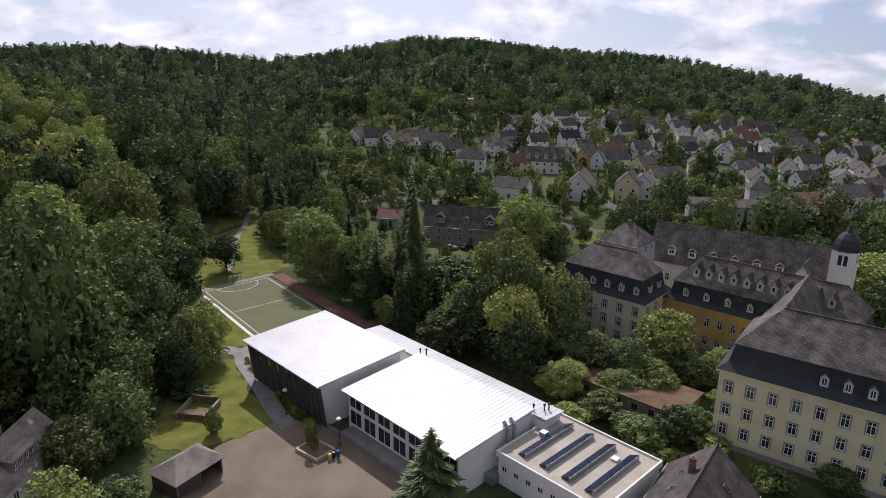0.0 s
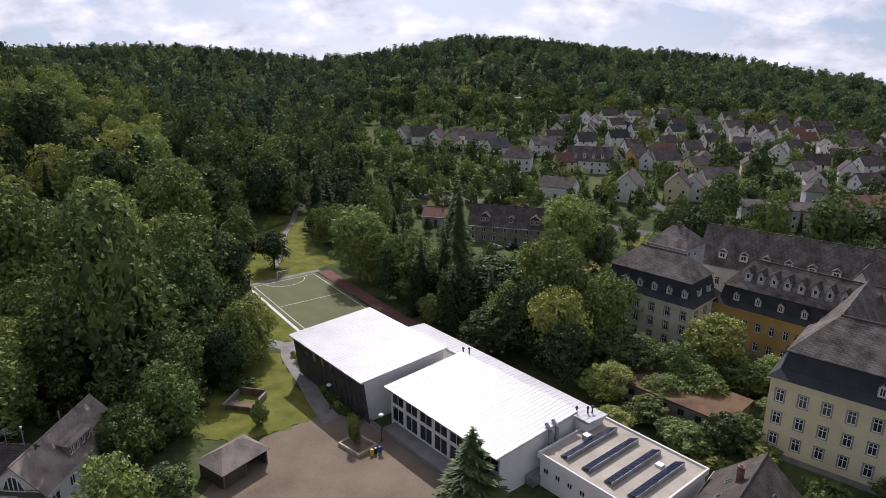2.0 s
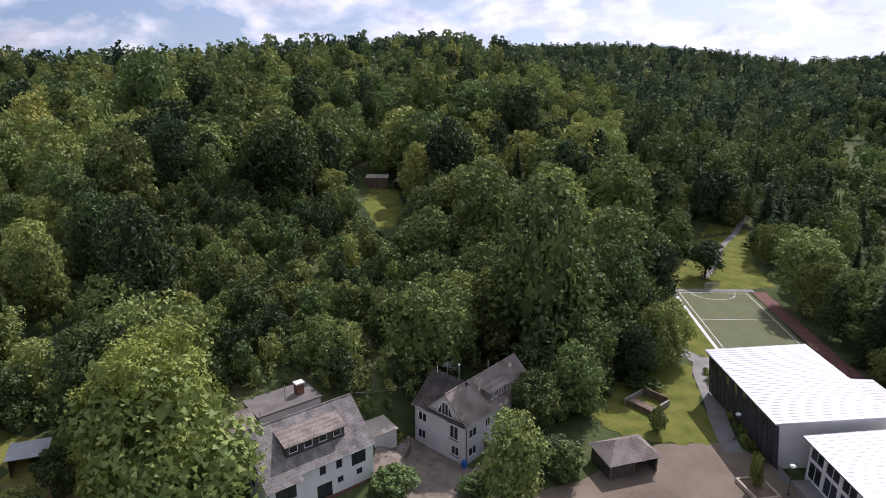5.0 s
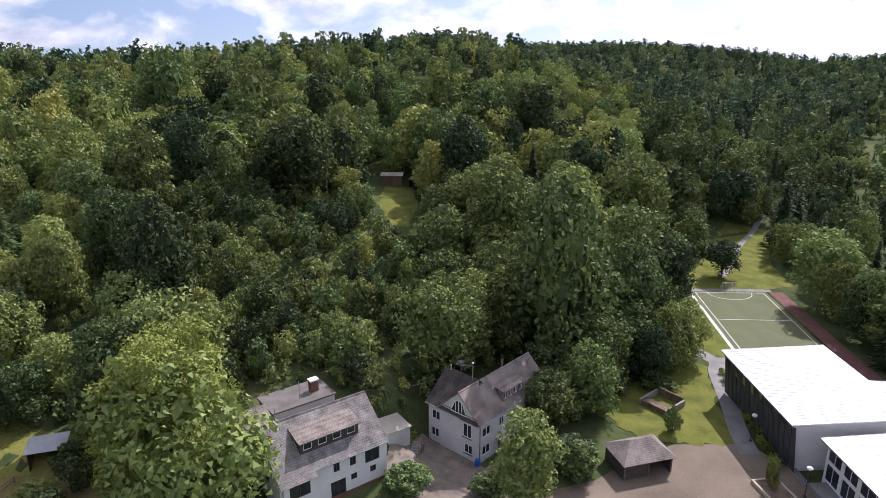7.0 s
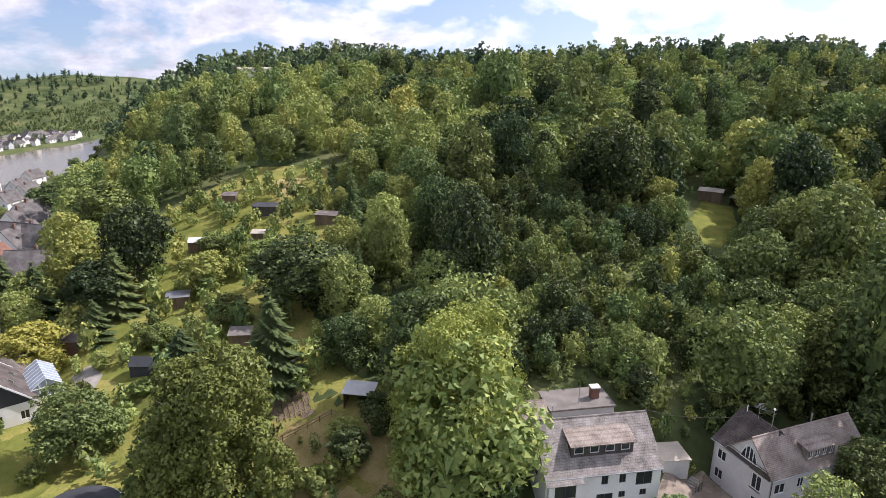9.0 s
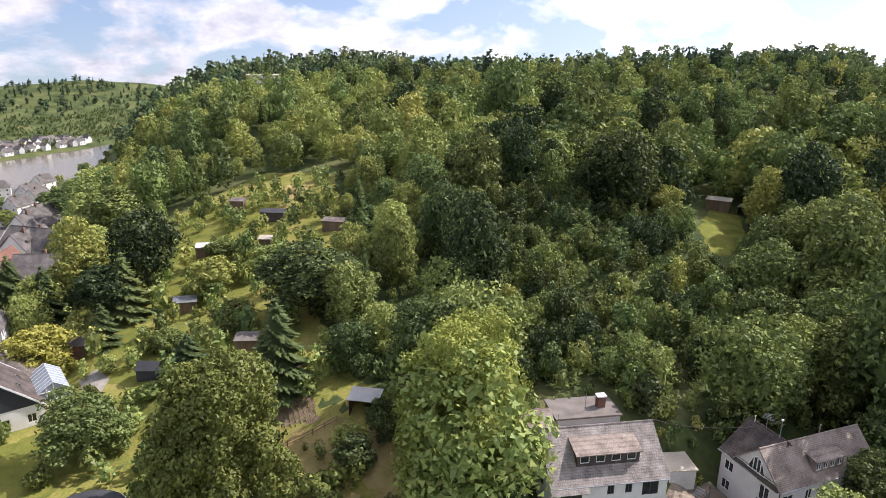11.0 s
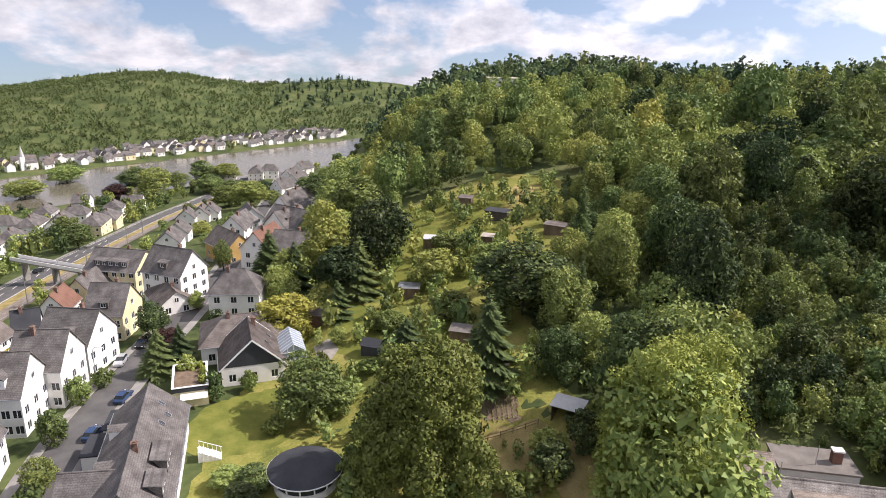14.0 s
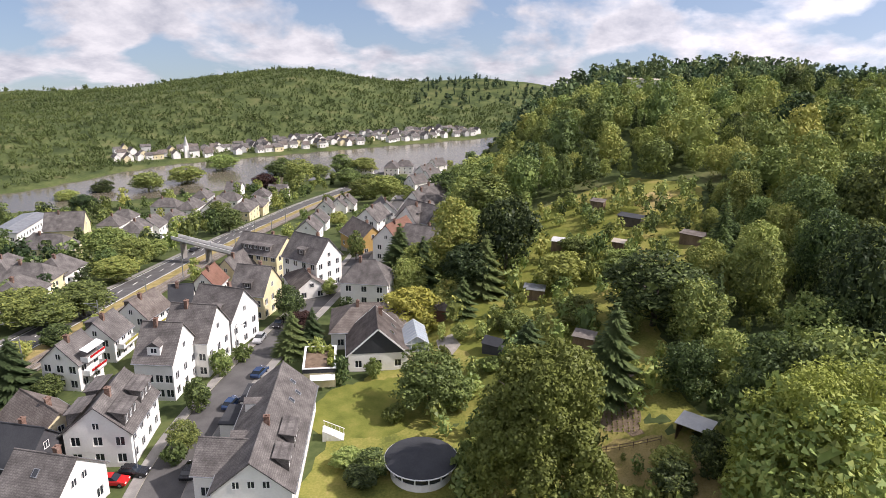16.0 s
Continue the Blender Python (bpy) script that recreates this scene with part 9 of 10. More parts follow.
tree("broadleaf_tree", -195.6, -19.0, "ash", 1.93, 98, "tall green ash tree", 0.54)
tree("broadleaf_tree", -230.1, -29.5, "oak", 1.50, 240, "full green broadleaf tree", 0.57)
tree("broadleaf_tree", -99.9, -18.1, "maple", 1.48, 276, "light green young maple tree", 0.73)
tree("garden_shrub", -99.1, -13.5, "tall_shrub", 1.24, 281, "tall leafy green shrub", 0.77)
tree("garden_shrub", -94.5, -23.0, "shrub", 1.47, 243, "rounded green garden shrub", 1.08)
tree("garden_shrub", -108.4, -8.9, "shrub", 1.75, 203, "rounded green garden shrub", 0.71)
tree("garden_shrub", -110.4, -17.6, "shrub", 1.25, 327, "rounded green garden shrub", 1.67)
tree("broadleaf_tree", -122.9, 20.2, "lime", 2.05, 77, "rounded green lime tree", 0.58)
tree("fruit_tree", -127.3, 6.3, "apple", 2.23, 118, "low green fruit tree in a garden", 0.45)
tree("fruit_tree", -159.4, 6.5, "apple", 2.16, 325, "low green fruit tree in a garden", 0.56)
tree("fruit_tree", -145.2, 3.3, "apple", 2.49, 77, "low green fruit tree in a garden", 0.69)
tree("garden_shrub", -174.6, -6.0, "shrub", 0.66, 267, "rounded green garden shrub", 0.45)
tree("fruit_tree", -122.9, -5.9, "apple", 1.41, 199, "low green fruit tree in a garden", 0.65)
tree("garden_shrub", -123.2, -8.5, "shrub", 1.35, 7, "rounded green garden shrub", 1.08)
tree("garden_shrub", -120.5, -15.9, "tall_shrub", 0.77, 343, "tall leafy green shrub", 0.64)
tree("conifer_tree", -115.0, -48.3, "fir", 1.11, 32, "dense dark green fir tree", 0.57)
tree("conifer_tree", -117.6, -45.1, "fir", 0.86, 81, "dense dark green fir tree", 0.74)
tree("broadleaf_tree", -125.1, -50.0, "copper", 0.78, 302, "copper-leaved dark red tree", 0.59)
tree("broadleaf_tree", -131.0, -55.5, "lime", 0.77, 21, "rounded green lime tree", 0.88)
tree("garden_shrub", -90.9, -55.1, "tall_shrub", 0.95, 154, "tall leafy green shrub", 0.99)
tree("broadleaf_tree", -79.6, -51.4, "lime", 0.56, 15, "rounded green lime tree", 0.78)
tree("garden_shrub", -103.4, -57.3, "tall_shrub", 0.85, 137, "tall leafy green shrub", 0.95)
tree("garden_shrub", -77.1, -51.1, "shrub", 1.41, 242, "rounded green garden shrub", 1.26)
tree("garden_shrub", -110.1, -56.6, "shrub", 1.57, 304, "rounded green garden shrub", 1.04)
tree("conifer_tree", -90.8, -89.1, "spruce", 1.46, 198, "dark green pointed spruce tree", 0.45)
tree("broadleaf_tree", -91.8, -83.3, "lime", 0.59, 218, "rounded green lime tree", 0.52)
tree("broadleaf_tree", -76.7, -68.4, "yellow", 0.83, 202, "golden yellow-green garden tree", 0.68)
tree("broadleaf_tree", -182.2, -55.7, "lime", 0.54, 295, "rounded green lime tree", 1.33)
tree("broadleaf_tree", -138.3, 30.0, "yellow", 1.30, 227, "golden yellow-green garden tree", 0.45)
tree("fruit_tree", -150.1, 16.4, "apple", 2.18, 68, "low green fruit tree in a garden", 0.53)
tree("garden_shrub", -84.8, 18.6, "tall_shrub", 1.25, 187, "tall leafy green shrub", 0.57)
tree("garden_shrub", -81.4, 18.5, "tall_shrub", 1.26, 49, "tall leafy green shrub", 0.73)
tree("garden_shrub", -83.8, 23.4, "tall_shrub", 1.10, 18, "tall leafy green shrub", 0.99)
tree("garden_shrub", -79.7, 13.0, "shrub", 2.15, 69, "rounded green garden shrub", 0.72)
tree("garden_shrub", -81.2, -26.7, "tall_shrub", 1.04, 253, "tall leafy green shrub", 0.45)
tree("garden_shrub", -80.2, -22.4, "tall_shrub", 1.09, 111, "tall leafy green shrub", 0.56)
tree("garden_shrub", -77.3, -23.4, "tall_shrub", 1.07, 132, "tall leafy green shrub", 0.45)
tree("garden_shrub", -81.7, -9.2, "shrub", 1.72, 344, "rounded green garden shrub", 1.72)
tree("garden_shrub", -118.4, -23.9, "shrub", 2.40, 223, "rounded green garden shrub", 0.58)
tree("garden_shrub", -108.1, -30.1, "shrub", 1.27, 320, "rounded green garden shrub", 1.47)
tree("garden_shrub", -55.1, 54.1, "tall_shrub", 1.38, 154, "tall leafy green shrub", 0.53)
tree("conifer_tree", -47.3, 70.9, "fir", 0.44, 215, "slender dark green conifer beside the villa", 1.05)
tree("garden_shrub", -40.1, 73.0, "tall_shrub", 1.23, 259, "tall leafy green shrub", 0.67)
tree("broadleaf_tree", -51.9, 86.1, "oak", 1.14, 197, "full green broadleaf tree", 0.51)
tree("garden_shrub", -68.6, 36.5, "tall_shrub", 1.35, 293, "tall leafy green shrub", 1.14)
tree("garden_shrub", -46.9, 61.7, "tall_shrub", 1.18, 179, "tall leafy green shrub", 0.45)
tree("garden_shrub", -43.4, 66.9, "shrub", 2.14, 273, "rounded green garden shrub", 0.52)
tree("broadleaf_tree", -44.3, 119.0, "lime", 0.89, 299, "rounded green lime tree", 1.09)
tree("broadleaf_tree", -56.1, 168.4, "oak", 0.93, 208, "full green broadleaf tree", 0.80)
tree("conifer_tree", -1.0, 75.7, "fir", 1.38, 299, "dense dark green fir tree", 0.63)
tree("fruit_tree", -19.2, 88.4, "apple", 0.44, 118, "low green fruit tree in a garden", 2.07)
tree("broadleaf_tree", 42.0, 114.0, "oak", 1.19, 172, "full green broadleaf tree", 0.78)
tree("broadleaf_tree", 21.7, 123.9, "lime", 1.33, 349, "rounded green lime tree", 0.62)
tree("broadleaf_tree", 24.1, 114.2, "oak", 1.05, 14, "full green broadleaf tree", 0.55)
tree("broadleaf_tree", 14.7, 108.3, "oak", 0.87, 143, "full green broadleaf tree", 1.07)
tree("broadleaf_tree", 30.7, 118.6, "lime", 1.05, 310, "rounded green lime tree", 0.45)
tree("broadleaf_tree", 35.0, 109.5, "lime", 0.99, 343, "rounded green lime tree", 0.73)
tree("broadleaf_tree", 46.6, 107.6, "lime", 0.91, 356, "rounded green lime tree", 0.58)
tree("garden_shrub", 35.9, 90.1, "tall_shrub", 1.45, 83, "tall leafy green shrub", 0.70)
tree("garden_shrub", 29.7, 93.1, "tall_shrub", 1.23, 357, "tall leafy green shrub", 0.45)
tree("garden_shrub", 26.3, 98.3, "tall_shrub", 1.51, 167, "tall leafy green shrub", 0.45)
tree("garden_shrub", 45.8, 79.5, "shrub", 2.34, 277, "rounded green garden shrub", 0.72)
tree("garden_shrub", 55.2, 79.5, "tall_shrub", 1.22, 292, "tall leafy green shrub", 0.45)
tree("broadleaf_tree", 44.2, 109.7, "lime", 0.92, 291, "rounded green lime tree", 0.59)
tree("conifer_tree", -5.7, 142.0, "spruce", 1.35, 53, "very tall dark green spruce tree", 1.38)
tree("conifer_tree", 10.4, 141.6, "spruce", 1.05, 190, "dark green pointed spruce tree", 1.0)
tree("broadleaf_tree", 22.4, 174.6, "oak", 1.45, 75, "large rounded green tree beside the park house", 1.0)
tree("conifer_tree", -7.7, 173.1, "spruce", 1.78, 335, "dark green pointed spruce tree", 0.83)
tree("broadleaf_tree", 4.6, 140.4, "oak", 1.89, 108, "full green broadleaf tree", 0.52)
tree("broadleaf_tree", 15.4, 137.4, "oak", 1.33, 324, "full green broadleaf tree", 0.85)
tree("broadleaf_tree", 25.8, 201.4, "oak", 2.07, 293, "full green broadleaf tree", 0.47)
tree("broadleaf_tree", 1.0, 119.7, "ash", 1.40, 136, "tall green ash tree", 0.45)
tree("broadleaf_tree", -14.3, 145.8, "ash", 1.49, 145, "tall green ash tree", 0.63)
tree("broadleaf_tree", -32.1, 164.1, "oak", 1.57, 63, "full green broadleaf tree", 0.86)
tree("broadleaf_tree", 96.1, 141.5, "oak", 1.61, 32, "full green broadleaf tree", 0.66)
tree("broadleaf_tree", 91.9, 129.5, "lime", 1.30, 246, "rounded green lime tree", 0.77)
tree("garden_shrub", -42.1, 74.7, "tall_shrub", 1.49, 327, "tall leafy green shrub", 0.45)
tree("broadleaf_tree", -49.7, 79.8, "oak", 0.88, 247, "full green broadleaf tree", 0.88)
tree("garden_shrub", -35.3, 93.0, "shrub", 1.16, 45, "rounded green garden shrub", 1.87)
tree("garden_shrub", -43.1, 104.7, "shrub", 2.29, 176, "rounded green garden shrub", 0.46)
tree("broadleaf_tree", 21.5, 105.1, "lime", 0.99, 34, "rounded green lime tree", 0.57)
tree("broadleaf_tree", 27.8, 112.9, "oak", 0.93, 210, "full green broadleaf tree", 0.58)
tree("broadleaf_tree", 18.7, 119.0, "oak", 1.05, 77, "full green broadleaf tree", 0.56)
tree("broadleaf_tree", 31.2, 104.5, "lime", 0.86, 10, "rounded green lime tree", 0.51)
tree("broadleaf_tree", 36.9, 105.5, "lime", 0.98, 150, "rounded green lime tree", 0.55)
tree("garden_shrub", 47.9, 98.5, "tall_shrub", 1.60, 218, "tall leafy green shrub", 0.48)
tree("garden_shrub", 40.0, 93.3, "tall_shrub", 1.43, 212, "tall leafy green shrub", 0.47)
tree("garden_shrub", 20.8, 95.2, "tall_shrub", 1.38, 60, "tall leafy green shrub", 0.45)
tree("garden_shrub", 31.0, 90.0, "tall_shrub", 1.60, 22, "tall leafy green shrub", 0.45)
tree("broadleaf_tree", 50.1, 107.7, "lime", 0.87, 309, "rounded green lime tree", 0.72)
tree("broadleaf_tree", 12.2, 114.8, "ash", 1.25, 314, "tall green ash tree", 0.45)
tree("garden_shrub", 33.2, 87.1, "shrub", 2.37, 23, "rounded green garden shrub", 0.48)
tree("garden_shrub", 41.0, 88.7, "shrub", 2.46, 193, "rounded green garden shrub", 0.47)
tree("broadleaf_tree", -188.0, -140.5, "oak", 1.49, 300, "full green broadleaf tree", 0.64)
tree("broadleaf_tree", -131.0, -106.3, "oak", 1.29, 169, "full green broadleaf tree", 0.47)
tree("broadleaf_tree", -122.9, -108.6, "lime", 1.36, 282, "rounded green lime tree", 0.45)
tree("broadleaf_tree", -122.4, -115.4, "oak", 1.45, 142, "full green broadleaf tree", 0.45)
tree("broadleaf_tree", -177.6, -124.3, "oak", 1.22, 258, "full green broadleaf tree", 0.65)
tree("broadleaf_tree", -195.4, -130.1, "oak", 1.14, 120, "full green broadleaf tree", 0.45)
tree("broadleaf_tree", -162.7, -119.7, "oak", 1.22, 18, "full green broadleaf tree", 0.45)
tree("broadleaf_tree", -130.4, -125.5, "lime", 1.49, 158, "rounded green lime tree", 0.48)
tree("broadleaf_tree", -395.6, -260.2, "oak", 2.08, 3, "full green broadleaf tree", 0.53)
tree("broadleaf_tree", -425.1, -250.1, "oak", 2.35, 39, "full green broadleaf tree", 0.45)
tree("broadleaf_tree", -475.4, -249.3, "oak", 2.35, 55, "full green broadleaf tree", 0.45)
tree("broadleaf_tree", -255.4, -133.1, "oak", 1.39, 307, "full green broadleaf tree", 0.52)
tree("broadleaf_tree", -276.5, -148.3, "ash", 1.65, 274, "tall green ash tree", 0.45)
tree("broadleaf_tree", -412.5, -187.8, "copper", 1.85, 16, "copper-leaved dark red tree", 0.51)
tree("broadleaf_tree", -412.6, -163.9, "oak", 2.11, 101, "full green broadleaf tree", 0.69)
tree("broadleaf_tree", -471.2, -200.4, "lime", 2.63, 208, "rounded green lime tree", 0.45)
tree("broadleaf_tree", -493.9, -160.9, "ash", 2.24, 149, "tall green ash tree", 0.45)
tree("broadleaf_tree", -471.8, -136.9, "oak", 2.15, 312, "full green broadleaf tree", 0.45)
tree("broadleaf_tree", -450.5, -164.1, "lime", 1.90, 134, "rounded green lime tree", 0.45)
tree("broadleaf_tree", -363.7, -105.6, "lime", 2.11, 79, "rounded green lime tree", 0.45)
tree("broadleaf_tree", -344.6, -88.6, "oak", 1.96, 353, "full green broadleaf tree", 0.55)
tree("broadleaf_tree", -429.6, -135.5, "lime", 2.15, 21, "rounded green lime tree", 0.45)
tree("broadleaf_tree", -398.6, -96.0, "lime", 1.79, 173, "rounded green lime tree", 0.46)
tree("fruit_tree", -352.5, -79.1, "apple", 2.40, 160, "low green fruit tree in a garden", 0.68)
tree("broadleaf_tree", -243.9, -70.9, "lime", 0.72, 184, "rounded green lime tree", 0.75)
tree("broadleaf_tree", -362.1, -294.1, "oak", 1.37, 70, "full green broadleaf tree", 0.45)
tree("broadleaf_tree", -327.9, -256.4, "oak", 1.53, 193, "full green broadleaf tree", 0.45)
tree("broadleaf_tree", -388.1, -287.5, "lime", 1.73, 192, "rounded green lime tree", 0.45)
tree("broadleaf_tree", -402.5, -111.8, "oak", 1.84, 235, "full green broadleaf tree", 0.45)
tree("broadleaf_tree", -258.0, -86.2, "lime", 0.88, 266, "rounded green lime tree", 0.55)
tree("broadleaf_tree", -148.8, -52.3, "lime", 0.46, 197, "rounded green lime tree", 0.79)
tree("broadleaf_tree", -190.0, -47.2, "lime", 0.56, 329, "rounded green lime tree", 0.65)
tree("garden_shrub", -120.0, -95.3, "shrub", 2.37, 304, "rounded green garden shrub", 0.81)
tree("garden_shrub", -113.1, -99.3, "tall_shrub", 1.40, 348, "tall leafy green shrub", 0.45)
tree("garden_shrub", -104.0, -100.7, "tall_shrub", 1.35, 286, "tall leafy green shrub", 0.45)
tree("garden_shrub", -140.3, -97.8, "shrub", 2.10, 52, "rounded green garden shrub", 0.52)
for k, (lx, ly) in enumerate(((-4.3, -2.2), (-4.2, -0.6), (-4.3, 1.1), (-2.6, 1.6), (-0.8, 1.7), (1.4, 1.6))):
    q = pose(-106.6, -39.3, 3.0, 0, 0, 17.5) @ Vector((lx, ly, 0))
    tree("terrace_shrub", q.x, q.y, "bush", 0.9 + 0.1 * (k % 3), k * 71, "yellow-green shrub growing on the roof terrace", z=3.0)
for bx, by, bs in BUSHES:
    tree("clipped_shrub", bx, by, "bush", bs * 1.25, bx * 50, "small clipped yellow-green bush beside the hall", group="hall bushes")
def inside(x, y, outline):
    hit_in = False
    n = len(outline)
    for i in range(n):
        (ax, ay), (bx, by) = outline[i], outline[(i + 1) % n]
        if (ay > y) != (by > y) and x < (bx - ax) * (y - ay) / (by - ay) + ax:
            hit_in = not hit_in
    return hit_in


SCHOOL_GROUNDS = [(-46, 70), (-45, 96), (-44, 118), (-63, 152), (-70, 200), (-62, 226), (-52, 190), (-38, 172), (-22, 146), (8, 112), (24, 116), (20, 142), (34, 158), (110, 160), (110, 50), (-20, 50)]
HOUSE_PLOTS = [(-42, 54), (-43, 68), (-47, 76), (-64, 83), (-66, 64), (-70, 58), (-78, 54), (-78, 38), (-62, 36), (-50, 42)]
DRIVE = [(-43, 50), (-44, 68), (-52, 80), (-52, 66.5), (-64, 66.5), (-61, 58), (-57, 50)]
GARDENS = [(-70, 26), (-84, 30), (-100, 22), (-124, 21), (-152, 34), (-200, 42), (-222, 24), (-200, -8), (-170, -20), (-150, -30), (-70, -34), (-60, 0)]
HUT_CLEARING = [(-112, 103), (-107, 108), (-128, 136), (-146, 149), (-153, 139), (-133, 116)]
HILL_CLEARING = [(-360, 30), (-360, 53), (-436, 62), (-436, 36)]
HUT_VIEW = [(-116, 108), (-148, 141)]


PARK_CLEARING = [(-24, 178), (36, 166), (46, 206), (74, 196), (70, 238), (-34, 246)]


def near_line(x, y, line, d):
    for i in range(len(line) - 1):
        (ax, ay), (bx, by) = line[i], line[i + 1]
        t = max(0, min(1, ((x - ax) * (bx - ax) + (y - ay) * (by - ay)) / ((bx - ax) ** 2 + (by - ay) ** 2)))
        if math.hypot(x - ax - t * (bx - ax), y - ay - t * (by - ay)) < d:
            return True
    return False


MAIN_RAIL = [(x, y + 6.0) for x, y in MAIN]


def woods():
    g = np.random.default_rng(11)
    names = ("near", "young", "mid", "back", "far", "low", "bank", "brush", "lower")
    spots, tones = {k: [] for k in names}, {k: [] for k in names}

    def add(k, x, y, size, cone, tone):
        if any(abs(x - hx) < hr and abs(y - hy) < hr for hx, hy, hr in HOUSES):
            return
        spots[k].append((x, y, size, cone))
        tones[k].append(min(1.0, max(0.0, tone)))
    r = 76.0
    while r < 1060:
        gap = 8.3 + max(0, r - 150) * 0.0075
        a = -44.0 + g.uniform(0, 1)
        while a < 146:
            aa, rr = a + g.uniform(-0.45, 0.45) * gap / r * 57, r + g.uniform(-0.45, 0.45) * gap
            a += gap / r * 57.3
            x, y = -rr * math.sin(radians(aa)), rr * math.cos(radians(aa))
            s = -0.702 * x - 0.712 * y
            tone = g.normal(0.52, 0.27) + 0.10 * math.sin(x * 0.03) * math.cos(y * 0.024)
            size = float(np.clip(g.lognormal(-0.02, 0.30), 0.45, 1.8))
            if aa > 60 and s > 428:                      # beyond the river: scrub and vineyards
                if s > 562 - 56 * float(ramp(aa, 120, 134)):
                    if 84 < aa < 102 and s > 700:            # dark woods on the farther slope
                        add("far", x, y, size * 0.55, g.uniform() < 0.3, tone * 0.4)
                        continue
                    for _ in range(6):
                        add("bank", x + g.uniform(-8, 8), y + g.uniform(-8, 8), size * 0.3, False, tone * 0.6 + 0.25)
                continue
            if y < -33 and aa > 90:                      # lower town
                if near_line(x, y, STREET, 6.5) or near_line(x, y, MAIN, 8.5) or near_line(x, y, MAIN_RAIL, 10.5):
                    continue
                if s > 412:
                    add("lower", x, y, size * 0.5, False, tone) if g.uniform() < 0.5 else None
                elif g.uniform() < (0.6 if y < -112 else 0.32):
                    add("lower", x, y, size * (0.55 if y < -112 else 0.32), False, tone)
                continue
            if inside(x, y, SCHOOL_GROUNDS) or inside(x, y, HOUSE_PLOTS) or inside(x, y, GARDENS) or inside(x, y, HUT_CLEARING) or inside(x, y, HILL_CLEARING):
                continue
            if -46 < aa < 10.5 and 238 < rr < 590 + 3 * min(0, aa):   # upper town
                for _ in range(2):
                    add("low", x + g.uniform(-3, 3), y + g.uniform(-3, 3), size * (0.5 if rr < 460 else 0.75), g.uniform() < 0.12, tone * 0.72)
                continue
            if inside(x, y, PARK_CLEARING):
                if g.uniform() < 0.75:
                    add("mid", x, y, size * 0.45, False, tone * 0.7)
                continue
            if aa > 37 and rr > 480 + 55 * float(ramp(aa, 70, 82)):      # behind the crest
                continue
            if near_line(x, y, HUT_VIEW, 5.5):
                continue
            cone = g.uniform() < (0.45 if (-3 < aa < 22 and 125 < rr < 330) else 0.2 if 0 < aa < 26 else 0.05 if rr < 275 else 0.015)
            if aa > 70 and rr < 340:                     # lighter orchard trees on the sunny slope
                tone, size = tone + 0.28, size * 0.78
            if rr < 96 and aa < 45:                      # low growth round the villas
                cone, size = False, size * 0.36
            if cone:
                tone *= 0.3
                size = max(size, 0.9)
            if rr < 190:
                # backlit, shaded side of the wood painted in as a darker leaf tone
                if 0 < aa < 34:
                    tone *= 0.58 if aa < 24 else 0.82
                if aa < -8 and rr > 150:
                    size *= 0.6
                if -14 < aa < 7 and rr > 145:
                    size *= 0.62
                if 43 < aa < 66 and rr < 178:            # thicket of young trees
                    for _ in range(3):
                        add("young", x + g.uniform(-3.4, 3.4), y + g.uniform(-3.4, 3.4), g.uniform(0.42, 0.68), False, tone * 0.8 + g.normal(0.06, 0.12))
                    continue
                if 25 < aa <= 43:
                    size = max(size, 0.8) * 1.22
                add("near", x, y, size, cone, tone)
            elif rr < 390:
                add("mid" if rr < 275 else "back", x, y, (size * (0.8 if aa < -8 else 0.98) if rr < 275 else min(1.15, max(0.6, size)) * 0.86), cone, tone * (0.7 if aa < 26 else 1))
            else:
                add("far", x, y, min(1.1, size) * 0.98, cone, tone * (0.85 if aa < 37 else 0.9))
        r += gap * 0.9
    # brush on the hill foot
    r = 70.0
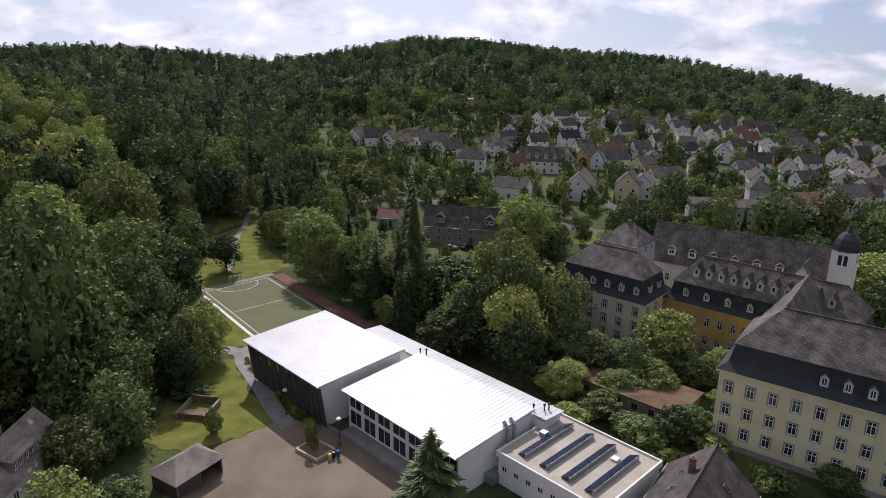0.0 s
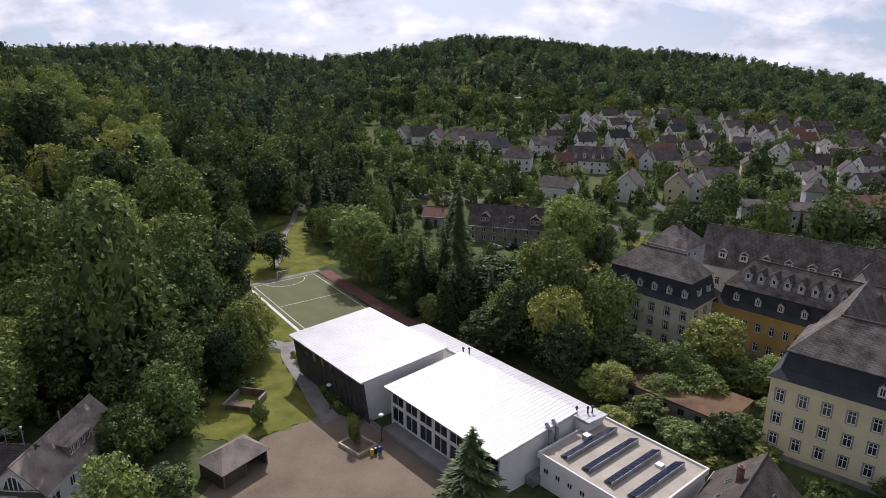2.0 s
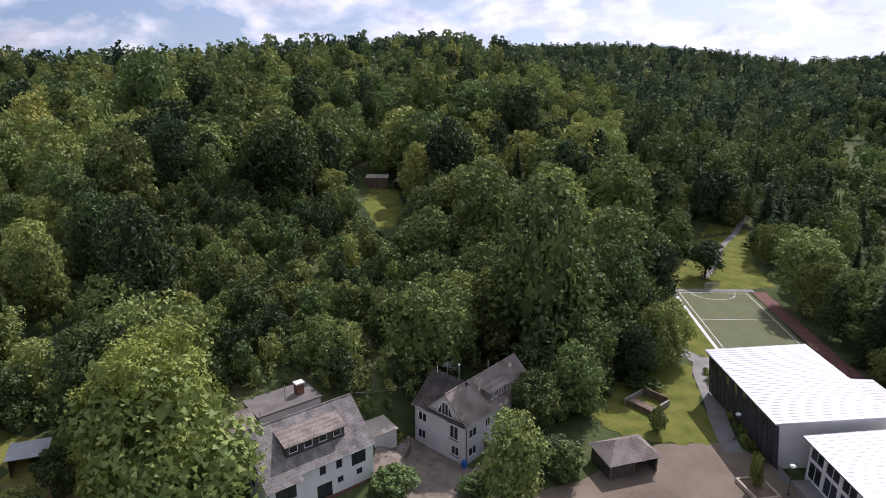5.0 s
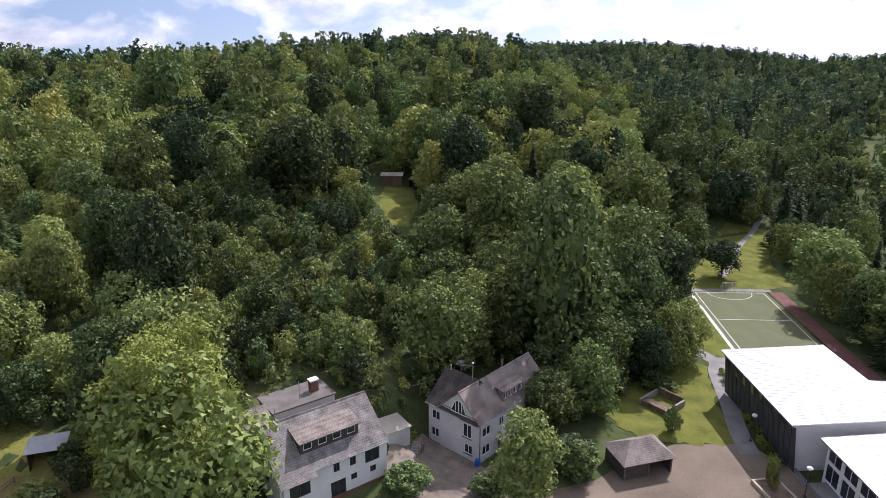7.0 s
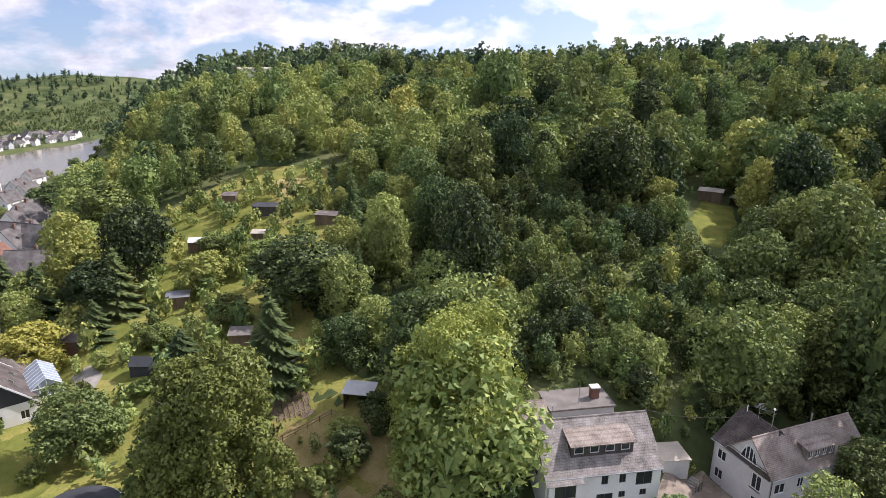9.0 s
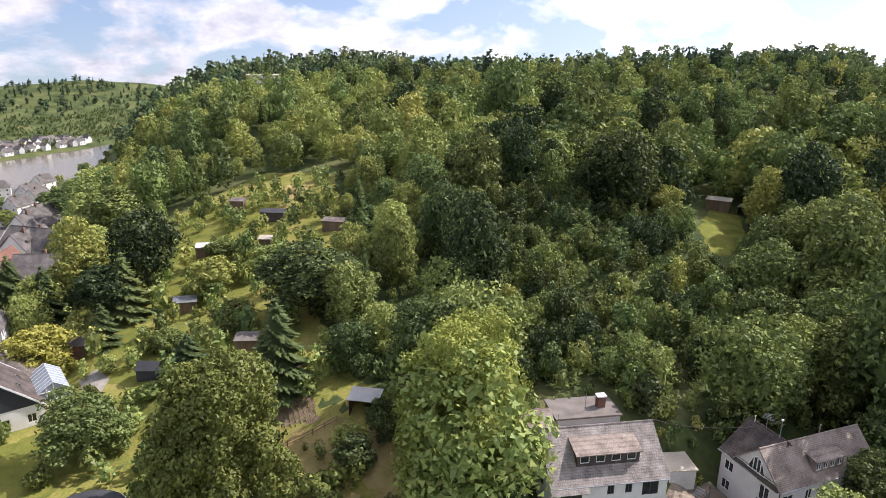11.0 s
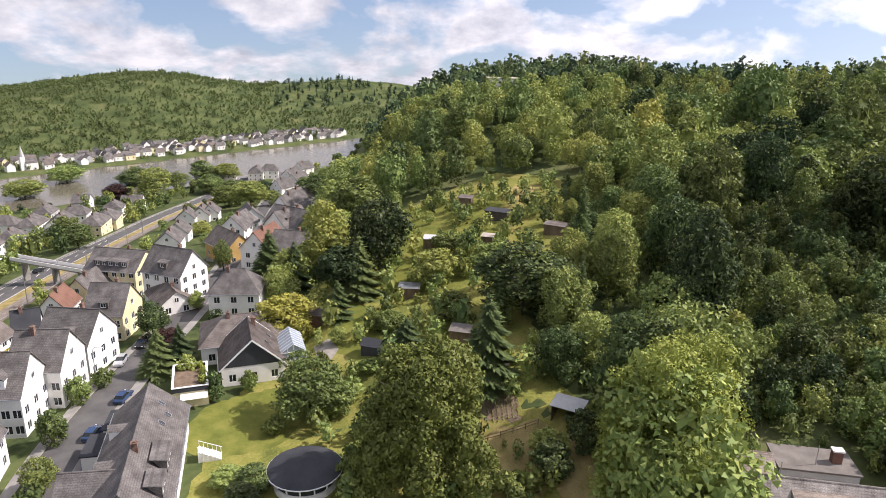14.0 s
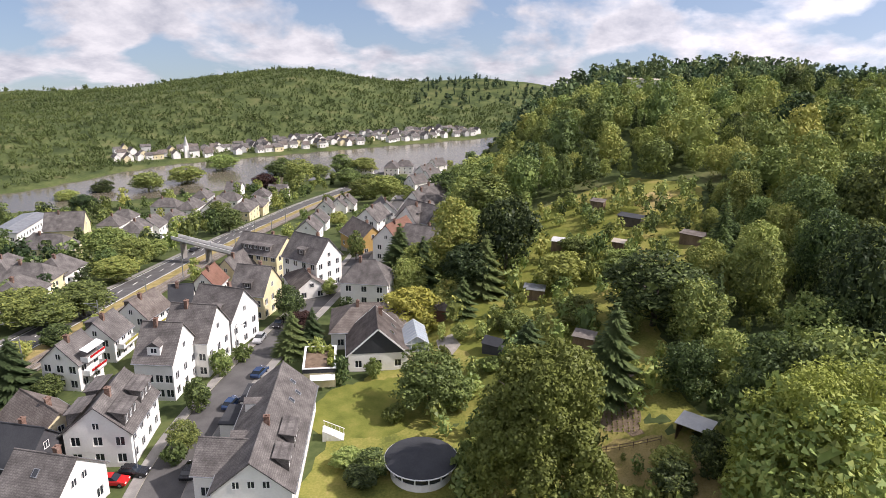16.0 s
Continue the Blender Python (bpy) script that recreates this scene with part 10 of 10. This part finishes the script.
    while r < 200:
        a = 16.0
        while a < 100:
            aa, rr = a + g.uniform(-0.5, 0.5), r + g.uniform(-1.2, 1.2)
            a += 2.6 / r * 57.3
            x, y = -rr * math.sin(radians(aa)), rr * math.cos(radians(aa))
            if inside(x, y, SCHOOL_GROUNDS) or inside(x, y, DRIVE) or inside(x, y, HUT_CLEARING):
                continue
            p = 0.27 if inside(x, y, GARDENS) else (0.8 if aa > 36 else 0.4)
            if g.uniform() < p and y > -30:
                top = 0.5 if inside(x, y, GARDENS) else 0.34
                add("brush", x, y, g.uniform(0.12, top), False, g.normal(0.72 if top > 0.4 else 0.55, 0.2))
        r += 2.6
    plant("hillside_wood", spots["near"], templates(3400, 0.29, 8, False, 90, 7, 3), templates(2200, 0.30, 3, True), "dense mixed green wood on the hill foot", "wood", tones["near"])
    plant("young_wood", spots["young"], templates(700, 0.46, 8, False, 44, 4, 1, 0.78), templates(600, 0.5, 3, True), "thicket of young green trees on the hill foot", "wood", tones["young"])
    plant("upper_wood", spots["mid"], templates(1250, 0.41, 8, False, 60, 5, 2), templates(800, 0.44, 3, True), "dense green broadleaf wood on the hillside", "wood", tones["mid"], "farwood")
    plant("hill_wood", spots["back"], templates(520, 0.60, 8, False, 40, 3, 1), templates(300, 0.7, 3, True), "dense green broadleaf wood on the upper hillside", "wood", tones["back"], "farwood")
    plant("ridge_wood", spots["far"], templates(84, 1.2, 8, False, 22, 0, 1), templates(90, 1.1, 3, True), "distant green wood covering the ridges", "wood", tones["far"], "hazed_ridgewood")
    plant("town_greenery", spots["low"], templates(120, 1.0, 7, False, 24, 0, 1), templates(220, 0.75, 3, True), "garden trees and hedges among the upper town houses", "trees", tones["low"], "farwood")
    plant("lower_greenery", spots["lower"], templates(320, 0.78, 7, False, 30, 4, 1), templates(180, 1.05, 3, True), "garden trees and hedges between street and river", "trees", tones["lower"])
    plant("bank_scrub", spots["bank"], templates(20, 1.6, 7, False, 10, -3, 1), templates(40, 2.0, 3, True), "low scrub and vineyards on the slope beyond the river", "scrub", tones["bank"], "scrub")
    plant("hillside_brush", spots["brush"], templates(90, 1.1, 7, False, 24, -1, 1), templates(40, 2.0, 3, True), "low green brush under the trees on the slope", "brush", tones["brush"])


woods()
